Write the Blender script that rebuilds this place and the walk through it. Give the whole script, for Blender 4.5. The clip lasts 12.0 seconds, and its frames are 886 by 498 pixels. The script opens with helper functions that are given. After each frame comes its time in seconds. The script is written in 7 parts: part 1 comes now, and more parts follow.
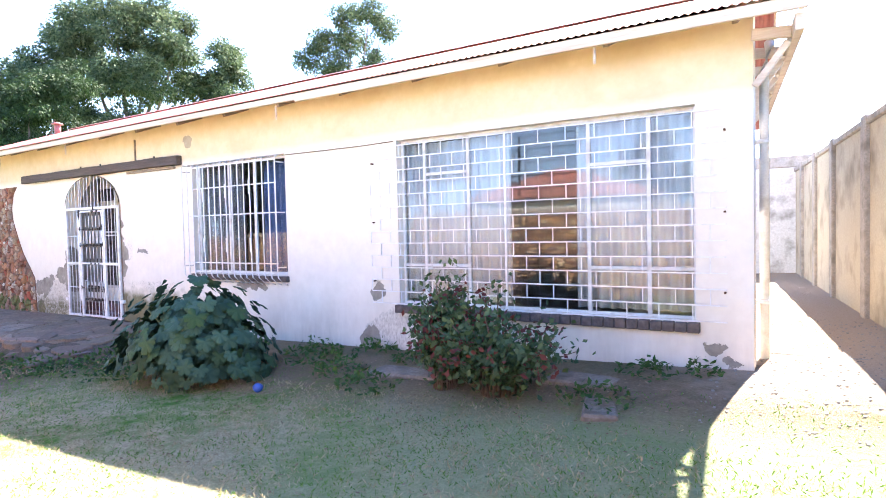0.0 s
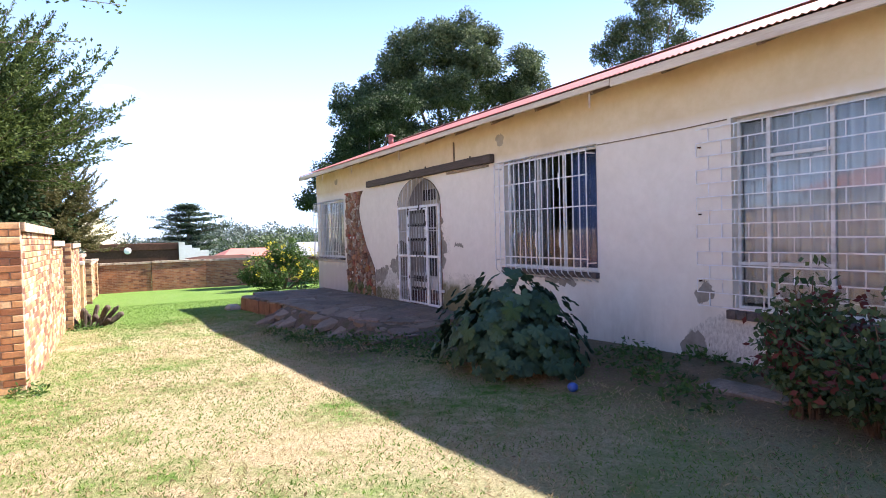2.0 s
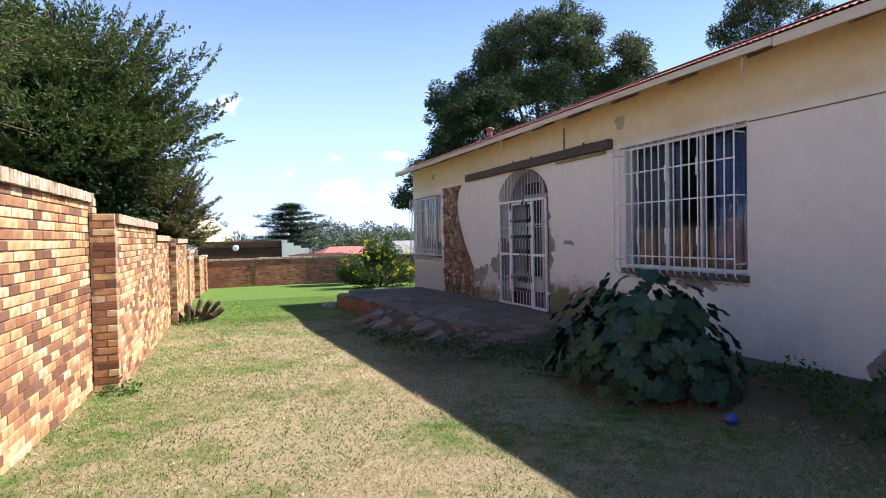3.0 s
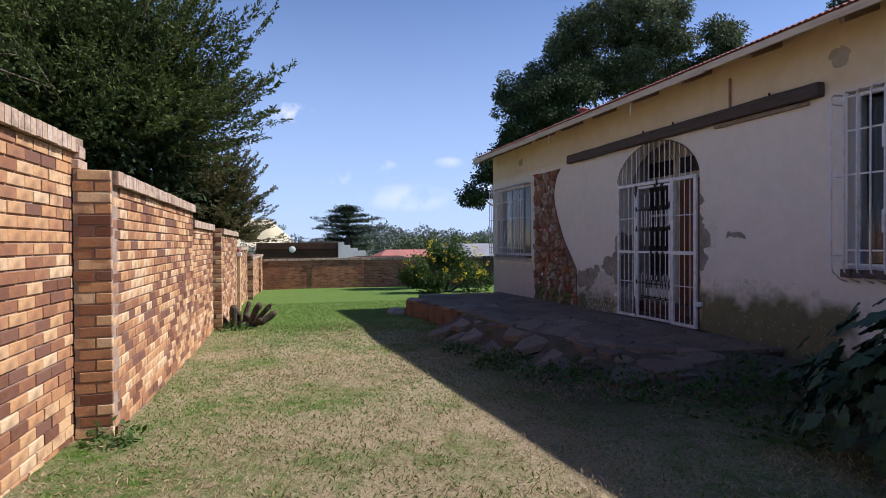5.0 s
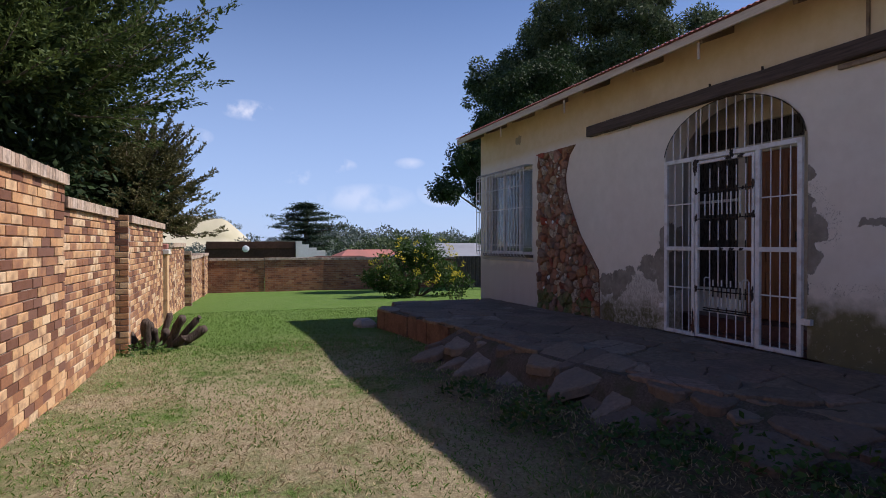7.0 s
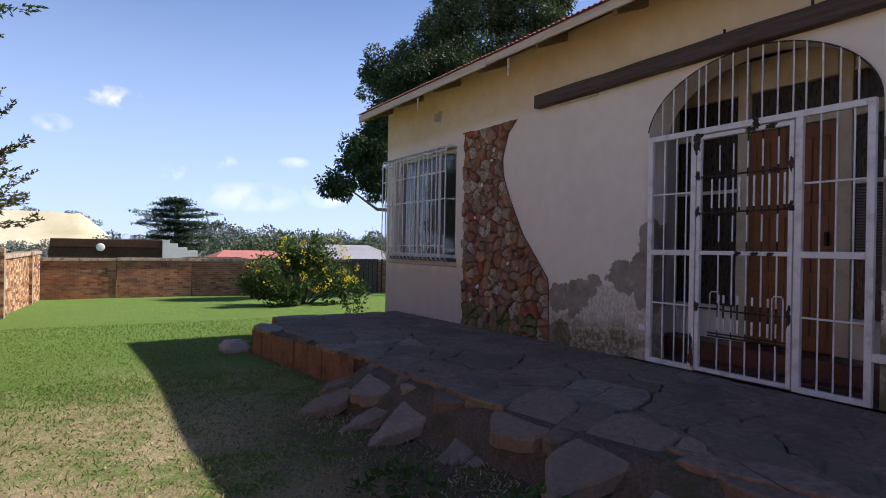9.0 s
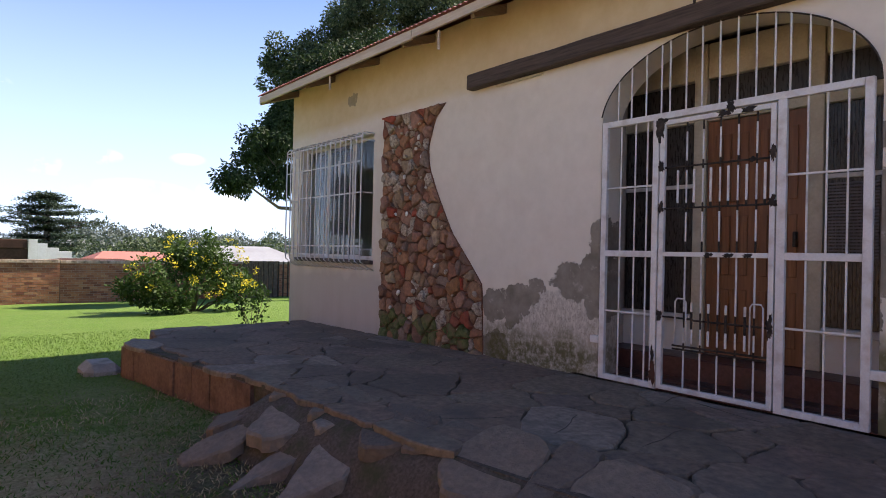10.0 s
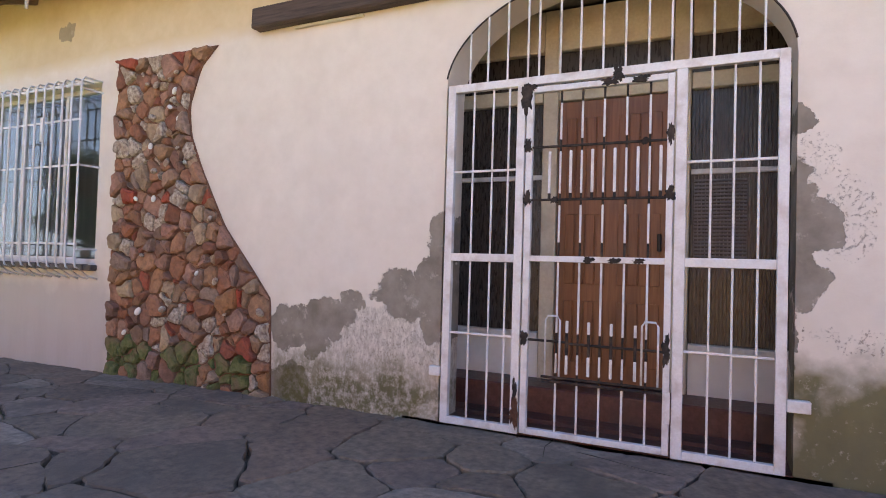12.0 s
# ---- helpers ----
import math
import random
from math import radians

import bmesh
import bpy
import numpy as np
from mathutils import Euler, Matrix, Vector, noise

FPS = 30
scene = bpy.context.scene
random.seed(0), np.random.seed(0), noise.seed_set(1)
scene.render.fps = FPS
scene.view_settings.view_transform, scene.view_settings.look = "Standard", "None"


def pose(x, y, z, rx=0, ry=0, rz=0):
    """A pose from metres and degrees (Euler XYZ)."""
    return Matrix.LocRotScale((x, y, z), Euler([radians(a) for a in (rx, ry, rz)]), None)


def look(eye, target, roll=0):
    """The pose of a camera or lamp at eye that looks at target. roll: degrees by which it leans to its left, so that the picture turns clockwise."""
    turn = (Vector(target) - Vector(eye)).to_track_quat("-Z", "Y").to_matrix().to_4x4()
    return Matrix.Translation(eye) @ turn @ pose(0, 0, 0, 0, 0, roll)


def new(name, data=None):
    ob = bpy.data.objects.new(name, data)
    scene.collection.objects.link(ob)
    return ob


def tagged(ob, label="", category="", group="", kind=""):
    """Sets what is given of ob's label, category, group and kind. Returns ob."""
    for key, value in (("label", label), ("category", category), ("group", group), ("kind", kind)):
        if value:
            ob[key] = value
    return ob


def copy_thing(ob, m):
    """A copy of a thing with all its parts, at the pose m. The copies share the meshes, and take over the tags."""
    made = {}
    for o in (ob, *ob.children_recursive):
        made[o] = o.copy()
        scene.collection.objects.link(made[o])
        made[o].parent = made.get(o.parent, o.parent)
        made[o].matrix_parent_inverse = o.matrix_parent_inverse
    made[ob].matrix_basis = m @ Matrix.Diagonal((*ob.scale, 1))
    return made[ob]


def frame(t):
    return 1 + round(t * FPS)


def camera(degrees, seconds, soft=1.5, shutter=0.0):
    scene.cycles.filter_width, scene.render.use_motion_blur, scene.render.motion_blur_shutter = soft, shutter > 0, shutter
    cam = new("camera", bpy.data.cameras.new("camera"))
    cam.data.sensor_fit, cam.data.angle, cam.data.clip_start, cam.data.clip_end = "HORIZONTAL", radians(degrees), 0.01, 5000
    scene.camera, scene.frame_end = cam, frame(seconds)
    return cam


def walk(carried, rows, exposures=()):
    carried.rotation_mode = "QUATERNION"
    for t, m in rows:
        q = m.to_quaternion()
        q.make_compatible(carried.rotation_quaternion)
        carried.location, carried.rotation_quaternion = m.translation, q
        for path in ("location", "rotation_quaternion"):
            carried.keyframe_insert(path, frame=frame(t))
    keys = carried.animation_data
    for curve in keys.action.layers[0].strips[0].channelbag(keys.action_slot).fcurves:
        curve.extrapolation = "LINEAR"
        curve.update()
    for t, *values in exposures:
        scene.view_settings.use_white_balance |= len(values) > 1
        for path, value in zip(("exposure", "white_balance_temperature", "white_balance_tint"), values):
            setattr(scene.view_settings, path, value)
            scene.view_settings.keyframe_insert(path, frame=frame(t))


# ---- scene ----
cam = camera(74.3, 12.0, soft=0.95)
PATH = [
    (0, (0.52, -0.065, 1.523), (-0.529, 1.636, 1.454), -1.3),
    (0.5, (0.491, -0.043, 1.533), (-0.755, 1.52, 1.469), -1.4),
    (1, (0.409, -0.052, 1.519), (-1.022, 1.344, 1.465), -1.4),
    (1.5, (0.296, -0.026, 1.531), (-1.322, 1.149, 1.477), -1.7),
    (2, (0.015, 0.017, 1.473), (-1.707, 1.033, 1.421), -1.4),
    (2.5, (-0.408, 0.118, 1.427), (-2.207, 0.992, 1.374), -1.3),
    (3, (-0.914, 0.261, 1.406), (-2.774, 0.994, 1.361), -1.1),
    (3.5, (-1.535, 0.365, 1.349), (-3.438, 0.979, 1.31), -1.1),
    (5.5, (-4.226, 0.414, 1.107), (-6.145, 0.978, 1.086), -0.3),
    (6, (-4.895, 0.525, 1.068), (-6.806, 1.113, 1.048), -0.2),
    (6.5, (-5.518, 0.64, 1.085), (-7.412, 1.283, 1.065), -0.0),
    (7, (-6.177, 0.78, 1.059), (-8.053, 1.473, 1.041), 0.0),
    (9, (-8.412, 1.399, 1.003), (-10.12, 2.44, 1.0), 1.0),
    (9.5, (-8.895, 1.577, 0.995), (-10.531, 2.728, 0.996), 1.0),
    (10, (-9.328, 1.782, 0.973), (-10.844, 3.088, 0.986), 1.3),
    (10.5, (-9.79, 2.009, 0.945), (-11.177, 3.45, 0.975), 1.6),
    (11, (-10.17, 2.224, 0.927), (-11.432, 3.776, 0.962), 1.5),
    (11.5, (-10.432, 2.373, 0.972), (-11.494, 4.068, 0.997), 1.6),
    (12, (-10.608, 2.641, 0.952), (-11.468, 4.446, 1.004), 1.7),
]
# the clip's camera opens up in front of the shaded wall and stops down towards the sunlit lawn
EXPOSURES = [
    (0, 3.40, 6450, 12), (0.5, 3.30, 6550, 12), (1, 2.92, 6600, 14), (1.5, 2.37, 6450, 16), (2, 1.85, 6550, 16), (2.5, 1.47, 6500, 15), (3, 1.13, 6600, 13), (3.5, 0.89, 6550, 14),
    (5.5, 0.20, 6200, 19), (6, 0.10, 6200, 19), (7, 0.10, 6300, 19), (9, 0.62, 6650, 18), (9.5, 0.82, 6800, 17), (10, 1.22, 7200, 17), (10.5, 1.62, 7400, 16), (11, 1.97, 7400, 15), (11.5, 2.17, 7500, 15), (12, 2.47, 7600, 16),
]
walk(cam, [(t, look(eye, target, roll)) for t, eye, target, roll in PATH], EXPOSURES)

# ---- world, sun ----
SUN_TO = Vector((0.135, 0.917, 1.0)).normalized()
world = bpy.data.worlds.new("sky")
scene.world = world
world.use_nodes = True
wn, wl = world.node_tree.nodes, world.node_tree.links
bg = wn["Background"]
sky = wn.new("ShaderNodeTexSky")
sky.sky_type, sky.sun_disc = "NISHITA", False
sky.sun_elevation = math.asin(SUN_TO.z)
sky.sun_rotation = math.atan2(SUN_TO.x, SUN_TO.y)
sky.air_density, sky.dust_density, sky.ozone_density = 1.0, 0.1, 2.2
bg.inputs["Strength"].default_value = 0.066


def cloud_layer(previous):
    """A few fair-weather puffs: soft discs round given directions, broken up by noise, over the sky's colour."""
    geo = wn.new("ShaderNodeTexCoord")
    nz = wn.new("ShaderNodeTexNoise")
    nz.inputs["Scale"].default_value, nz.inputs["Detail"].default_value = 22.0, 6.0
    wl.new(geo.outputs["Generated"], nz.inputs["Vector"])
    total = None
    for az, el, wide, tall, dens in ((1.8, 12.2, 2.4, 1.0, 1.0), (9.8, 7.5, 2.2, 0.8, 0.7), (7.0, 6.3, 2.6, 0.8, 0.55), (17.0, 7.8, 1.6, 0.6, 0.35),
                                     (13.0, 4.4, 5.0, 1.5, 0.3), (20.0, 5.0, 2.4, 1.5, 0.5), (-2.5, 9.6, 1.5, 0.8, 0.5), (45.0, 24.0, 5.0, 1.5, 0.6)):
        a, e = radians(180 - az), radians(el)
        d = Vector((math.cos(e) * math.cos(a), math.cos(e) * math.sin(a), math.sin(e)))
        side = Vector((-math.sin(a), math.cos(a), 0))
        up = d.cross(side) * -1 if d.cross(side).z < 0 else d.cross(side)
        terms = []
        for axis, size in ((side, wide), (up, tall)):
            dot = wn.new("ShaderNodeVectorMath")
            dot.operation = "DOT_PRODUCT"
            wl.new(geo.outputs["Generated"], dot.inputs[0])
            dot.inputs[1].default_value = axis
            sub = wn.new("ShaderNodeMath")
            sub.operation = "SUBTRACT"
            wl.new(dot.outputs["Value"], sub.inputs[0])
            sub.inputs[1].default_value = d.dot(axis)
            mul = wn.new("ShaderNodeMath")
            mul.operation = "MULTIPLY"
            wl.new(sub.outputs[0], mul.inputs[0])
            mul.inputs[1].default_value = 1 / math.sin(radians(size))
            sq = wn.new("ShaderNodeMath")
            sq.operation = "POWER"
            sq.inputs[1].default_value = 2.0
            ab = wn.new("ShaderNodeMath")
            ab.operation = "ABSOLUTE"
            wl.new(mul.outputs[0], ab.inputs[0])
            wl.new(ab.outputs[0], sq.inputs[0])
            terms.append(sq)
        r = wn.new("ShaderNodeMath")
        r.operation = "ADD"
        wl.new(terms[0].outputs[0], r.inputs[0])
        wl.new(terms[1].outputs[0], r.inputs[1])
        facing = wn.new("ShaderNodeVectorMath")
        facing.operation = "DOT_PRODUCT"
        wl.new(geo.outputs["Generated"], facing.inputs[0])
        facing.inputs[1].default_value = d
        gt = wn.new("ShaderNodeMath")
        gt.operation = "GREATER_THAN"
        gt.inputs[1].default_value = 0.5
        wl.new(facing.outputs["Value"], gt.inputs[0])
        f = wn.new("ShaderNodeMapRange")
        f.inputs["From Min"].default_value, f.inputs["From Max"].default_value = 1.0, 0.0
        f.inputs["To Min"].default_value, f.inputs["To Max"].default_value = 0.0, dens
        wl.new(r.outputs[0], f.inputs["Value"])
        both = wn.new("ShaderNodeMath")
        both.operation = "MULTIPLY"
        wl.new(f.outputs[0], both.inputs[0])
        wl.new(gt.outputs[0], both.inputs[1])
        if total is None:
            total = both
        else:
            mx = wn.new("ShaderNodeMath")
            mx.operation = "MAXIMUM"
            wl.new(total.outputs[0], mx.inputs[0])
            wl.new(both.outputs[0], mx.inputs[1])
            total = mx
    rough = wn.new("ShaderNodeMapRange")
    rough.inputs["From Min"].default_value, rough.inputs["From Max"].default_value = 0.38, 0.6
    wl.new(nz.outputs["Fac"], rough.inputs["Value"])
    prod = wn.new("ShaderNodeMath")
    prod.operation = "MULTIPLY"
    wl.new(total.outputs[0], prod.inputs[0])
    wl.new(rough.outputs[0], prod.inputs[1])
    mix = wn.new("ShaderNodeMix")
    mix.data_type = "RGBA"
    wl.new(prod.outputs[0], mix.inputs["Factor"])
    wl.new(previous, mix.inputs[6])
    mix.inputs[7].default_value = (14.5, 14.5, 15.0, 1)
    return mix.outputs[2]


tone = wn.new("ShaderNodeMix")
tone.data_type, tone.blend_type = "RGBA", "MULTIPLY"
tone.inputs["Factor"].default_value = 1.0
tone.inputs[7].default_value = (0.85, 1.07, 1.38, 1)
wl.new(sky.outputs["Color"], tone.inputs[6])
# pale haze low over the horizon
where = wn.new("ShaderNodeTexCoord")
split = wn.new("ShaderNodeSeparateXYZ")
wl.new(where.outputs["Generated"], split.inputs[0])
low = wn.new("ShaderNodeMapRange")
low.interpolation_type = "SMOOTHSTEP"
low.inputs["From Min"].default_value, low.inputs["From Max"].default_value = -0.05, 0.55
low.inputs["To Min"].default_value, low.inputs["To Max"].default_value = 0.7, 0.0
wl.new(split.outputs["Z"], low.inputs["Value"])
haze = wn.new("ShaderNodeMix")
haze.data_type = "RGBA"
haze.inputs[7].default_value = (7.1, 9.5, 14.2, 1)
wl.new(low.outputs[0], haze.inputs["Factor"])
wl.new(tone.outputs[2], haze.inputs[6])
wl.new(cloud_layer(haze.outputs[2]), bg.inputs["Color"])
sun = new("sun", bpy.data.lights.new("sun", "SUN"))
sun.data.energy, sun.data.angle, sun.data.color = 5.0, radians(0.55), (1.0, 0.95, 0.87)
sun.matrix_world = look(SUN_TO * 60, (0, 0, 0))


# ---- materials ----
def links_of(m):
    return m.node_tree.nodes, m.node_tree.links


def noise_node(nodes, links, coord, scale, detail=4.0, rough=0.55, stretch=None):
    n = nodes.new("ShaderNodeTexNoise")
    n.inputs["Scale"].default_value, n.inputs["Detail"].default_value, n.inputs["Roughness"].default_value = scale, detail, rough
    if stretch:
        mp = nodes.new("ShaderNodeMapping")
        mp.inputs["Scale"].default_value = stretch
        links.new(coord, mp.inputs["Vector"])
        coord = mp.outputs[0]
    links.new(coord, n.inputs["Vector"])
    return n.outputs["Fac"]


def ranged(nodes, links, value, lo, hi, a=0.0, b=1.0):
    r = nodes.new("ShaderNodeMapRange")
    for key, v in zip(("From Min", "From Max", "To Min", "To Max"), (lo, hi, a, b)):
        r.inputs[key].default_value = v
    links.new(value, r.inputs["Value"])
    return r.outputs[0]


def mixed(nodes, links, fac, a, b):
    mx = nodes.new("ShaderNodeMix")
    mx.data_type = "RGBA"
    for sock, v in ((mx.inputs["Factor"], fac), (mx.inputs[6], a), (mx.inputs[7], b)):
        if isinstance(v, (tuple, list)):
            sock.default_value = (*v, 1)
        elif isinstance(v, (int, float)):
            sock.default_value = v
        else:
            links.new(v, sock)
    return mx.outputs[2]


def calc(nodes, links, op, a, b=None):
    mt = nodes.new("ShaderNodeMath")
    mt.operation = op
    for i, v in enumerate((a, b)):
        if v is None:
            continue
        if isinstance(v, (int, float)):
            mt.inputs[i].default_value = v
        else:
            links.new(v, mt.inputs[i])
    return mt.outputs[0]


def surface(name, c1, c2, c3=None, fine=40.0, coarse=3.0, rough=0.8, bump=0.3, metal=0.0, vary=None, ramp=None, depth=0.01, stretch=None, spec=0.5):
    """Two-scale surface: fine grain between c1 and c2, coarse stains to c3. vary: 'object' or 'island' picks ramp colours piece by piece."""
    m = bpy.data.materials.new(name)
    m.use_nodes = True
    nodes, links = links_of(m)
    b = nodes["Principled BSDF"]
    co = nodes.new("ShaderNodeTexCoord").outputs["Object"]
    f1, f2 = noise_node(nodes, links, co, fine, 5.0, 0.6, stretch), noise_node(nodes, links, co, coarse, 3.0, 0.55, stretch)
    col = mixed(nodes, links, ranged(nodes, links, f1, 0.3, 0.7), c1, c2)
    if vary:
        if vary == "object":
            rnd = nodes.new("ShaderNodeObjectInfo").outputs["Random"]
        else:
            rnd = nodes.new("ShaderNodeNewGeometry").outputs["Random Per Island"]
        cr = nodes.new("ShaderNodeValToRGB")
        steps = len(ramp) == len(BRICKS)
        cr.color_ramp.interpolation = "CONSTANT" if steps else "LINEAR"
        els = cr.color_ramp.elements
        while len(els) < len(ramp):
            els.new(0.5)
        for i, c in enumerate(ramp):
            els[i].position, els[i].color = i / (len(ramp) if steps else len(ramp) - 1), (*c, 1)
        links.new(rnd, cr.inputs[0])
        mul = nodes.new("ShaderNodeMix")
        mul.data_type, mul.blend_type = "RGBA", "MULTIPLY"
        mul.inputs["Factor"].default_value = 1.0
        links.new(cr.outputs[0], mul.inputs[6])
        links.new(col, mul.inputs[7])
        col = mul.outputs[2]
    if c3:
        col = mixed(nodes, links, ranged(nodes, links, f2, 0.48, 0.72, 0.0, 0.85), col, c3)
    links.new(col, b.inputs["Base Color"])
    links.new(ranged(nodes, links, f1, 0.2, 0.8, max(rough - 0.12, 0.05), min(rough + 0.12, 1)), b.inputs["Roughness"])
    b.inputs["Metallic"].default_value = metal
    b.inputs["Specular IOR Level"].default_value = spec
    if bump:
        bp = nodes.new("ShaderNodeBump")
        bp.inputs["Strength"].default_value, bp.inputs["Distance"].default_value = bump, depth
        links.new(f1, bp.inputs["Height"])
        links.new(bp.outputs[0], b.inputs["Normal"])
    return m


def leafy(name, c1, c2, rough=0.45, thin=0.3):
    """Leaf: colour differs leaf by leaf, with some light coming through."""
    m = bpy.data.materials.new(name)
    m.use_nodes = True
    nodes, links = links_of(m)
    b = nodes["Principled BSDF"]
    rnd = nodes.new("ShaderNodeNewGeometry").outputs["Random Per Island"]
    co = nodes.new("ShaderNodeTexCoord").outputs["Object"]
    big = noise_node(nodes, links, co, 0.6, 2.0)
    col = mixed(nodes, links, rnd, c1, c2)
    col = mixed(nodes, links, ranged(nodes, links, big, 0.35, 0.65, 0.0, 0.5), col, tuple(v * 0.6 for v in c1))
    links.new(col, b.inputs["Base Color"])
    b.inputs["Roughness"].default_value = min(rough + 0.15, 0.9)
    b.inputs["Specular IOR Level"].default_value = 0.2
    tr = nodes.new("ShaderNodeBsdfTranslucent")
    links.new(col, tr.inputs["Color"])
    mx = nodes.new("ShaderNodeMixShader")
    mx.inputs[0].default_value = thin
    links.new(b.outputs[0], mx.inputs[1])
    links.new(tr.outputs[0], mx.inputs[2])
    links.new(mx.outputs[0], nodes["Material Output"].inputs["Surface"])
    return m


def box_mask(nodes, links, xyz, x0, x1, z0, z1, soft, wob):
    """1 inside a ragged patch of the wall between x0..x1 and z0..z1."""
    x, z = xyz
    def edge(v, lo, hi):
        a = ranged(nodes, links, calc(nodes, links, "ADD", v, wob), lo - soft, lo + soft)
        c = ranged(nodes, links, calc(nodes, links, "SUBTRACT", v, wob), hi - soft, hi + soft, 1.0, 0.0)
        return calc(nodes, links, "MULTIPLY", a, c)
    return calc(nodes, links, "MULTIPLY", edge(x, x0, x1), edge(z, z0, z1))


def facade_paint():
    """Old wall paint: pale pinkish white below, ochre cream above the tie line; bare plaster, algae and rising damp where it has come off."""
    m = bpy.data.materials.new("facade_paint")
    m.use_nodes = True
    nodes, links = links_of(m)
    b = nodes["Principled BSDF"]
    co = nodes.new("ShaderNodeTexCoord").outputs["Object"]
    sep = nodes.new("ShaderNodeSeparateXYZ")
    links.new(co, sep.inputs[0])
    x, z = sep.outputs["X"], sep.outputs["Z"]
    fine, mid, coarse = noise_node(nodes, links, co, 60, 6, 0.65), noise_node(nodes, links, co, 7, 5, 0.6), noise_node(nodes, links, co, 0.9, 4, 0.6)
    ragged = noise_node(nodes, links, co, 3.0, 7, 0.54)
    wob = ranged(nodes, links, ragged, 0.25, 0.75, -0.30, 0.30)
    streak = noise_node(nodes, links, co, 1.7, 6, 0.65, (2.2, 2.2, 0.4))
    white = mixed(nodes, links, ranged(nodes, links, mid, 0.3, 0.7), (0.74, 0.675, 0.60), (0.68, 0.615, 0.54))
    white = mixed(nodes, links, ranged(nodes, links, coarse, 0.5, 0.75, 0, 0.45), white, (0.61, 0.54, 0.465))
    ochre = mixed(nodes, links, ranged(nodes, links, mid, 0.3, 0.7), (0.62, 0.50, 0.32), (0.68, 0.565, 0.39))
    ochre = mixed(nodes, links, ranged(nodes, links, coarse, 0.5, 0.72, 0, 0.5), ochre, (0.50, 0.37, 0.215))
    zz = calc(nodes, links, "ADD", z, ranged(nodes, links, mid, 0.2, 0.8, -0.04, 0.04))
    col = mixed(nodes, links, ranged(nodes, links, zz, 2.66, 2.80), white, ochre)
    damp = box_mask(nodes, links, (x, z), -18.4, -15.42, -0.6, 0.72, 0.12, calc(nodes, links, "MULTIPLY", wob, 0.3))
    col = mixed(nodes, links, calc(nodes, links, "MULTIPLY", damp, 0.75), col, (0.43, 0.375, 0.35))
    # dirty run-off streaks under the windows and along the foot
    foot = calc(nodes, links, "MULTIPLY", ranged(nodes, links, z, 0.75, 0.0), ranged(nodes, links, streak, 0.42, 0.66))
    col = mixed(nodes, links, calc(nodes, links, "MULTIPLY", foot, 0.38), col, (0.36, 0.31, 0.25))
    grey = mixed(nodes, links, ranged(nodes, links, mid, 0.3, 0.7), (0.19, 0.165, 0.135), (0.31, 0.275, 0.235))
    grey = mixed(nodes, links, ranged(nodes, links, noise_node(nodes, links, co, 11, 7, 0.7), 0.60, 0.66, 0, 0.35), grey, (0.58, 0.52, 0.46))
    wx = calc(nodes, links, "ADD", x, ranged(nodes, links, noise_node(nodes, links, co, 5.0, 8, 0.62), 0.25, 0.75, -0.075, 0.075))
    wz = calc(nodes, links, "ADD", z, ranged(nodes, links, noise_node(nodes, links, co, 4.3, 8, 0.62), 0.25, 0.75, -0.09, 0.09))
    def oval(cx, cz, rx, rz, soft=0.06):
        u = calc(nodes, links, "POWER", calc(nodes, links, "ABSOLUTE", calc(nodes, links, "DIVIDE", calc(nodes, links, "SUBTRACT", wx, cx), rx)), 2.0)
        v = calc(nodes, links, "POWER", calc(nodes, links, "ABSOLUTE", calc(nodes, links, "DIVIDE", calc(nodes, links, "SUBTRACT", wz, cz), rz)), 2.0)
        return ranged(nodes, links, calc(nodes, links, "ADD", u, v), 1.0 + soft, 1.0 - soft)
    def ovals(rows):
        k = None
        for row in rows:
            o = oval(*row)
            k = o if k is None else calc(nodes, links, "MAXIMUM", k, o)
        return k
    # flaking limewash over old plaster beside the gate
    flaky = ovals(((-12.72, 0.30, 0.55, 0.34), (-13.35, 0.12, 0.36, 0.22), (-4.0, 0.1, 0.52, 0.36), (-2.9, 0.22, 0.9, 0.16)))
    crust = ranged(nodes, links, noise_node(nodes, links, co, 24, 7, 0.72, (1.3, 1.3, 0.6)), 0.40, 0.60)
    flake = mixed(nodes, links, crust, (0.40, 0.36, 0.31), (0.66, 0.61, 0.55))
    col = mixed(nodes, links, calc(nodes, links, "MULTIPLY", flaky, 0.85), col, flake)
    bare = ovals(((-13.45, 0.45, 0.24, 0.17), (-13.12, 0.56, 0.24, 0.13), (-12.90, 0.67, 0.11, 0.09), (-13.24, 0.36, 0.12, 0.12), (-13.47, 0.02, 0.22, 0.16),
                  (-12.54, 0.74, 0.21, 0.17), (-12.31, 0.80, 0.10, 0.34), (-12.26, 1.14, 0.08, 0.16), (-12.29, 0.55, 0.10, 0.16),
                  (-10.27, 1.20, 0.10, 0.30), (-10.16, 1.24, 0.07, 0.13), (-10.22, 0.93, 0.08, 0.14), (-10.28, 0.62, 0.05, 0.18), (-10.26, 1.73, 0.05, 0.07),
                  (-9.62, 1.25, 0.16, 0.035), (-4.28, 0.73, 0.13, 0.12), (-4.42, -0.02, 0.16, 0.26), (-6.75, 0.72, 0.36, 0.07), (-0.2, 0.30, 0.1, 0.06), (-0.06, 0.16, 0.06, 0.05)))
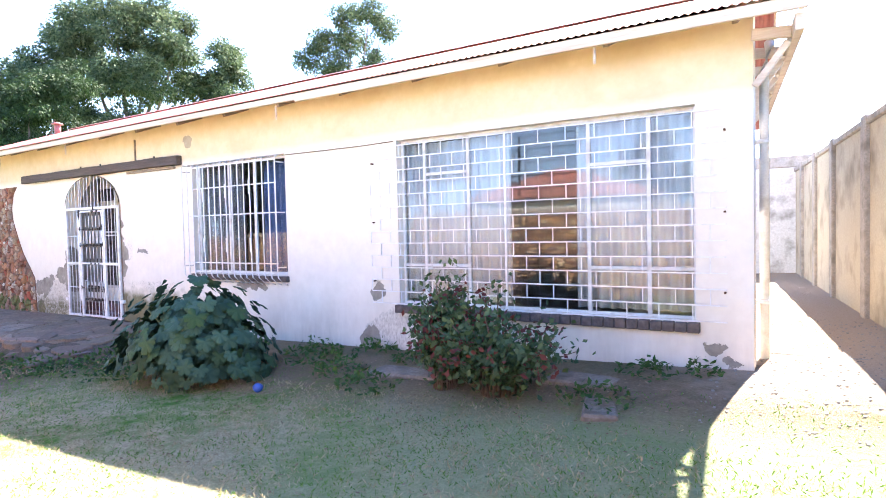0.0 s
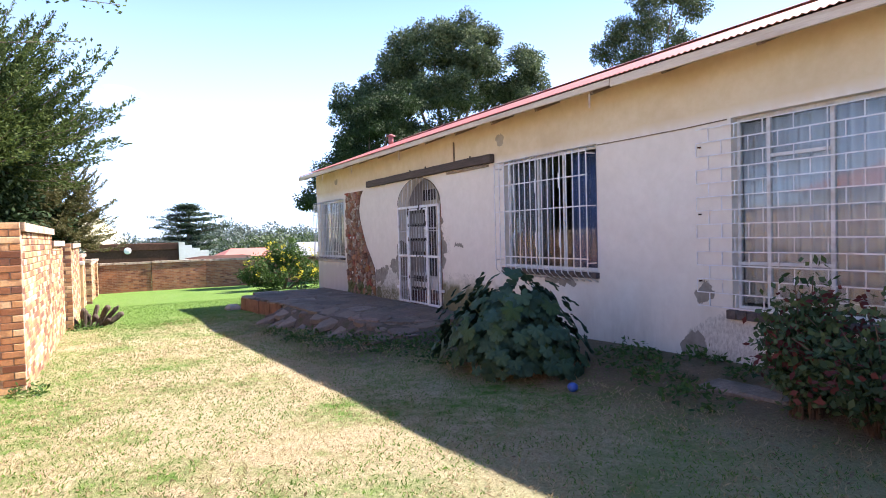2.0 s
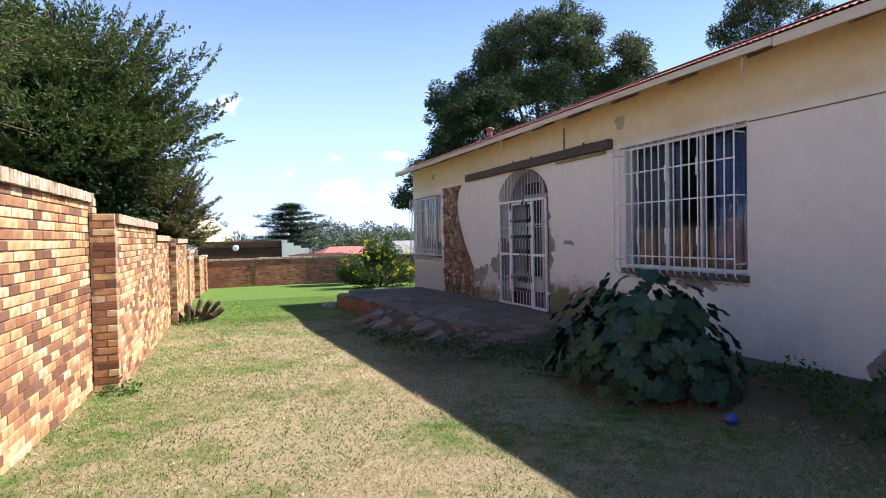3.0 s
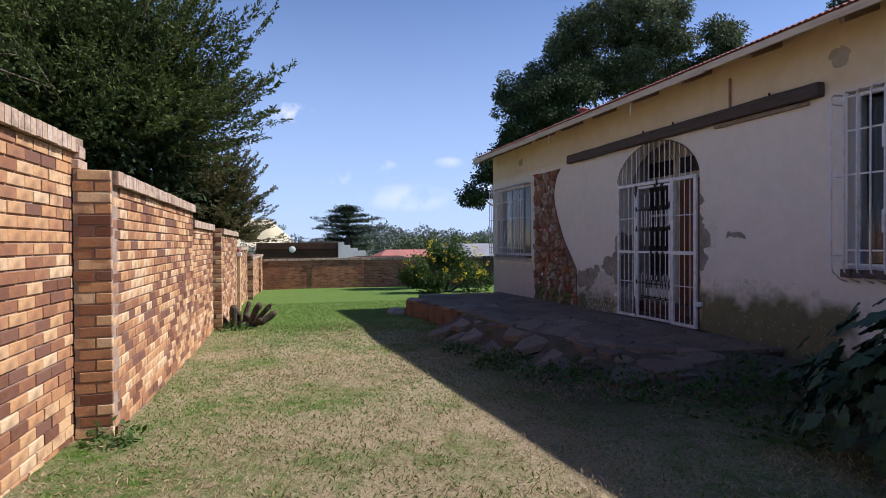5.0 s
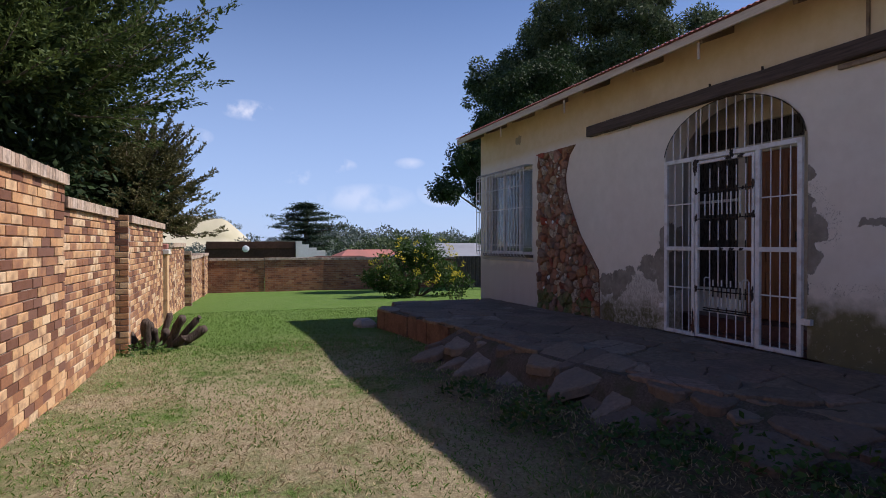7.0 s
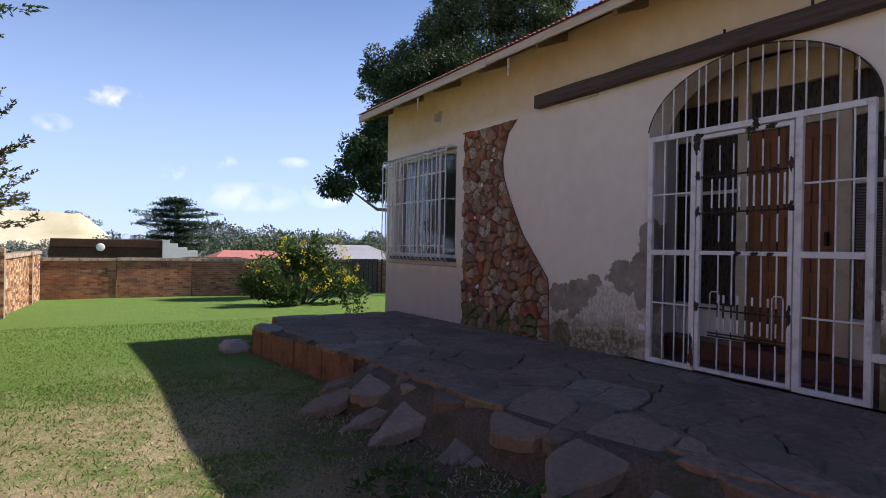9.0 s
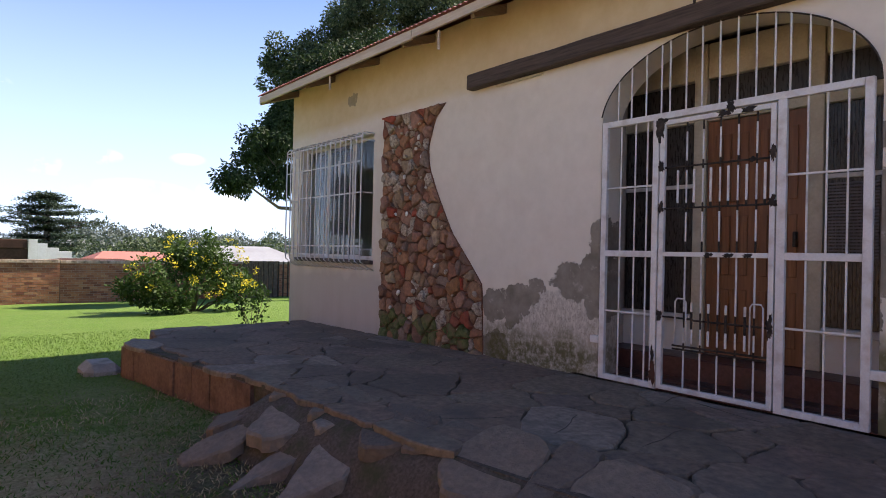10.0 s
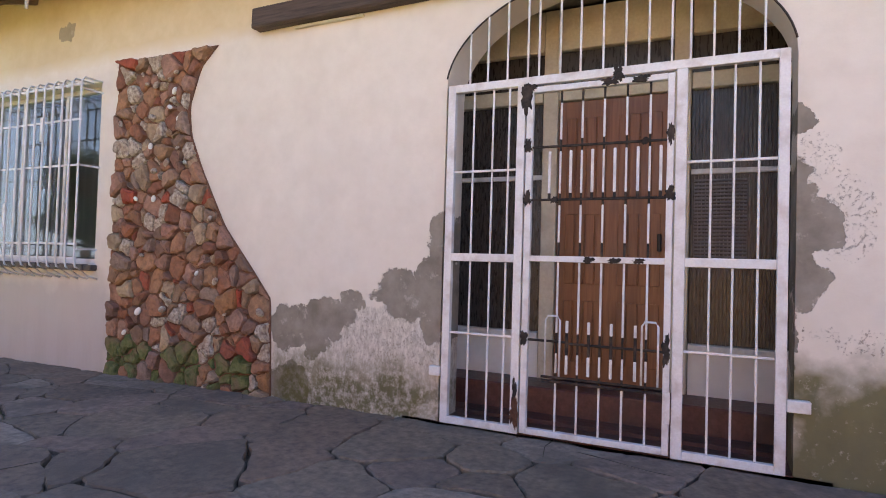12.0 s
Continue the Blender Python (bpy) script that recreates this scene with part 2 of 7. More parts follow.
    bare = calc(nodes, links, "MAXIMUM", bare, calc(nodes, links, "MULTIPLY", ovals(((-16.25, 3.04, 0.13, 0.11), (-8.22, 3.06, 0.14, 0.10))), 0.75))
    # speckled edge where the damp line has lifted the paint
    pepper = calc(nodes, links, "MULTIPLY", ranged(nodes, links, noise_node(nodes, links, co, 55, 5, 0.75), 0.56, 0.62), ovals(((-9.4, 0.64, 0.85, 0.06), (-10.05, 1.25, 0.12, 0.22), (-10.18, 1.55, 0.1, 0.12), (-12.6, 0.42, 0.4, 0.2))))
    bare = calc(nodes, links, "MAXIMUM", bare, calc(nodes, links, "MULTIPLY", pepper, 0.7))
    col = mixed(nodes, links, bare, col, grey)
    # algae and damp at the foot beside the gate
    alg = box_mask(nodes, links, (x, z), -13.6, -12.25, -0.6, 0.22, 0.12, calc(nodes, links, "MULTIPLY", wob, 0.5))
    alg2 = box_mask(nodes, links, (x, z), -10.4, -8.0, -0.6, 0.46, 0.12, calc(nodes, links, "MULTIPLY", wob, 0.7))
    spots = ranged(nodes, links, noise_node(nodes, links, co, 16, 6, 0.7), 0.30, 0.55)
    dense = ranged(nodes, links, noise_node(nodes, links, co, 16, 6, 0.7), 0.16, 0.42)
    alg = calc(nodes, links, "MAXIMUM", calc(nodes, links, "MULTIPLY", alg, spots), calc(nodes, links, "MULTIPLY", alg2, dense))
    green = mixed(nodes, links, mid, (0.055, 0.055, 0.016), (0.15, 0.135, 0.045))
    col = mixed(nodes, links, calc(nodes, links, "MULTIPLY", alg, 0.9), col, green)
    links.new(col, b.inputs["Base Color"])
    b.inputs["Roughness"].default_value = 0.85
    b.inputs["Specular IOR Level"].default_value = 0.25
    hgt = calc(nodes, links, "SUBTRACT", calc(nodes, links, "MULTIPLY", mid, 0.5), calc(nodes, links, "MULTIPLY", bare, 0.9))
    bp = nodes.new("ShaderNodeBump")
    bp.inputs["Strength"].default_value, bp.inputs["Distance"].default_value = 0.55, 0.012
    links.new(hgt, bp.inputs["Height"])
    bp2 = nodes.new("ShaderNodeBump")
    bp2.inputs["Strength"].default_value, bp2.inputs["Distance"].default_value = 0.25, 0.003
    links.new(fine, bp2.inputs["Height"])
    links.new(bp.outputs[0], bp2.inputs["Normal"])
    links.new(bp2.outputs[0], b.inputs["Normal"])
    return m


def lawn_ground():
    """Lawn soil: green and straw patches, bare earth in the bed along the house and on the side path."""
    m = bpy.data.materials.new("lawn_ground")
    m.use_nodes = True
    nodes, links = links_of(m)
    b = nodes["Principled BSDF"]
    co = nodes.new("ShaderNodeTexCoord").outputs["Object"]
    sep = nodes.new("ShaderNodeSeparateXYZ")
    links.new(co, sep.inputs[0])
    x, y = sep.outputs["X"], sep.outputs["Y"]
    fine, mid, coarse = noise_node(nodes, links, co, 34, 7, 0.78), noise_node(nodes, links, co, 6, 5, 0.65), noise_node(nodes, links, co, 0.75, 4, 0.6)
    green = mixed(nodes, links, ranged(nodes, links, fine, 0.35, 0.65), (0.06, 0.125, 0.017), (0.165, 0.285, 0.055))
    straw = mixed(nodes, links, ranged(nodes, links, fine, 0.35, 0.65), (0.30, 0.23, 0.13), (0.62, 0.51, 0.33))
    dry = calc(nodes, links, "ADD", ranged(nodes, links, coarse, 0.30, 0.56), ranged(nodes, links, mid, 0.3, 0.7, -0.35, 0.35))
    far = ranged(nodes, links, x, -16.5, -13.0)
    dry = calc(nodes, links, "MULTIPLY", dry, calc(nodes, links, "ADD", calc(nodes, links, "MULTIPLY", far, 0.86), 0.06))
    col = mixed(nodes, links, dry, green, straw)
    earth = mixed(nodes, links, fine, (0.10, 0.07, 0.05), (0.24, 0.17, 0.12))
    wob = ranged(nodes, links, mid, 0.2, 0.8, -0.5, 0.5)
    bed = calc(nodes, links, "MULTIPLY", ranged(nodes, links, calc(nodes, links, "ADD", y, wob), 3.9, 4.8), ranged(nodes, links, x, -10.5, -9.5))
    side = calc(nodes, links, "MULTIPLY", ranged(nodes, links, calc(nodes, links, "ADD", y, wob), 5.0, 5.9), ranged(nodes, links, x, -1.0, 0.0))
    inside = ranged(nodes, links, x, 3.0, 2.0)
    bed = calc(nodes, links, "MULTIPLY", calc(nodes, links, "MULTIPLY", bed, 0.8), inside)
    col = mixed(nodes, links, bed, col, earth)
    # soil and litter within the house shadow, coloured extra dark to deepen that shade
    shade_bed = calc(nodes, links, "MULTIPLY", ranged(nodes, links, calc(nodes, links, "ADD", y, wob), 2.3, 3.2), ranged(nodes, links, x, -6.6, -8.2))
    shaded_litter = mixed(nodes, links, ranged(nodes, links, fine, 0.35, 0.65), (0.05, 0.036, 0.025), (0.17, 0.125, 0.085))
    col = mixed(nodes, links, calc(nodes, links, "MULTIPLY", calc(nodes, links, "MULTIPLY", shade_bed, ranged(nodes, links, x, -14.2, -13.2)), 0.85), col, shaded_litter)
    # near lawn in the house shadow: paler green painted in to brighten the shade
    lifted_green = calc(nodes, links, "MULTIPLY", ranged(nodes, links, x, -4.5, -1.5), ranged(nodes, links, y, 5.0, 4.2))
    lifted_green = calc(nodes, links, "MULTIPLY", lifted_green, ranged(nodes, links, y, 0.8, 2.2))
    col = mixed(nodes, links, calc(nodes, links, "MULTIPLY", lifted_green, 0.7), col, mixed(nodes, links, fine, (0.20, 0.25, 0.10), (0.40, 0.43, 0.24)))
    sand = mixed(nodes, links, fine, (0.30, 0.22, 0.16), (0.50, 0.40, 0.31))
    col = mixed(nodes, links, side, col, sand)
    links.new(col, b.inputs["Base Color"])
    b.inputs["Roughness"].default_value = 0.95
    b.inputs["Specular IOR Level"].default_value = 0.15
    bp = nodes.new("ShaderNodeBump")
    bp.inputs["Strength"].default_value, bp.inputs["Distance"].default_value = 1.0, 0.045
    links.new(calc(nodes, links, "ADD", fine, mid), bp.inputs["Height"])
    links.new(bp.outputs[0], b.inputs["Normal"])
    return m


def pane_glass(name, tint=(0.9, 0.95, 0.95), mirror=0.12):
    m = bpy.data.materials.new(name)
    m.use_nodes = True
    nodes, links = links_of(m)
    nodes.remove(nodes["Principled BSDF"])
    tr, gl, mx = nodes.new("ShaderNodeBsdfTransparent"), nodes.new("ShaderNodeBsdfGlossy"), nodes.new("ShaderNodeMixShader")
    tr.inputs["Color"].default_value = (*tint, 1)
    gl.inputs["Roughness"].default_value = 0.02
    lw = nodes.new("ShaderNodeLayerWeight")
    lw.inputs["Blend"].default_value = 0.5
    graze = calc(nodes, links, "POWER", lw.outputs["Facing"], 5.0)
    links.new(calc(nodes, links, "ADD", calc(nodes, links, "MULTIPLY", graze, 0.9), 0.045 + mirror), mx.inputs[0])
    links.new(tr.outputs[0], mx.inputs[1])
    links.new(gl.outputs[0], mx.inputs[2])
    links.new(mx.outputs[0], nodes["Material Output"].inputs["Surface"])
    return m


BRICKS = [(0.17, 0.08, 0.05), (0.46, 0.25, 0.13), (0.57, 0.355, 0.185), (0.64, 0.435, 0.25), (0.30, 0.145, 0.08), (0.68, 0.51, 0.32), (0.20, 0.105, 0.075), (0.54, 0.31, 0.155), (0.36, 0.19, 0.105)]
M_WALL = facade_paint()
M_GROUND = lawn_ground()
M_BRICK = surface("face_brick", (0.8, 0.8, 0.8), (1.15, 1.1, 1.05), (0.20, 0.10, 0.07), 45, 6, 0.85, 0.5, vary="object", ramp=BRICKS, depth=0.006, spec=0.2)
M_BRICK_FAR = surface("face_brick_joined", (0.8, 0.8, 0.8), (1.15, 1.1, 1.05), (0.20, 0.10, 0.07), 45, 6, 0.85, 0.5, vary="island", ramp=BRICKS, depth=0.006, spec=0.2)
M_REDBRICK = surface("red_brick_joined", (0.8, 0.8, 0.8), (1.15, 1.1, 1.05), (0.15, 0.07, 0.05), 30, 1.2, 0.85, 0.5, vary="island", ramp=[(0.17, 0.07, 0.05), (0.34, 0.15, 0.085), (0.42, 0.20, 0.11), (0.26, 0.10, 0.06), (0.46, 0.26, 0.15)], depth=0.006, spec=0.2)
M_COPING = surface("coping_brick", (0.75, 0.75, 0.75), (1.1, 1.1, 1.1), (0.13, 0.10, 0.08), 40, 7, 0.85, 0.4, vary="island", ramp=[(0.50, 0.36, 0.26), (0.58, 0.45, 0.34), (0.44, 0.30, 0.21), (0.62, 0.50, 0.40)], depth=0.005, spec=0.2)
M_MORTAR = surface("mortar", (0.30, 0.23, 0.18), (0.42, 0.34, 0.28), (0.22, 0.16, 0.12), 60, 4, 0.95, 0.4, spec=0.1)
M_STONE = surface("rubble_stone", (0.65, 0.62, 0.6), (1.2, 1.15, 1.1), (0.16, 0.09, 0.06), 26, 5, 0.85, 0.8, vary="object", ramp=[(0.20, 0.085, 0.055), (0.36, 0.17, 0.10), (0.30, 0.20, 0.13), (0.40, 0.22, 0.16), (0.19, 0.11, 0.085), (0.44, 0.34, 0.23), (0.30, 0.12, 0.07), (0.37, 0.22, 0.17), (0.36, 0.18, 0.085), (0.27, 0.21, 0.18), (0.23, 0.10, 0.065), (0.38, 0.08, 0.05)], depth=0.02, spec=0.25)
M_LICHEN = surface("speckled_stone", (0.16, 0.10, 0.08), (0.62, 0.54, 0.44), (0.30, 0.20, 0.14), 34, 6, 0.9, 0.9, depth=0.02, spec=0.15)
M_BED = surface("brown_bedding_mortar", (0.13, 0.06, 0.04), (0.24, 0.125, 0.085), (0.12, 0.075, 0.05), 40, 5, 0.95, 0.8, depth=0.012, spec=0.1)
M_MOSS = surface("mossy_stone", (0.06, 0.085, 0.025), (0.18, 0.19, 0.08), (0.22, 0.14, 0.09), 26, 7, 0.9, 0.8, depth=0.02, spec=0.2)
M_FLAG = surface("flagstone", (0.62, 0.62, 0.62), (1.22, 1.19, 1.16), (0.125, 0.10, 0.08), 22, 2.2, 0.92, 0.6, vary="object", ramp=[(0.20, 0.145, 0.11), (0.255, 0.18, 0.135), (0.175, 0.135, 0.105), (0.235, 0.18, 0.135), (0.23, 0.16, 0.13), (0.30, 0.24, 0.19)], depth=0.012, spec=0.12)
M_FLAG_OLD = surface("weathered_flagstone", (0.75, 0.75, 0.75), (1.15, 1.12, 1.1), (0.16, 0.14, 0.12), 25, 4, 0.88, 0.8, vary="object", ramp=[(0.19, 0.15, 0.115), (0.28, 0.225, 0.18), (0.155, 0.12, 0.095), (0.21, 0.155, 0.12)], depth=0.02, spec=0.1)
M_JOINT = surface("earth_joint", (0.07, 0.055, 0.043), (0.15, 0.12, 0.095), (0.06, 0.065, 0.03), 50, 6, 0.95, 0.8, spec=0.1)
M_RISER = surface("platform_edge_stone", (0.17, 0.088, 0.06), (0.28, 0.16, 0.105), (0.11, 0.06, 0.04), 30, 4, 0.9, 0.7, depth=0.015, spec=0.2)
M_STEEL = surface("white_painted_steel", (0.66, 0.64, 0.64), (0.76, 0.74, 0.74), (0.50, 0.44, 0.41), 90, 9, 0.5, 0.12, depth=0.002, spec=0.4)
M_SCORCH = surface("scorched_steel", (0.012, 0.011, 0.011), (0.05, 0.04, 0.035), (0.10, 0.07, 0.055), 60, 14, 0.8, 0.4, depth=0.004, spec=0.2)
M_RUST = surface("rusted_steel", (0.05, 0.022, 0.014), (0.15, 0.07, 0.045), (0.02, 0.014, 0.012), 50, 12, 0.85, 0.5, depth=0.004, spec=0.2)
M_TIMBER = surface("dark_beam_timber", (0.045, 0.032, 0.027), (0.11, 0.08, 0.068), (0.15, 0.11, 0.09), 30, 4, 0.75, 0.6, depth=0.01, stretch=(0.12, 2, 2), spec=0.3)
M_DOOR = surface("varnished_door_wood", (0.17, 0.062, 0.026), (0.28, 0.115, 0.05), (0.14, 0.05, 0.022), 26, 3, 0.42, 0.2, depth=0.004, stretch=(2, 2, 0.12), spec=0.5)
M_CREAM = surface("cream_painted_wood", (0.50, 0.44, 0.33), (0.60, 0.54, 0.43), (0.40, 0.34, 0.26), 50, 5, 0.6, 0.15, spec=0.4)
M_FRAME = surface("white_window_frame", (0.60, 0.58, 0.56), (0.70, 0.68, 0.66), (0.45, 0.40, 0.36), 60, 8, 0.55, 0.2, spec=0.4)
M_SILL = surface("dark_brick_sill", (0.045, 0.032, 0.032), (0.10, 0.075, 0.07), (0.16, 0.12, 0.11), 40, 8, 0.6, 0.4, depth=0.006)
M_ROOF = surface("red_painted_iron", (0.30, 0.085, 0.075), (0.40, 0.135, 0.12), (0.36, 0.17, 0.145), 40, 1.5, 0.55, 0.15, depth=0.004, stretch=(1, 0.3, 1))
M_FASCIA = surface("pale_fascia_board", (0.52, 0.42, 0.33), (0.64, 0.54, 0.44), (0.40, 0.28, 0.20), 40, 4, 0.7, 0.3, depth=0.005, stretch=(0.2, 2, 2))
M_RAFTER = surface("old_rafter_timber", (0.20, 0.14, 0.095), (0.32, 0.24, 0.17), (0.13, 0.085, 0.06), 30, 4, 0.8, 0.4, stretch=(2, 0.2, 2))
M_REDFLOOR = surface("red_polished_floor", (0.085, 0.032, 0.026), (0.14, 0.06, 0.05), (0.06, 0.04, 0.035), 30, 4, 0.45, 0.15)
M_PORCH = surface("porch_plaster", (0.46, 0.41, 0.38), (0.56, 0.51, 0.47), (0.34, 0.29, 0.26), 40, 3, 0.8, 0.3)
M_INNER = surface("room_plaster", (0.30, 0.27, 0.24), (0.36, 0.33, 0.29), (0.24, 0.21, 0.18), 30, 2, 0.85, 0.1)
M_CURTAIN = surface("net_curtain", (0.52, 0.50, 0.51), (0.66, 0.64, 0.64), (0.44, 0.41, 0.41), 80, 3, 0.85, 0.1, stretch=(3, 3, 0.3))
M_DULL_CURTAIN = surface("dull_curtain", (0.13, 0.125, 0.135), (0.20, 0.19, 0.205), (0.10, 0.095, 0.10), 80, 3, 0.85, 0.1, stretch=(3, 3, 0.3))
M_BLUE_CURTAIN = surface("blue_curtain", (0.07, 0.10, 0.22), (0.12, 0.16, 0.32), (0.05, 0.06, 0.13), 60, 3, 0.85, 0.1, stretch=(3, 3, 0.3))
M_GLASS = pane_glass("window_glass", (0.9, 0.93, 0.93), 0.0)
M_REEDED = surface("reeded_glass", (0.034, 0.028, 0.025), (0.062, 0.052, 0.046), None, 60, 3, 0.3, 0.15, spec=0.45, stretch=(1, 1, 0.2))
M_ROUGHCAST = surface("old_boundary_plaster", (0.38, 0.33, 0.25), (0.48, 0.42, 0.32), (0.21, 0.175, 0.13), 35, 1.6, 0.9, 0.5, spec=0.15)
M_PEEL = surface("peeling_wall_paint", (0.46, 0.45, 0.43), (0.62, 0.61, 0.60), (0.22, 0.20, 0.18), 20, 3, 0.9, 0.6, spec=0.15)
M_CONCRETE = surface("old_concrete", (0.27, 0.24, 0.21), (0.40, 0.36, 0.32), (0.18, 0.16, 0.13), 40, 5, 0.9, 0.6, spec=0.2)
M_SLAB = surface("earthy_slab", (0.17, 0.135, 0.105), (0.29, 0.24, 0.195), (0.12, 0.095, 0.07), 30, 5, 0.95, 0.7, spec=0.12)
M_BARK = surface("grey_bark", (0.10, 0.08, 0.062), (0.22, 0.18, 0.14), (0.07, 0.055, 0.04), 20, 4, 0.9, 0.9, depth=0.03, stretch=(2, 2, 0.4), spec=0.15)
M_STUMP = surface("dead_stump_wood", (0.055, 0.04, 0.032), (0.14, 0.105, 0.085), (0.04, 0.03, 0.025), 24, 5, 0.9, 0.9, depth=0.02, stretch=(2, 2, 0.3), spec=0.15)
M_GRASS = leafy("grass_blade", (0.085, 0.17, 0.025), (0.20, 0.33, 0.07), 0.6, 0.3)
M_STRAW = leafy("straw_blade", (0.34, 0.27, 0.14), (0.60, 0.50, 0.31), 0.7, 0.25)
M_LITTER = leafy("dead_leaf", (0.22, 0.14, 0.08), (0.50, 0.38, 0.25), 0.7, 0.2)
M_EUC = leafy("gum_leaf", (0.035, 0.06, 0.028), (0.16, 0.20, 0.10), 0.5, 0.25)
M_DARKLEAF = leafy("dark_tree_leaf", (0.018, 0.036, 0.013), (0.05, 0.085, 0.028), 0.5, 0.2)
M_HEDGE = leafy("feathery_tree_leaf", (0.034, 0.062, 0.018), (0.13, 0.17, 0.045), 0.5, 0.3)
M_FEATHER = leafy("rusty_feathery_leaf", (0.07, 0.085, 0.03), (0.19, 0.16, 0.075), 0.5, 0.3)
# cedar needles carry a little bluish distance haze in their colour
M_CEDAR = leafy("cedar_needles", (0.034, 0.058, 0.04), (0.085, 0.12, 0.078), 0.6, 0.1)
M_BUSH = leafy("bush_leaf", (0.036, 0.075, 0.018), (0.095, 0.155, 0.035), 0.45, 0.3)
M_FLOWER = leafy("yellow_petal", (0.68, 0.52, 0.03), (0.85, 0.74, 0.12), 0.6, 0.3)
M_BIGLEAF = surface("hollyhock_leaf", (0.75, 0.8, 0.75), (1.15, 1.15, 1.1), None, 30, 4, 0.68, 0.35, vary="object", ramp=[(0.022, 0.048, 0.028), (0.034, 0.07, 0.043), (0.045, 0.086, 0.056), (0.034, 0.07, 0.024), (0.054, 0.10, 0.066)], depth=0.006, spec=0.22)
M_ROSE = leafy("rose_leaf", (0.04, 0.075, 0.032), (0.12, 0.17, 0.075), 0.4, 0.25)
M_ROSE_RED = leafy("young_red_leaf", (0.11, 0.028, 0.025), (0.20, 0.06, 0.05), 0.45, 0.25)
M_WEED = leafy("weed_leaf", (0.04, 0.09, 0.02), (0.10, 0.17, 0.045), 0.5, 0.3)
M_CANE = surface("brown_cane", (0.10, 0.06, 0.04), (0.17, 0.11, 0.07), None, 40, 6, 0.8, 0.3)
M_BALL = surface("blue_plastic", (0.03, 0.08, 0.32), (0.04, 0.10, 0.40), None, 30, 5, 0.35, 0.05)
M_DARKROOF = surface("dark_tiled_roof", (0.065, 0.032, 0.022), (0.105, 0.055, 0.04), (0.05, 0.03, 0.024), 6, 0.5, 0.95, 0.5, spec=0.08)
M_WHITEWASH = surface("whitewashed_wall", (0.72, 0.69, 0.64), (0.80, 0.78, 0.74), (0.60, 0.56, 0.50), 8, 0.6, 0.8, 0.1)
M_REDROOF = surface("faded_red_roof", (0.36, 0.12, 0.09), (0.46, 0.18, 0.14), (0.30, 0.13, 0.10), 6, 0.5, 0.7, 0.2)
M_GREYROOF = surface("grey_iron_roof", (0.24, 0.245, 0.26), (0.32, 0.325, 0.34), (0.2, 0.19, 0.19), 6, 0.5, 0.5, 0.2)
M_DUMP = surface("mine_sand", (0.52, 0.46, 0.31), (0.62, 0.56, 0.40), (0.36, 0.33, 0.20), 0.4, 0.05, 0.95, 0.3, depth=0.5)
M_FARWOOD = surface("far_trees", (0.05, 0.07, 0.05), (0.10, 0.125, 0.085), (0.13, 0.13, 0.10), 0.8, 0.1, 0.95, 0.6, depth=1.0, spec=0.1)
M_DISH = surface("white_dish", (0.70, 0.70, 0.70), (0.78, 0.78, 0.78), None, 20, 3, 0.4, 0.05)
M_IRON = surface("dark_iron", (0.03, 0.026, 0.024), (0.06, 0.05, 0.045), (0.10, 0.05, 0.03), 40, 8, 0.6, 0.2, metal=0.6)


# ---- mesh helpers ----
def link_mesh(name, bm, material, parent=None, label=""):
    me = bpy.data.meshes.new(name)
    bm.normal_update()
    bm.to_mesh(me)
    bm.free()
    me.materials.append(material)
    ob = new(name, me)
    if parent:
        ob.parent = parent
    if label:
        ob["label"] = label
    return ob


def part(name, bm, material, parent, label=""):
    return link_mesh(name, bm, material, parent, label)


def shaped(name, verts, faces, material, parent=None, smooth=False):
    me = bpy.data.meshes.new(name)
    me.from_pydata([tuple(v) for v in verts], [], [tuple(f) for f in faces])
    me.materials.append(material)
    if smooth:
        me.polygons.foreach_set("use_smooth", [True] * len(me.polygons))
    me.update()
    ob = new(name, me)
    if parent:
        ob.parent = parent
    return ob


def thing(name, label, category, group="", at=(0, 0, 0)):
    e = new(name)
    e.location = at
    return tagged(e, label, category, group)


def add_box(bm, x0, x1, y0, y1, z0, z1, bevel=0.0, turn=0.0, m=None):
    r = bmesh.ops.create_cube(bm, size=1.0)
    mat = Matrix.Translation(((x0 + x1) / 2, (y0 + y1) / 2, (z0 + z1) / 2)) @ Matrix.Rotation(turn, 4, "Z") @ Matrix.Diagonal((x1 - x0, y1 - y0, z1 - z0, 1))
    bmesh.ops.transform(bm, matrix=mat if m is None else m @ mat, verts=r["verts"])
    if bevel:
        edges = list({e for v in r["verts"] for e in v.link_edges})
        bmesh.ops.bevel(bm, geom=edges, offset=bevel, segments=1, affect="EDGES", profile=0.7)
    return bm


def boxed(*a, **k):
    return add_box(bmesh.new(), *a, **k)


def tube_arrays(points, radii, sides=6):
    pts = [Vector(p) for p in points]
    verts, faces = [], []
    for i, p in enumerate(pts):
        d = (pts[min(i + 1, len(pts) - 1)] - pts[max(i - 1, 0)]).normalized()
        a = d.orthogonal().normalized()
        b = d.cross(a)
        for k in range(sides):
            w = 2 * math.pi * k / sides
            verts.append(p + (a * math.cos(w) + b * math.sin(w)) * radii[i])
    for i in range(len(pts) - 1):
        for k in range(sides):
            k2 = (k + 1) % sides
            faces.append((i * sides + k, i * sides + k2, (i + 1) * sides + k2, (i + 1) * sides + k))
    faces.append(tuple(reversed(range(sides))))
    faces.append(tuple(range((len(pts) - 1) * sides, len(pts) * sides)))
    return verts, faces


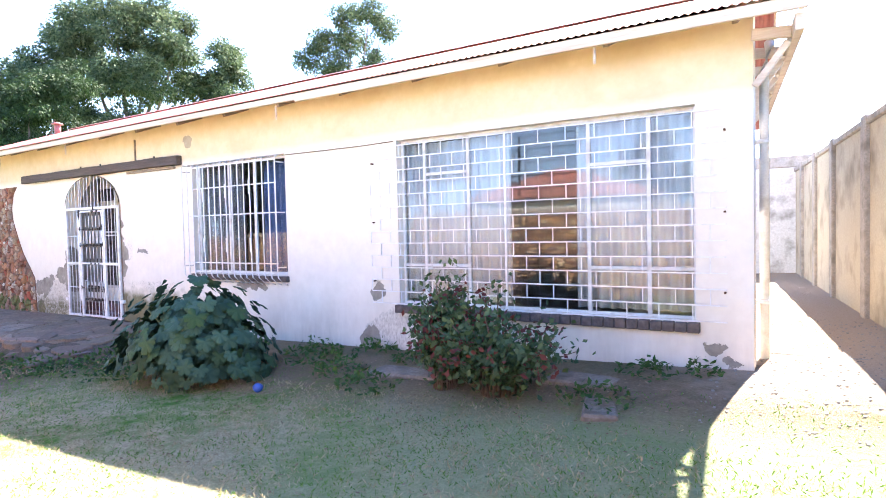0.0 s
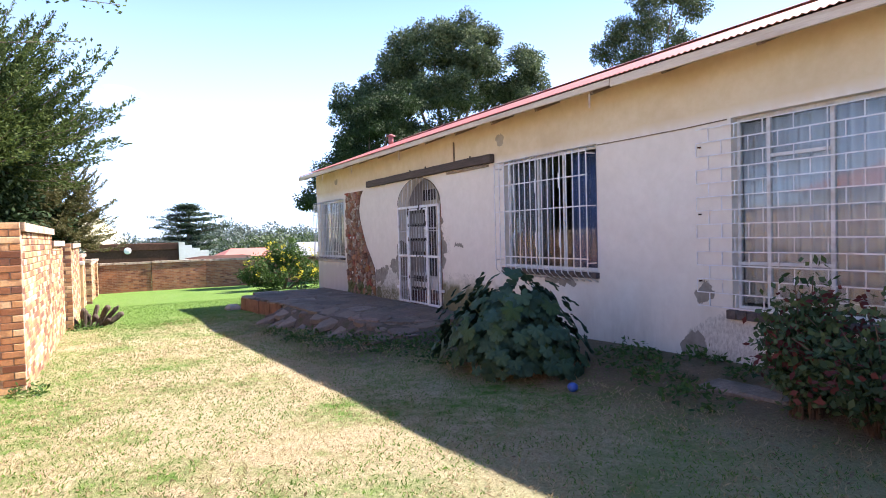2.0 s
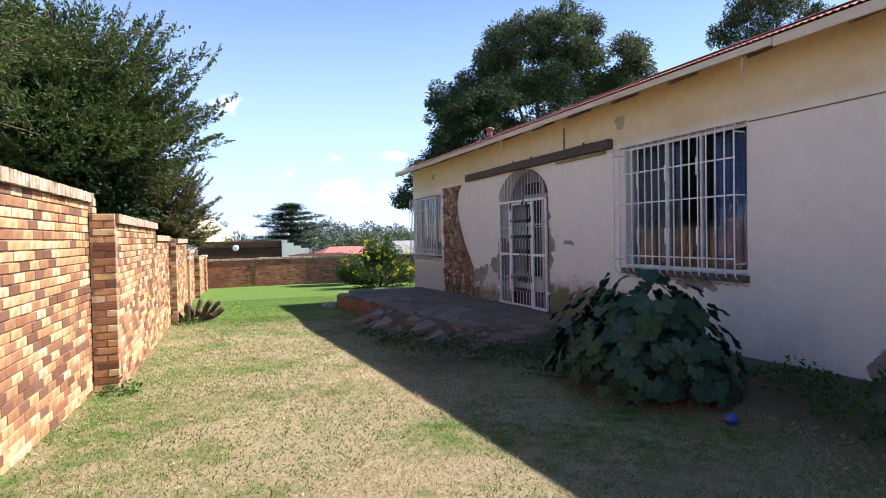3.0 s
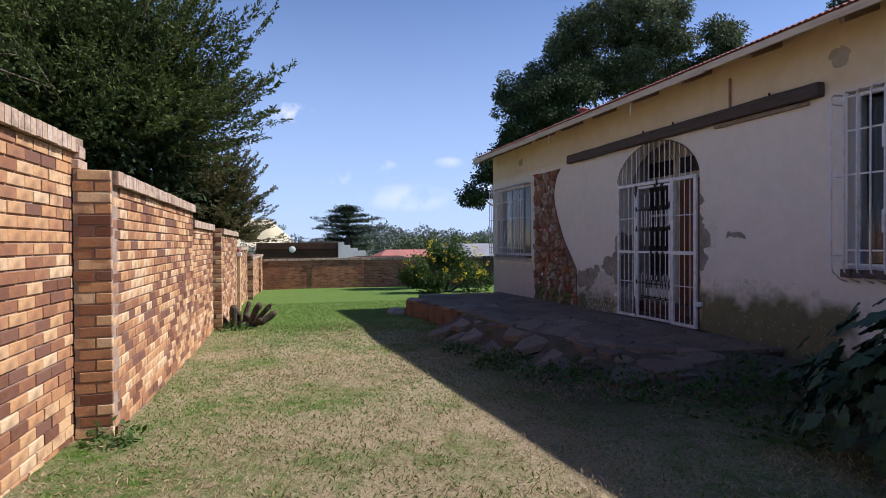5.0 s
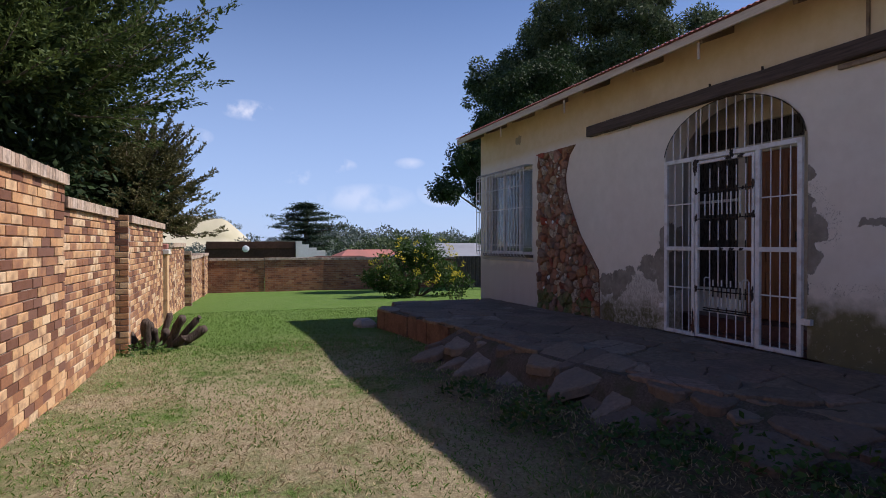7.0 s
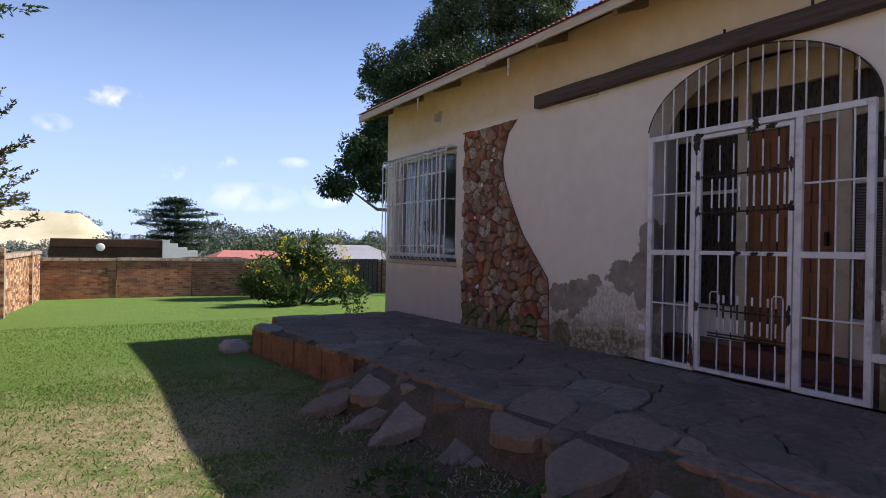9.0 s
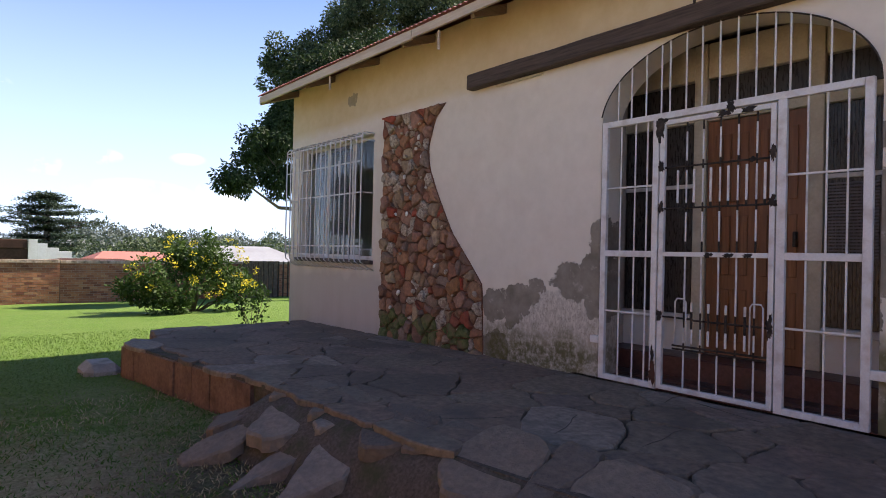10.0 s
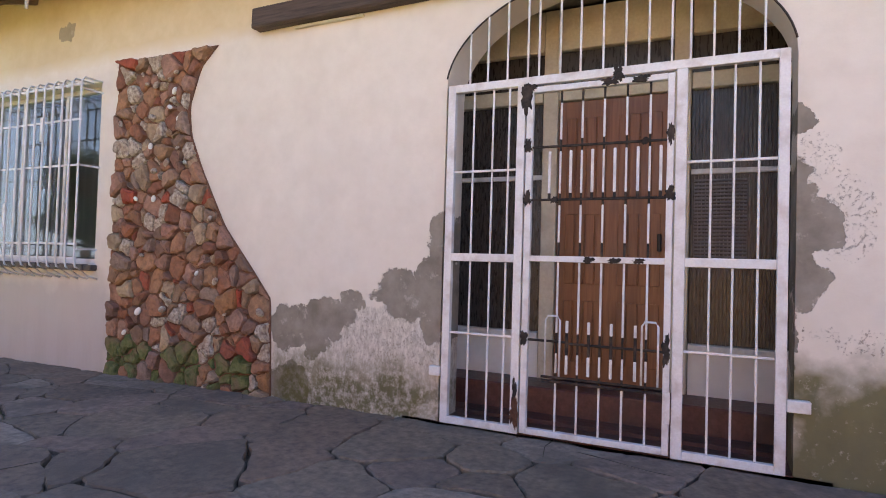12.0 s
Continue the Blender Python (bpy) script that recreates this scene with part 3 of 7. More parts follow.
def tube(name, points, radii, material, parent=None, sides=6, smooth=True):
    if not hasattr(radii, "__len__"):
        radii = [radii] * len(points)
    v, f = tube_arrays(points, radii, sides)
    return shaped(name, v, f, material, parent, smooth)


def leaf_cloud(name, places, ways, normals, length, width, material, parent=None, seed=0):
    """Many small folded leaves in one mesh: one per row of places, along ways, facing normals."""
    rng = np.random.default_rng(seed)
    n = len(places)
    ways = ways / (np.linalg.norm(ways, axis=1, keepdims=True) + 1e-9)
    side = np.cross(ways, normals)
    side /= np.linalg.norm(side, axis=1, keepdims=True) + 1e-9
    up = np.cross(side, ways)
    ln = (length * rng.uniform(0.65, 1.3, n))[:, None]
    wd = (width * rng.uniform(0.7, 1.25, n))[:, None]
    mid = places + ways * ln * 0.5 + up * ln * 0.06
    v = np.stack([places, mid - side * wd * 0.5 - up * wd * 0.15, places + ways * ln, mid + side * wd * 0.5 - up * wd * 0.15], axis=1).reshape(-1, 3)
    f = np.arange(4 * n).reshape(-1, 4)
    tri = np.concatenate([f[:, [0, 1, 2]], f[:, [0, 2, 3]]])
    me = bpy.data.meshes.new(name)
    me.from_pydata(v.tolist(), [], tri.tolist())
    me.materials.append(material)
    ob = new(name, me)
    if parent:
        ob.parent = parent
    return ob


def unit_rows(rng, n):
    v = rng.normal(size=(n, 3))
    return v / np.linalg.norm(v, axis=1, keepdims=True)


def clump_leaves(rng, centres, radii, per, droop=0.0, flat=0.8):
    """Leaf places on and in clumps, with directions that point out and hang by droop."""
    P, W, N = [], [], []
    for c, r in zip(centres, radii):
        n = max(6, int(per * r * r))
        d = unit_rows(rng, n)
        rad = r * rng.uniform(0.55, 1.05, n)[:, None] * (1 + 0.25 * np.sin(5 * d[:, :1] + c[0]) * np.cos(4 * d[:, 1:2]))
        P.append(np.array(c) + d * rad * np.array((1, 1, flat)))
        w = d + rng.normal(scale=0.6, size=(n, 3))
        w[:, 2] -= droop
        W.append(w)
        N.append(d + rng.normal(scale=0.5, size=(n, 3)))
    return np.concatenate(P), np.concatenate(W), np.concatenate(N)


# ---- ground ----
def lerp_table(x, table):
    for (x0, v0), (x1, v1) in zip(table, table[1:]):
        if x <= x1:
            s = min(max((x - x0) / (x1 - x0), 0), 1)
            return v0 + (v1 - v0) * s
    return table[-1][1]


SLOPE = [(-900, -6.0), (-120, -3.0), (-60, -1.9), (-34, -1.13), (-25, -0.80), (-16, -0.455), (-13, -0.45), (-10.3, -0.365), (-8, -0.29), (-4, -0.19), (0, -0.02), (3, 0.04), (900, 3.0)]


def ground_z(x, y):
    z = lerp_table(x, SLOPE)
    s = min(max((y - 4.1) / 1.7, 0), 1)
    bank = 0.15 * s * s * (3 - 2 * s) * min(max((x + 11) / 2.0, 0), 1)
    return z + bank + 0.015 * noise.noise(Vector((x * 0.8, y * 0.8, 0))) * (1 if abs(x) < 60 else 0)


def build_ground():
    xs = sorted(set([-900, -500, -300, -180, -120, -90, -70, -60, -50, -45, -40, -37, -34, -31, -28] + [round(-26 + 0.35 * i, 3) for i in range(92)] + [7, 9, 12, 16, 25, 40, 80, 200, 500, 900]))
    ys = sorted(set([-900, -500, -250, -120, -60, -30, -15, -8, -5] + [round(-3.5 + 0.35 * i, 3) for i in range(62)] + [19, 22, 28, 36, 50, 80, 150, 300, 600, 900]))
    verts = [(x, y, ground_z(x, y)) for x in xs for y in ys]
    n = len(ys)
    faces = [(i * n + j, (i + 1) * n + j, (i + 1) * n + j + 1, i * n + j + 1) for i in range(len(xs) - 1) for j in range(n - 1)]
    g = shaped("ground", verts, faces, M_GROUND, None, True)
    tagged(g, "mown lawn with dry straw patches and bare earth", "ground", kind="structure")


build_ground()

# ---- house ----
FY = 6.06          # front face of the house
WT = 0.28          # wall thickness
X0, X1 = -18.05, 0.13
TOP = 3.50
ARCH_X0, ARCH_X1, ARCH_SPRING, ARCH_TOP = -12.24, -10.27, 2.08, 2.71


def arch_z(x):
    c, h = (ARCH_X0 + ARCH_X1) / 2, (ARCH_X1 - ARCH_X0) / 2
    return ARCH_SPRING + (ARCH_TOP - ARCH_SPRING) * math.sqrt(max(0, 1 - ((x - c) / h) ** 2))


def wall_prism(bm, xa, xb, lo_a, lo_b, hi, y0, y1):
    v = [bm.verts.new(p) for p in ((xa, y0, lo_a), (xb, y0, lo_b), (xb, y0, hi), (xa, y0, hi), (xa, y1, lo_a), (xb, y1, lo_b), (xb, y1, hi), (xa, y1, hi))]
    for f in ((0, 1, 2, 3), (5, 4, 7, 6), (4, 5, 1, 0), (3, 2, 6, 7), (4, 0, 3, 7), (1, 5, 6, 2)):
        bm.faces.new([v[i] for i in f])


OPENINGS = [(-17.75, -15.72, 0.86, 2.52), (-8.12, -5.95, 0.88, 2.68), (-3.93, -0.37, 0.56, 2.67)]


def build_front_wall():
    bm = bmesh.new()
    cuts = [X0]
    for a, b, z0, z1 in OPENINGS:
        cuts += [a, b]
    cuts += [ARCH_X0, ARCH_X1, X1]
    cuts = sorted(cuts)
    y0, y1, base = FY, FY + WT, -1.0
    for xa, xb in zip(cuts, cuts[1:]):
        op = next((o for o in OPENINGS if abs(o[0] - xa) < 1e-6), None)
        if op:
            wall_prism(bm, xa, xb, base, base, op[2], y0, y1)
            wall_prism(bm, xa, xb, op[3], op[3], TOP, y0, y1)
        elif abs(xa - ARCH_X0) < 1e-6:
            wall_prism(bm, xa, xb, base, base, -0.06, y0, y1)
            n = 28
            for i in range(n):
                a = math.pi * (1 - i / n)
                c = math.pi * (1 - (i + 1) / n)
                mid, h = (xa + xb) / 2, (xb - xa) / 2
                pa, pb = mid + h * math.cos(a), mid + h * math.cos(c)
                wall_prism(bm, pa, pb, arch_z(pa), arch_z(pb), TOP, y0, y1)
        else:
            wall_prism(bm, xa, xb, base, base, TOP, y0, y1)
    w = link_mesh("wall_front", bm, M_WALL)
    tagged(w, "weathered cream plaster house front with ochre upper band", "wall", kind="structure")


build_front_wall()


def skew_x(y):
    """The end of the house is not square: its line at depth y."""
    return X1 - 0.11 * (y - FY)


def build_other_walls():
    back = 12.6
    bm = bmesh.new()
    for a, b in (((X1, FY), (skew_x(back), back)), ((skew_x(back), back), (X0, back)), ((X0, back), (X0, FY + WT))):
        d = Vector((b[0] - a[0], b[1] - a[1], 0))
        nrm = Vector((-d.y, d.x, 0)).normalized() * 0.25
        lo, hi = -1.0, TOP - 0.02
        q = [Vector((*a, 0)), Vector((*b, 0)), Vector((*b, 0)) + nrm, Vector((*a, 0)) + nrm]
        if a == (X1, FY):
            q[0].y += 0.003 + WT
            q[3] = Vector((q[0].x - 0.25, q[0].y, 0))
        v = [bm.verts.new((p.x, p.y, lo)) for p in q] + [bm.verts.new((p.x, p.y, hi)) for p in q]
        for f in ((3, 2, 1, 0), (4, 5, 6, 7), (0, 1, 5, 4), (1, 2, 6, 5), (2, 3, 7, 6), (3, 0, 4, 7)):
            bm.faces.new([v[i] for i in f])
    w = link_mesh("wall_back", bm, M_WALL)
    tagged(w, "plain plastered end and back walls of the house", "wall", kind="structure")
    inner = bmesh.new()
    add_box(inner, X0 + 0.3, X1 - 0.6, 9.6, 9.7, -0.2, TOP - 0.05)
    for x in (-13.0, -9.6, -4.9):
        add_box(inner, x - 0.06, x + 0.06, FY + WT + 0.01, 9.6, -0.2, TOP - 0.05)
    w = link_mesh("wall_inner", inner, M_INNER)
    tagged(w, "dim plastered room walls behind the windows", "wall", kind="structure")
    fl = link_mesh("floor", boxed(X0 + 0.2, X1 - 0.5, FY + WT + 0.001, 12.4, -0.3, -0.03), M_REDFLOOR)
    tagged(fl, "dark red polished floor inside", "floor", kind="structure")
    ce = link_mesh("ceiling", boxed(X0 + 0.1, X1 - 0.75, FY + WT + 0.004, 12.4, TOP - 0.04, TOP), M_INNER)
    tagged(ce, "plain ceiling boards inside", "ceiling", kind="structure")


build_other_walls()

# roof
EAVE_Y, EAVE_Z, RIDGE_Y, RIDGE_Z, BACK_Y = 5.56, 3.345, 9.2, 4.74, 13.0
RX0 = -18.2


def roof_end(y):
    return 0.54 - 0.08 * (y - 5.5)


def build_roof():
    step = 0.038
    for y0, z0, y1, z1, tag_name in ((EAVE_Y - 0.04, EAVE_Z + 0.02, RIDGE_Y, RIDGE_Z, "roof_front"), (RIDGE_Y, RIDGE_Z, BACK_Y, EAVE_Z - 0.02, "roof_back")):
        n = int((roof_end(y0) - RX0) / step)
        verts, faces = [], []
        for i in range(n + 1):
            s = i / n
            for y, z in ((y0, z0), (y1, z1)):
                x = RX0 + (roof_end(y) - RX0) * s
                verts.append((x, y, z + 0.009 * math.sin(i * math.pi / 1.0 / 1.0 + 0.0) + (0.009 if i % 2 else -0.009)))
        for i in range(n):
            a = 2 * i
            faces.append((a, a + 2, a + 3, a + 1))
        r = shaped(tag_name, verts, faces, M_ROOF, None, False)
        so = r.modifiers.new("sheet", "SOLIDIFY")
        so.thickness = 0.004
        tagged(r, "faded red corrugated iron roof sheets", "roof", kind="structure")
    cap = bmesh.new()
    pts = [(-0.16, -0.03), (0, 0.035), (0.16, -0.03), (0, 0.015)]
    va = [cap.verts.new((RX0, RIDGE_Y + a, RIDGE_Z + 0.02 + b)) for a, b in pts]
    vb = [cap.verts.new((roof_end(RIDGE_Y), RIDGE_Y + a, RIDGE_Z + 0.02 + b)) for a, b in pts]
    for i in range(4):
        j = (i + 1) % 4
        cap.faces.new((va[i], vb[i], vb[j], va[j]))
    tagged(link_mesh("trim_ridge", cap, M_ROOF), "red iron ridge cap", "roof", kind="structure")
    f = bmesh.new()
    xs = [RX0, -14.3, -9.6, -5.2, 0.56]
    for i, (a, b) in enumerate(zip(xs, xs[1:])):
        add_box(f, a + 0.003, b - 0.003, EAVE_Y - 0.015 + 0.004 * (i % 2), EAVE_Y + 0.02, EAVE_Z - 0.10 + 0.012 * ((i * 7) % 3), EAVE_Z + 0.005, 0.004)
    tagged(link_mesh("trim_fascia", f, M_FASCIA), "long pale weathered fascia board under the roof edge", "fascia", kind="structure")
    v = bmesh.new()
    for ya, yb, za, zb in ((EAVE_Y, RIDGE_Y, EAVE_Z, RIDGE_Z), (RIDGE_Y, BACK_Y, RIDGE_Z, EAVE_Z - 0.05)):
        for endx in (lambda y: roof_end(y) - 0.005, lambda y: RX0 + 0.03):
            q = [(endx(ya), ya, za - 0.12), (endx(yb), yb, zb - 0.12), (endx(yb), yb, zb - 0.015), (endx(ya), ya, za - 0.015)]
            a = [v.verts.new(p) for p in q]
            b = [v.verts.new((p[0] - 0.025, p[1], p[2])) for p in q]
            v.faces.new(a)
            v.faces.new(list(reversed(b)))
            for i in range(4):
                j = (i + 1) % 4
                v.faces.new((a[j], a[i], b[i], b[j]))
    tagged(link_mesh("trim_verge", v, M_FASCIA), "pale verge boards on the roof ends", "fascia", kind="structure")
    # gable triangles over the end walls
    g = bmesh.new()
    for x_of in (lambda y: skew_x(y) - 0.01, lambda y: X0 + 0.01):
        q = [(x_of(FY + 0.02), FY + 0.02, TOP - 0.03), (x_of(12.58), 12.58, TOP - 0.03), (x_of(RIDGE_Y), RIDGE_Y, RIDGE_Z - 0.06)]
        a = [g.verts.new(p) for p in q]
        b = [g.verts.new((p[0] - 0.2, p[1], p[2])) for p in q]
        g.faces.new(a)
        g.faces.new(list(reversed(b)))
        for i in range(3):
            j = (i + 1) % 3
            g.faces.new((a[j], a[i], b[i], b[j]))
    tagged(link_mesh("wall_gable", g, M_WALL), "ochre plaster gable under the roof end", "wall", kind="structure")


build_roof()


def build_rafters():
    """Rafter tails that show between the fascia and the wall."""
    proto = None
    slope = math.atan2(RIDGE_Z - EAVE_Z, RIDGE_Y - EAVE_Y)
    xs = [-17.9 + 1.12 * i for i in range(17)]
    for x in xs:
        if proto is None:
            m = Matrix.Translation((0, 0, 0)) @ Matrix.Rotation(slope, 4, "X")
            bm = boxed(-0.025, 0.025, 0.0, 0.62, -0.12, -0.03, 0.004, m=m)
            proto = link_mesh("rafter_tail", bm, M_RAFTER)
            tagged(proto, "old brown timber rafter tail under the eave", "rafter", "rafter tails")
            proto.location = (x, EAVE_Y + 0.02, EAVE_Z)
        else:
            copy_thing(proto, pose(x, EAVE_Y + 0.02, EAVE_Z))
    for i, y in enumerate((6.6, 7.9)):
        z = EAVE_Z + (y - EAVE_Y) * math.tan(slope) - 0.06
        b = link_mesh("purlin_end", boxed(roof_end(y) - 0.62, roof_end(y) - 0.03, y - 0.03, y + 0.03, z - 0.08, z, 0.004), M_RAFTER)
        tagged(b, "bare timber purlin end under the roof verge", "purlin", "purlin ends")


build_rafters()


def roof_vent():
    th = thing("roof_vent", "small red iron vent pipe with a cap on the roof", "vent")
    x, y = -18.0, 8.7
    z = EAVE_Z + (y - EAVE_Y) * (RIDGE_Z - EAVE_Z) / (RIDGE_Y - EAVE_Y)
    tube("pipe", [(x, y, z - 0.05), (x, y, z + 0.26)], 0.085, M_ROOF, th, 12)
    tube("cap", [(x, y, z + 0.26), (x, y, z + 0.29), (x, y, z + 0.34)], [0.15, 0.15, 0.03], M_ROOF, th, 12)


roof_vent()

# hanging iron straps under the eave
for i, (x, drop) in enumerate([(-9.70, 0.42), (-11.2, 0.14), (-5.6, 0.14), (-1.2, 0.12), (-13.9, 0.16), (-16.1, 0.14)]):
    s = link_mesh("eave_bracket", boxed(x - 0.012, x + 0.012, EAVE_Y + 0.03 if drop < 0.3 else FY - 0.03, (EAVE_Y + 0.05) if drop < 0.3 else FY - 0.004, EAVE_Z - 0.14 - drop, EAVE_Z - 0.1, 0.002), M_FASCIA if drop < 0.3 else M_RAFTER)
    tagged(s, "thin rusty strap hanging from the eave", "bracket", "eave straps")


# ---- beam over the arch ----
def build_beam():
    th = thing("timber_beam", "long dark weathered timber beam fixed on the wall over the arch", "beam")
    bm = boxed(-13.86, -8.37, FY - 0.105, FY - 0.001, 2.70, 2.855, 0.012)
    bmesh.ops.subdivide_edges(bm, edges=[e for e in bm.edges if e.calc_length() > 3], cuts=24)
    for v in bm.verts:
        v.co.z += 0.010 * noise.noise(v.co * 1.7)
        if v.co.y < FY - 0.05:
            v.co.y += 0.012 * noise.noise(v.co * 2.3 + Vector((5, 0, 0)))
    part("beam", bm, M_TIMBER, th)
    part("batten", boxed(-9.95, -8.55, FY - 0.05, FY - 0.001, 2.645, 2.685, 0.004), M_RAFTER, th, "paler timber strip under the beam")
    part("batten", boxed(-13.5, -12.9, FY - 0.03, FY - 0.001, 2.672, 2.692, 0.003), M_CREAM, th, "pale splinter strip under the beam")
    for x in (-11.4, -9.0, -10.7):
        part("nail", boxed(x - 0.006, x + 0.006, FY - 0.115, FY - 0.09, 2.845, 2.885, 0.001), M_IRON, th, "bent rusty nail")


build_beam()


def cable():
    pts = [(-5.92, FY - 0.012, 2.655), (-5.2, FY - 0.012, 2.65), (-4.5, FY - 0.012, 2.65), (-3.97, FY - 0.012, 2.66)]
    c = tube("wall_cable", pts, 0.007, M_RAFTER, None, 5)
    tagged(c, "thin wire stretched along the wall between the windows", "cable")


cable()


# ---- windows ----
def window(index, op, posts, transoms, label):
    x0, x1, z0, z1 = op
    th = thing("window_%d" % index, label, "window")
    th["kind"] = "structure"
    yf = FY + 0.11
    fr = 0.045 if index > 1 else 0.034
    for a, b, c, d in ((x0, x0 + fr, z0, z1), (x1 - fr, x1, z0, z1)):
        part("window_frame", boxed(a, b, yf, yf + 0.05, c, d, 0.004), M_FRAME, th)
    for c, d in ((z0, z0 + fr), (z1 - fr, z1)):
        part("window_frame", boxed(x0 + fr, x1 - fr, yf + 0.002, yf + 0.048, c, d, 0.004), M_FRAME, th)
    edges = [x0 + fr] + [p for p in posts] + [x1 - fr]
    for p in posts:
        part("mullion", boxed(p - 0.02, p + 0.02, yf + 0.001, yf + 0.049, z0 + fr, z1 - fr, 0.003), M_FRAME, th)
    for i, (a, b) in enumerate(zip(edges, edges[1:])):
        a2, b2 = a + (0.02 if i else 0), b - (0.02 if i < len(edges) - 2 else 0)
        zs = [z0 + fr] + list(transoms[i]) + [z1 - fr]
        for t in transoms[i]:
            part("transom", boxed(a2, b2, yf + 0.003, yf + 0.045, t - 0.018, t + 0.018, 0.003), M_FRAME, th)
        for c, d in zip(zs, zs[1:]):
            g = part("pane", boxed(a2, b2, yf + 0.022, yf + 0.026, c, d), M_GLASS, th)
            g.visible_shadow = False
    return th


window(1, OPENINGS[2], (-3.58, -2.95, -1.46, -0.83), ((1.065,), (1.065, 2.22), (), (1.065, 2.18), (1.065,)), "wide white steel window with net curtains behind the glass")
window(2, OPENINGS[1], (-7.35, -6.75), ((), (), ()), "white steel window with dark and blue curtains")
window(3, OPENINGS[0], (-17.1, -16.4), ((), (), ()), "white steel window with drawn pale curtain")


def curtain(x0, x1, z0, z1, y, material, label, name="curtain"):
    n = max(8, int((x1 - x0) / 0.018))
    verts, faces = [], []
    for i in range(n + 1):
        x = x0 + (x1 - x0) * i / n
        for z, amp in ((z0, 0.035), (z1, 0.02)):
            verts.append((x, y + amp * math.sin(x * 52) + 0.015 * math.sin(x * 17 + z), z))
    for i in range(n):
        a = 2 * i
        faces.append((a, a + 2, a + 3, a + 1))
    c = shaped(name, verts, faces, material, None, True)
    so = c.modifiers.new("cloth", "SOLIDIFY")
    so.thickness = 0.004
    tagged(c, label, "curtain")


curtain(-3.95, -2.42, 0.62, 2.62, FY + 0.22, M_CURTAIN, "grey net curtain hanging behind the wide window")
curtain(-1.62, -0.4, 0.62, 2.62, FY + 0.22, M_CURTAIN, "grey net curtain drawn to the side of the wide window")
curtain(-8.1, -7.2, 0.9, 2.62, FY + 0.24, M_DULL_CURTAIN, "dark grey curtain behind the barred window")
curtain(-6.72, -5.98, 0.9, 2.62, FY + 0.26, M_BLUE_CURTAIN, "dark blue curtain behind the barred window")
curtain(-17.7, -16.75, 0.9, 2.48, FY + 0.3, M_DULL_CURTAIN, "pale curtain behind the end window")

# sills
for x0, x1, z0, z1, lab in ((-3.97, -0.33, 0.455, 0.555, "dark worn sill under the wide window"), (-8.15, -5.92, 0.79, 0.875, "dark brown brick sill under the barred window"), (-17.78, -15.68, 0.80, 0.855, "narrow plastered sill under the end window")):
    bm = bmesh.new()
    n = int((x1 - x0) / 0.115)
    for i in range(n):
        a = x0 + (x1 - x0) * i / n
        add_box(bm, a + 0.003, a + (x1 - x0) / n - 0.003, FY - 0.07 + 0.004 * (i % 3), FY + 0.105, z0, z1 - 0.004 * (i % 2), 0.006)
    s = link_mesh("window_sill", bm, M_SILL)
    tagged(s, lab, "sill")


# ---- burglar bars ----
def mesh_grille():
    """Brick-bond grid of flat bars over the wide window."""
    th = thing("burglar_bars", "white steel burglar bars in brick bond pattern over wide window", "window bars", "burglar bars")
    x0, x1, z0, z1 = -4.33, -0.09, 0.575, 2.595
    y = FY - 0.055
    rows = 13
    h = (z1 - z0) / rows
    for i in range(rows + 1):
        z = z0 + h * i
        part("rail", boxed(x0, x1, y - 0.006, y + 0.006, z - 0.006, z + 0.006), M_STEEL, th)
    w = 0.315
    for i in range(rows):
        x = x0 + (0.0 if i % 2 else w / 2)
        while x <= x1 + 1e-4:
            part("upright", boxed(x - 0.005, x + 0.005, y - 0.005, y + 0.005, z0 + h * i + 0.006, z0 + h * (i + 1) - 0.006), M_STEEL, th)
            x += w
    for x in (-2.37,):
        part("post", boxed(x - 0.012, x + 0.012, y - 0.02, y - 0.007, z0, z1, 0.002), M_STEEL, th)
    for x in (x0 + 0.02, x1 - 0.02):
        for z in (z0 + 0.28, z0 + 1.05, z1 - 0.2):
            part("lug", boxed(x - 0.009, x + 0.009, y + 0.007, FY - 0.001, z - 0.009, z + 0.009, 0.002), M_RUST, th, "rusty bolt lug in the wall")


mesh_grille()


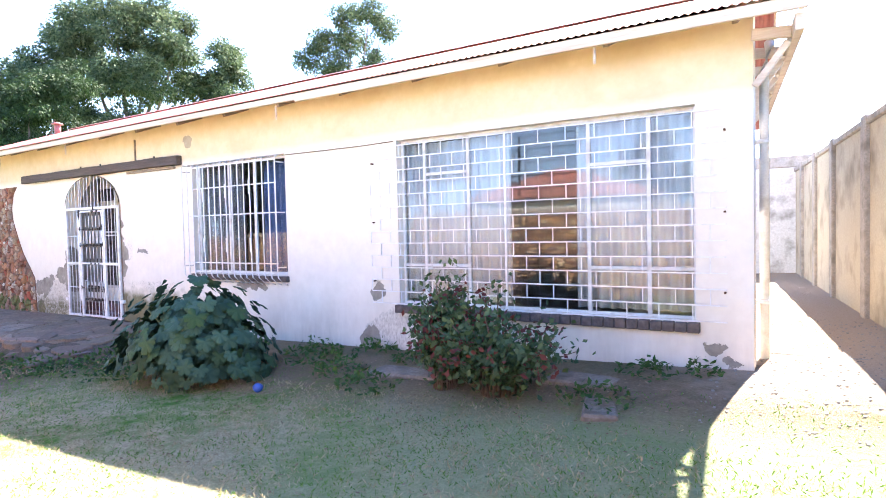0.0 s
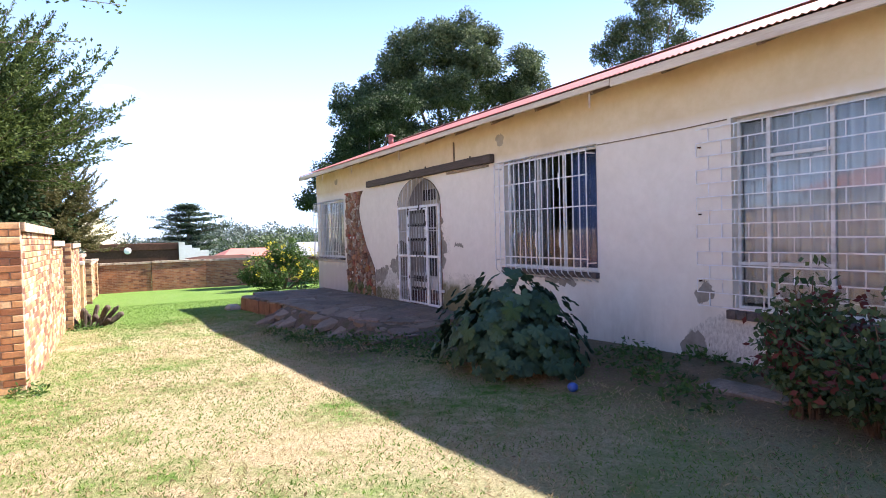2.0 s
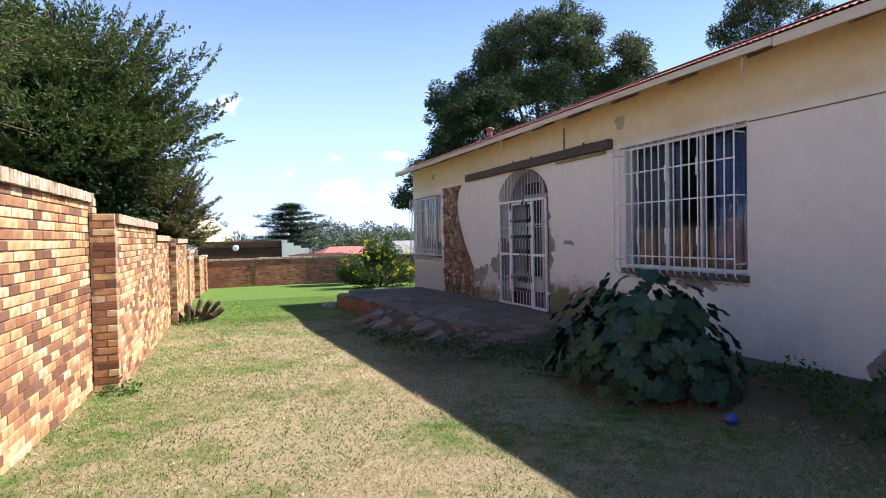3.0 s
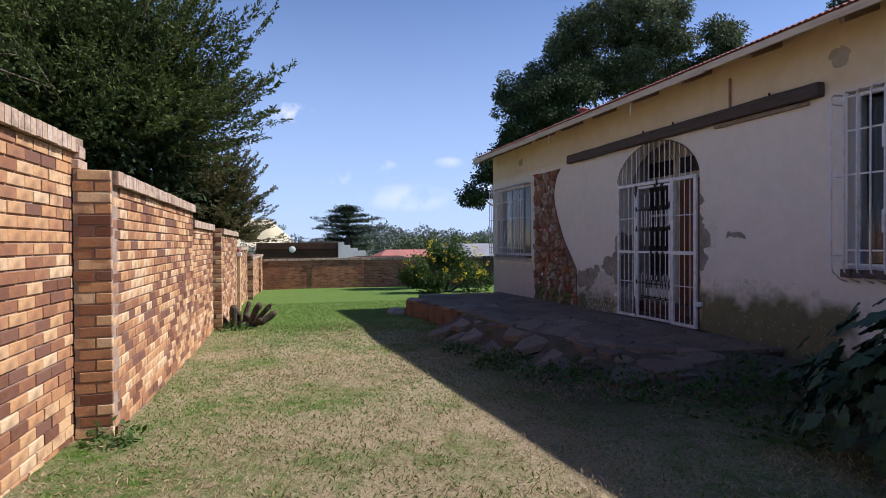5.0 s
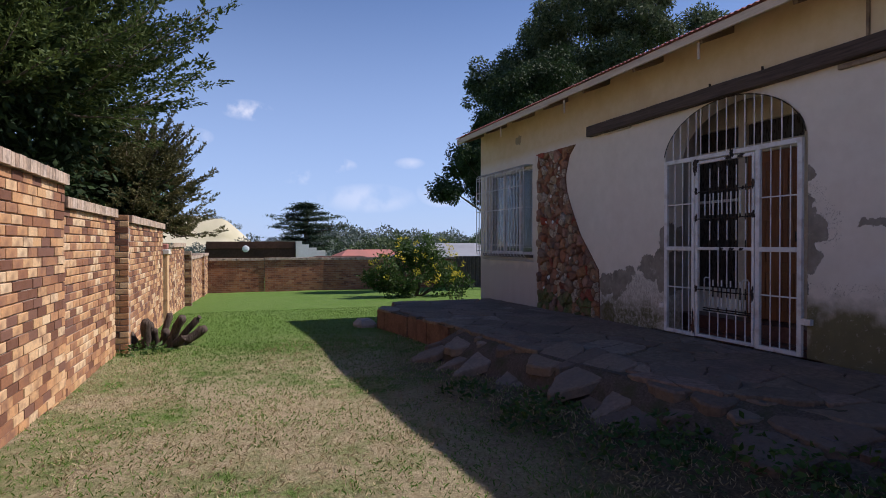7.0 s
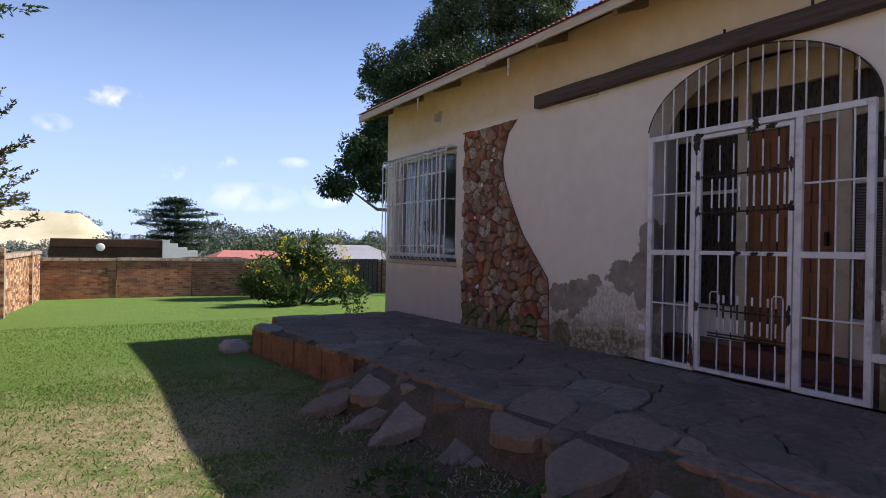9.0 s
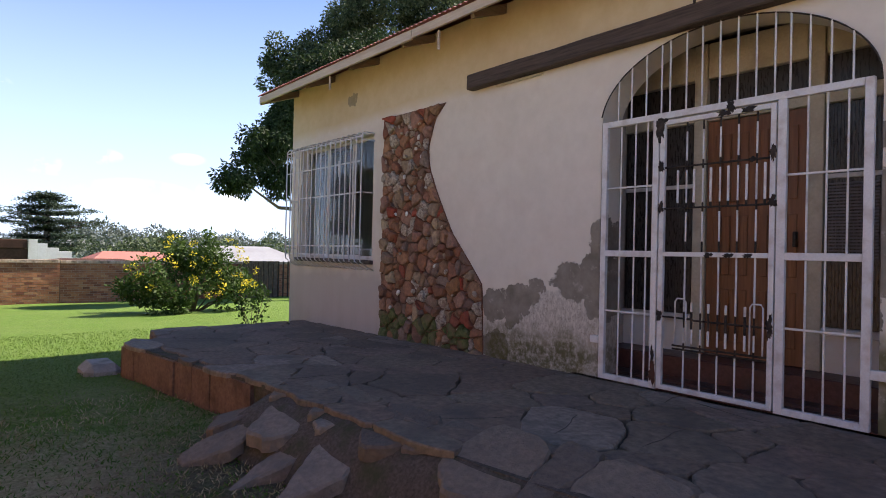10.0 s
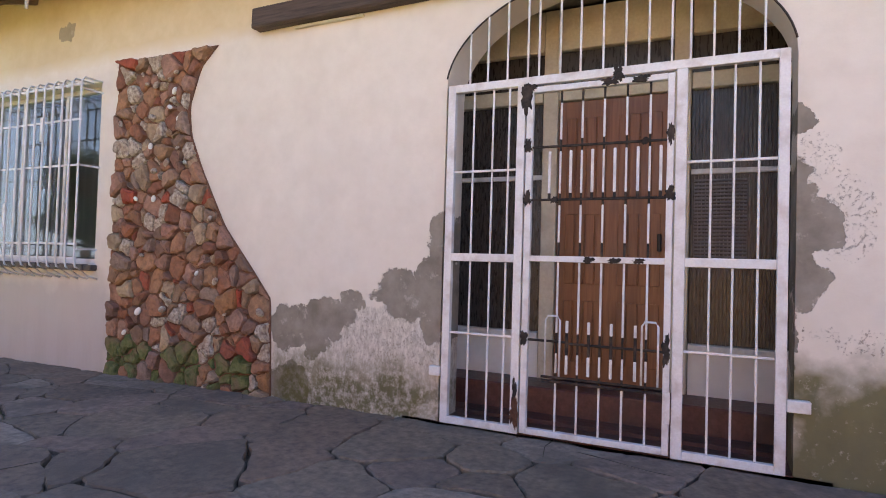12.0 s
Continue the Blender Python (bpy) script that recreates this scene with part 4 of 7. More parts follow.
def bar_cage(x0, x1, z0, z1, out, n, label, ornaments=()):
    """Bowed cage of round bars: each leaves the wall above, runs down in front and curls back below."""
    th = thing("burglar_bars", label, "window bars", "burglar bars")
    y = FY - out
    for i in range(n):
        x = x0 + (x1 - x0) * i / (n - 1)
        pts = [(x, FY - 0.01, z1 + 0.05), (x, y + 0.03, z1 + 0.05), (x, y, z1 + 0.01), (x, y, (z0 + z1) / 2), (x, y, z0 + 0.06), (x, y + 0.012, z0 - 0.005), (x + 0.025, FY - 0.085, z0 - 0.085), (x + 0.04, FY - 0.01, z0 - 0.115)]
        tube("bar", pts, 0.0095, M_STEEL, th, 6)
    for z in (z0 + 0.07, z0 + (z1 - z0) * 0.12, z0 + (z1 - z0) * 0.55, z0 + (z1 - z0) * 0.80, z1 - 0.01):
        part("rail", boxed(x0 - 0.01, x1 + 0.01, y + 0.008, y + 0.014, z - 0.009, z + 0.009), M_STEEL, th)
    for x in (x0, x1):
        for z in (z0 + 0.15, z0 + (z1 - z0) * 0.55, z1 - 0.05):
            part("bracket", boxed(x - 0.006, x + 0.006, y + 0.015, FY - 0.001, z - 0.008, z + 0.008), M_STEEL, th)
    for k, zf in ornaments:
        x, z = x0 + (x1 - x0) * k / (n - 1), z0 + (z1 - z0) * zf
        o = bmesh.new()
        add_box(o, x - 0.018, x + 0.018, y - 0.02, y - 0.009, z - 0.11, z + 0.11, 0.004)
        part("ornament", o, M_STEEL, th, "cast steel twist on the bar")


bar_cage(-8.16, -5.98, 0.86, 2.60, 0.17, 17, "white steel bowed burglar bars over the barred window", ((4, 0.74), (4, 0.28), (8, 0.76), (8, 0.28), (12, 0.78), (12, 0.28)))
bar_cage(-17.82, -15.70, 0.84, 2.46, 0.20, 17, "white steel bowed burglar bars over the end window", ((4, 0.74), (8, 0.28), (12, 0.76)))


# ---- porch and front door ----
PX0, PX1, PY = -12.5, -10.1, 6.86


def build_porch():
    bm = bmesh.new()
    add_box(bm, PX0 - 0.1, PX0, FY + WT + 0.002, PY, -0.2, 3.0)
    add_box(bm, PX1, PX1 + 0.1, FY + WT + 0.002, PY, -0.2, 3.0)
    add_box(bm, PX0 - 0.1, PX1 + 0.1, FY + WT + 0.002, PY + 0.1, 2.92, 3.02)
    tagged(link_mesh("wall_porch", bm, M_PORCH), "plain plastered porch sides behind the gate", "wall", kind="structure")
    bm = bmesh.new()
    add_box(bm, PX0, -11.80, PY, PY + 0.12, -0.1, 0.42)
    add_box(bm, -10.80, PX1, PY, PY + 0.12, -0.1, 0.42)
    tagged(link_mesh("wall_sidelight", bm, M_WHITEWASH), "low white wall under the sidelights", "wall", kind="structure")
    st = link_mesh("step", boxed(PX0, PX1, 6.52, PY, -0.1, 0.14, 0.01), M_REDFLOOR)
    tagged(st, "dark red polished door step", "step", kind="structure")
    fl = link_mesh("floor_porch", boxed(PX0, PX1, FY - 0.0, 6.52, -0.12, -0.055), M_REDFLOOR)
    tagged(fl, "dark red porch floor", "floor", kind="structure")
    back = link_mesh("wall_hall", boxed(PX0, PX1, 8.2, 8.26, -0.1, 3.0), M_INNER)
    tagged(back, "dim hall wall behind the door glass", "wall", kind="structure")
    d = thing("door_1", "brown varnished panelled front door in a cream frame with reeded sidelights", "door")
    d["kind"] = "structure"
    for x in (-11.76, -10.86):
        part("door_post", boxed(x - 0.055, x + 0.055, PY - 0.03, PY + 0.07, 0.14, 2.85, 0.006), M_CREAM, d, "cream painted post")
    for xa, xb in ((PX0, -11.82), (-11.70, -10.92), (-10.80, PX1)):
        part("transom", boxed(xa, xb, PY - 0.028, PY + 0.068, 2.17, 2.28, 0.006), M_CREAM, d, "cream painted transom")
        part("fanlight", boxed(xa, xb, PY + 0.02, PY + 0.03, 2.28, 2.54), M_REEDED, d, "dark fanlight pane")
        part("header", boxed(xa, xb, PY - 0.02, PY + 0.06, 2.545, 2.85, 0.006), M_CREAM, d, "cream painted header board")
    for xa, xb in ((PX0, -11.82), (-10.80, PX1)):
        part("sidelight_sill", boxed(xa, xb, PY - 0.05, PY + 0.06, 0.42, 0.475, 0.006), M_FRAME, d, "white sill")
        part("glazing_bar", boxed(xa, xb, PY - 0.006, PY + 0.019, 1.60, 1.635, 0.003), M_FRAME, d)
        n = int((xb - xa) / 0.022)
        bm = bmesh.new()
        for i in range(n):
            a = xa + (xb - xa) * i / n
            add_box(bm, a + 0.001, a + (xb - xa) / n - 0.001, PY + 0.02, PY + 0.032, 0.475, 2.17, 0.0)
        part("reeded_pane", bm, M_REEDED, d, "dark vertically reeded glass")
    blind = thing("slat_blind", "pale slatted blind hanging in the sidelight", "blind")
    for k in range(24):
        z = 1.0 + 0.024 * k
        part("slat", boxed(-10.78, -10.46, PY + 0.004, PY + 0.017, z, z + 0.014, 0.002), M_DULL_CURTAIN, blind)
    leaf = part("door_leaf", boxed(-11.70, -10.92, PY + 0.0, PY + 0.045, 0.145, 2.165, 0.004), M_DOOR, d, "varnished brown wood")
    for xa, xb in ((-11.64, -11.35), (-11.27, -10.98)):
        for za, zb in ((0.28, 0.72), (0.84, 1.34), (1.46, 2.04)):
            bm = bmesh.new()
            n = 4
            for i in range(n):
                a = xa + (xb - xa) * i / n
                add_box(bm, a + 0.004, a + (xb - xa) / n - 0.004, PY - 0.012, PY - 0.001, za, zb, 0.004)
            part("panel", bm, M_DOOR, leaf)
    part("door_handle", boxed(-11.0, -10.975, PY - 0.06, PY - 0.013, 1.08, 1.2, 0.005), M_IRON, leaf, "dark handle")


build_porch()


def build_gate():
    """White security gate: two fixed side panels, a leaf in the middle with scorched repairs, and bars in the arch."""
    th = thing("security_gate", "white steel security gate with scorched weld marks filling the arched entrance", "gate")
    y = FY - 0.02
    def rail(name, xa, xb, za, zb, mat=M_STEEL, parent=th, d=0.02, label="", dy=0.0):
        return part(name, boxed(xa, xb, y - d + dy, y + d + dy, za, zb, 0.003), mat, parent, label)
    zb, zt = -0.05, 2.10
    rail("stile", -12.21, -12.16, zb, zt)
    rail("stile", -10.355, -10.305, zb, zt)
    rail("stile", -11.745, -11.695, zb, 2.05)
    rail("stile", -10.84, -10.785, zb, 2.05)
    rail("top_rail", -12.16, -10.355, 2.05, 2.10)
    for xa, xb in ((-12.16, -11.745), (-10.785, -10.355)):
        rail("bottom_rail", xa, xb, zb, zb + 0.045)
        rail("middle_rail", xa, xb, 0.975, 1.025)
        rail("thin_rail", xa, xb, 1.535, 1.55, d=0.006)
        rail("thin_rail", xa, xb, 0.515, 0.53, d=0.006)
    for x in (-12.035, -11.905, -11.80, -10.665, -10.555, -10.44):
        for a, b in ((zb + 0.045, 0.515), (0.53, 0.975), (1.025, 1.535), (1.55, 2.05)):
            rail("bar", x - 0.006, x + 0.006, a, b, d=0.006)
    # arch bars
    for x in (-12.07, -11.95, -11.82, -11.69, -11.62, -11.49, -11.37, -11.24, -11.115, -10.99, -10.87, -10.775, -10.66, -10.54, -10.42):
        rail("arch_bar", x - 0.006, x + 0.006, 2.10, arch_z(x) - 0.004, d=0.006)
    n = 40
    pts = []
    for i in range(n + 1):
        a = math.pi * (1 - i / n)
        x = (ARCH_X0 + ARCH_X1) / 2 + ((ARCH_X1 - ARCH_X0) / 2 - 0.008) * math.cos(a)
        pts.append((x, y, max(arch_z(x) - 0.008, 2.10)))
    tube("arch_rim", pts, 0.006, M_IRON, th, 5)
    # leaf
    leaf = part("gate_leaf", boxed(-11.685, -11.645, y - 0.018, y + 0.018, zb + 0.01, 2.035, 0.003), M_STEEL, th)
    L = dict(parent=leaf)
    rail("leaf_stile", -10.885, -10.85, zb + 0.01, 2.035, **L)
    for a, b in ((zb + 0.01, zb + 0.045), (0.985, 1.02), (2.0, 2.035)):
        rail("leaf_rail", -11.645, -10.885, a, b, **L)
    xs = (-11.475, -11.35, -11.225, -11.10, -10.975)
    for x in xs:
        for a, b, s in ((zb + 0.045, 0.28, 0), (0.28, 0.335, 1), (0.335, 0.45, 0), (0.45, 0.57, 1), (0.57, 0.985, 0),
                        (1.02, 1.10, 1), (1.10, 1.32, 0), (1.32, 1.39, 1), (1.39, 1.64, 0), (1.64, 1.71, 1), (1.71, 1.93, 0), (1.93, 2.0, 1)):
            rail("leaf_bar", x - 0.006, x + 0.006, a, b, M_SCORCH if s else M_STEEL, d=0.006, **L)
    # added scorched cross bars with short pickets between
    for z in (1.668, 1.352):
        rail("cross_bar", -11.645, -10.885, z - 0.007, z + 0.007, M_SCORCH, d=0.006, label="scorched black cross bar", dy=-0.013, **L)
    for x in (-11.535, -11.41, -11.285, -11.16, -11.035, -10.915):
        rail("picket", x - 0.008, x + 0.008, 1.39, 1.64, d=0.006, dy=-0.015, **L)
        rail("picket", x - 0.008, x + 0.008, 1.345, 1.39, M_SCORCH, d=0.006, dy=-0.015, **L)
    for z in (0.285, 0.31):
        rail("cross_bar", -11.56, -10.885, z - 0.007, z + 0.007, M_SCORCH, d=0.006, label="scorched black cross bar", dy=-0.013, **L)
    rail("cross_bar", -11.645, -11.40, 0.513, 0.527, M_SCORCH, d=0.006, label="scorched black cross bar", dy=-0.013, **L)
    rail("cross_bar", -11.40, -10.885, 0.505, 0.519, M_SCORCH, d=0.006, label="scorched black cross bar", dy=-0.013, **L)
    for x in (-11.41, -11.285, -11.16, -11.03):
        rail("picket", x - 0.008, x + 0.008, 0.335, 0.445, d=0.006, dy=-0.015, **L)
        rail("picket", x - 0.008, x + 0.008, 0.445, 0.575, M_SCORCH, d=0.006, dy=-0.015, **L)
        rail("picket", x - 0.008, x + 0.008, 0.575, 0.645, d=0.006, dy=-0.015, **L)
    for xa in (-11.535, -10.995):
        pts = [(xa, y - 0.02, 0.32), (xa, y - 0.02, 0.645), (xa + 0.015, y - 0.02, 0.668), (xa + 0.07, y - 0.02, 0.668), (xa + 0.085, y - 0.02, 0.645), (xa + 0.085, y - 0.02, 0.32)]
        tube("hairpin", pts, 0.0065, M_STEEL, leaf, 6)
    # burnt patches round the welds
    rng = random.Random(4)
    for x, z, w, h, rusty in ((-11.69, 1.98, 0.038, 0.085, 0), (-11.67, 2.03, 0.05, 0.03, 0), (-11.15, 2.065, 0.03, 0.055, 0), (-11.19, 2.02, 0.06, 0.022, 0), (-11.03, 2.02, 0.06, 0.02, 0), (-11.67, 1.68, 0.026, 0.05, 0), (-10.865, 1.70, 0.02, 0.06, 0),
                              (-11.67, 1.36, 0.026, 0.045, 0), (-10.865, 1.37, 0.028, 0.045, 0), (-11.67, 0.53, 0.024, 0.05, 0), (-10.87, 0.52, 0.024, 0.075, 0), (-11.715, 0.09, 0.028, 0.11, 1), (-11.72, 0.21, 0.014, 0.07, 0),
                              (-11.29, 1.0, 0.035, 0.02, 0), (-11.15, 1.0, 0.04, 0.018, 0), (-11.02, 1.0, 0.035, 0.018, 0), (-11.5, 1.35, 0.022, 0.025, 0), (-11.0, 1.665, 0.025, 0.018, 0)):
        bm = bmesh.new()
        n = 48
        seed = rng.uniform(0, 50)
        c0, c1, c2 = bm.verts.new((x, y - 0.0245, z)), [], []
        for k in range(n):
            a = 2 * math.pi * k / n
            u, v = math.cos(a), math.sin(a)
            q = 0.95 + 0.55 * noise.noise(Vector((u * 1.6, v * 1.6, seed))) + 0.45 * noise.noise(Vector((u * 5, v * 5, seed)))
            c1.append(bm.verts.new((x + q * w * u * 0.75, y - 0.0235, z + q * h * v * 0.75)))
            c2.append(bm.verts.new((x + q * w * u, y - 0.0195, z + q * h * v)))
        for k in range(n):
            j = (k + 1) % n
            bm.faces.new((c0, c1[k], c1[j]))
            bm.faces.new((c1[k], c2[k], c2[j], c1[j]))
        part("scorch_mark", bm, M_RUST if rusty else M_SCORCH, th, "rusty brown burnt patch" if rusty else "black burnt weld patch")
    part("lock_plate", boxed(-10.87, -10.845, y - 0.03, y - 0.0185, 0.13, 0.3, 0.003), M_STEEL, th, "white lock plate")
    for xa, xb, z in ((-12.29, -12.21, 0.27), (-10.305, -10.2, 0.30)):
        part("fixing_lug", boxed(xa, xb, y - 0.03, y + 0.018, z - 0.03, z + 0.03, 0.004), M_STEEL, th, "white steel fixing lug")


build_gate()


# ---- irregular cells for stonework ----
def clip_cell(poly, px, py, nx, ny):
    out = []
    for i, (ax, ay) in enumerate(poly):
        bx, by = poly[(i + 1) % len(poly)]
        da, db = (ax - px) * nx + (ay - py) * ny, (bx - px) * nx + (by - py) * ny
        if da <= 0:
            out.append((ax, ay))
        if (da < 0 < db) or (db < 0 < da):
            s = da / (da - db)
            out.append((ax + (bx - ax) * s, ay + (by - ay) * s))
    return out


def cells(points, reach=1.2, sizes=None):
    """The cell of each point among its neighbours; a larger size takes more room."""
    res = []
    for i, (x, y) in enumerate(points):
        poly = [(x - reach, y - reach), (x + reach, y - reach), (x + reach, y + reach), (x - reach, y + reach)]
        near = sorted((((a - x) ** 2 + (b - y) ** 2, a, b, j) for j, (a, b) in enumerate(points) if j != i))[:22]
        for d2, a, b, j in near:
            f = 0.5 if sizes is None else min(0.8, max(0.2, 0.5 + (sizes[i] ** 2 - sizes[j] ** 2) / (2 * d2)))
            poly = clip_cell(poly, x + (a - x) * f, y + (b - y) * f, a - x, b - y)
            if len(poly) < 3:
                break
        res.append(poly)
    return res


def inside_poly(x, y, poly):
    hit = False
    for i, (ax, ay) in enumerate(poly):
        bx, by = poly[(i + 1) % len(poly)]
        if (ay > y) != (by > y) and x < ax + (y - ay) / (by - ay) * (bx - ax):
            hit = not hit
    return hit


def shrink(poly, d):
    cx, cy = sum(p[0] for p in poly) / len(poly), sum(p[1] for p in poly) / len(poly)
    out = []
    for x, y in poly:
        l = math.hypot(x - cx, y - cy) + 1e-6
        k = max(0.3, 1 - d / l)
        out.append((cx + (x - cx) * k, cy + (y - cy) * k))
    return out


def rounded_off(poly, k=0.22):
    """Cuts each corner once."""
    out = []
    for i, (ax, ay) in enumerate(poly):
        bx, by = poly[(i + 1) % len(poly)]
        out += [(ax + (bx - ax) * k, ay + (by - ay) * k), (bx + (ax - bx) * k, by + (ay - by) * k)]
    return out


def roughen(poly, rng, amt, cut=0.12):
    """Adds a wavering point on each long side."""
    out = []
    for i, (ax, ay) in enumerate(poly):
        bx, by = poly[(i + 1) % len(poly)]
        l = math.hypot(bx - ax, by - ay)
        out.append((ax, ay))
        k = int(l / cut)
        for j in range(1, k + 1):
            s = j / (k + 1)
            w = rng.uniform(-amt, amt)
            out.append((ax + (bx - ax) * s - (by - ay) / l * w, ay + (by - ay) * s + (bx - ax) / l * w))
    return out


# curved edge of the plaster, from the top down: x at height z
CURVE = [(-0.3, -13.62), (0.0, -13.62), (0.65, -13.65), (0.86, -13.83), (1.2, -14.14), (1.66, -14.41), (1.95, -14.55), (2.19, -14.58), (2.5, -14.47), (2.66, -14.29)]


def curve_x(z):
    return lerp_table(z, CURVE)


def build_stone_panel():
    rng = random.Random(11)
    th = thing("stone_facing", "rough red-brown rubble stone facing on the wall with a curved plaster edge", "stone wall")
    th["kind"] = "structure"
    # backing mortar
    bm = bmesh.new()
    n = 40
    row = []
    for i in range(n + 1):
        z = -0.3 + 2.96 * i / n
        row.append([bm.verts.new((x, y, z)) for x, y in ((-15.47, FY - 0.012), (curve_x(z), FY - 0.012), (curve_x(z), FY + 0.002), (-15.47, FY + 0.002))])
    for a, b in zip(row, row[1:]):
        for k in range(4):
            j = (k + 1) % 4
            bm.faces.new((a[k], a[j], b[j], b[k]))
    part("bedding_mortar", bm, M_BED, th)
    outline = [(-15.46, -0.12)] + [(x, z) for z, x in [(-0.12, -13.62)] + CURVE[2:]] + [(-15.47, 2.66)]
    pts = []
    tries = 0
    while len(pts) < 260 and tries < 9000:
        tries += 1
        x, z = rng.uniform(-15.44, -13.63), rng.uniform(-0.10, 2.63)
        gap = (0.235 if tries < 500 else 0.175 if tries < 1600 else 0.12 if tries < 4500 else 0.075)
        if inside_poly(x, z, outline) and x < curve_x(z) - 0.025 and all(((x - a) * rng.uniform(0.85, 1.1)) ** 2 + ((z - b) * 1.15) ** 2 > gap ** 2 for a, b in pts):
            pts.append((x, z))
    for (x, z), poly in zip(pts, cells(pts, 0.2, [rng.choice((0.02, 0.05, 0.08, 0.11)) for p in pts])):
        for zc in (z - 0.06, z, z + 0.06):
            slope = (curve_x(zc + 0.06) - curve_x(zc - 0.06)) / 0.12
            if curve_x(zc) - 0.004 + slope * (z - zc) > x:
                poly = clip_cell(poly, curve_x(zc) - 0.004, zc, 1, -slope)
        for px, pz, nx, nz in ((-15.47, 0, -1, 0), (0, -0.14, 0, -1), (0, 2.655, 0, 1)):
            poly = clip_cell(poly, px, pz, nx, nz)
        if len(poly) < 3:
            continue
        clipped = [(min(a, curve_x(b) - 0.003), b) for a, b in poly]
        q = roughen(roughen(rounded_off(shrink(clipped, rng.uniform(0.0, 0.005)), rng.uniform(0.06, 0.2)), rng, 0.016, 0.09), rng, 0.006, 0.04)
        if len(q) < 3:
            continue
        out = rng.choice((0.018, 0.028, 0.036, 0.045, 0.06)) * rng.uniform(0.85, 1.15)
        cx, cz = sum(p[0] for p in q) / len(q), sum(p[1] for p in q) / len(q)
        m1, m2 = shrink(q, rng.uniform(0.006, 0.012)), shrink(q, rng.uniform(0.02, 0.038))
        tilt_x, tilt_z = rng.uniform(-0.12, 0.12), rng.uniform(-0.12, 0.12)
        bm = bmesh.new()
        rings = []
        for ring, d in ((q, -0.004), (m1, out * 0.75), (m2, out)):
            rings.append([bm.verts.new((a, FY - 0.008 - d - (tilt_x * (a - cx) + tilt_z * (b - cz)) * (d > 0) - (0.006 * rng.random() if d > 0 else 0), b)) for a, b in ring])
        for r0, r1 in zip(rings, rings[1:]):
            for k in range(len(r0)):
                j = (k + 1) % len(r0)
                bm.faces.new((r0[k], r0[j], r1[j], r1[k]))
        bm.faces.new(rings[-1])
        mossy = z < 0.22 and rng.random() < 0.6
        pale = not mossy and rng.random() < 0.17
        part("stone", bm, M_MOSS if mossy else M_LICHEN if pale else M_STONE, th, "green mossy stone" if mossy else "pale speckled stone" if pale else "")
    # small pebbles pressed into the joints
    for k in range(26):
        z = rng.uniform(0.1, 2.5)
        x = rng.uniform(-15.4, curve_x(z) - 0.06)
        bm = bmesh.new()
        bmesh.ops.create_icosphere(bm, subdivisions=2, radius=rng.uniform(0.014, 0.028))
        bmesh.ops.transform(bm, matrix=Matrix.Translation((x, FY - 0.05, z)) @ Matrix.Rotation(rng.uniform(0, 3), 4, "Y") @ Matrix.Diagonal((1.5, 0.8, 1.0, 1)), verts=bm.verts)
        part("pebble", bm, M_WHITEWASH if k % 3 == 0 else M_LICHEN, th, "small pale pebble")


# ---- platform ----
PLAT = [(-17.50, 5.98), (-17.55, 4.05), (-17.45, 3.88), (-16.88, 3.80), (-16.76, 3.50), (-16.5, 3.36), (-15.2, 3.53), (-13.85, 3.72), (-12.6, 3.78), (-11.3, 3.86), (-10.4, 4.0), (-9.6, 4.28), (-9.1, 4.8), (-8.9, 5.98)]
PLAT_Z = -0.065


def plat_top(x):
    return PLAT_Z - 0.045 * min(max((-13.0 - x) / 4.4, 0), 1)


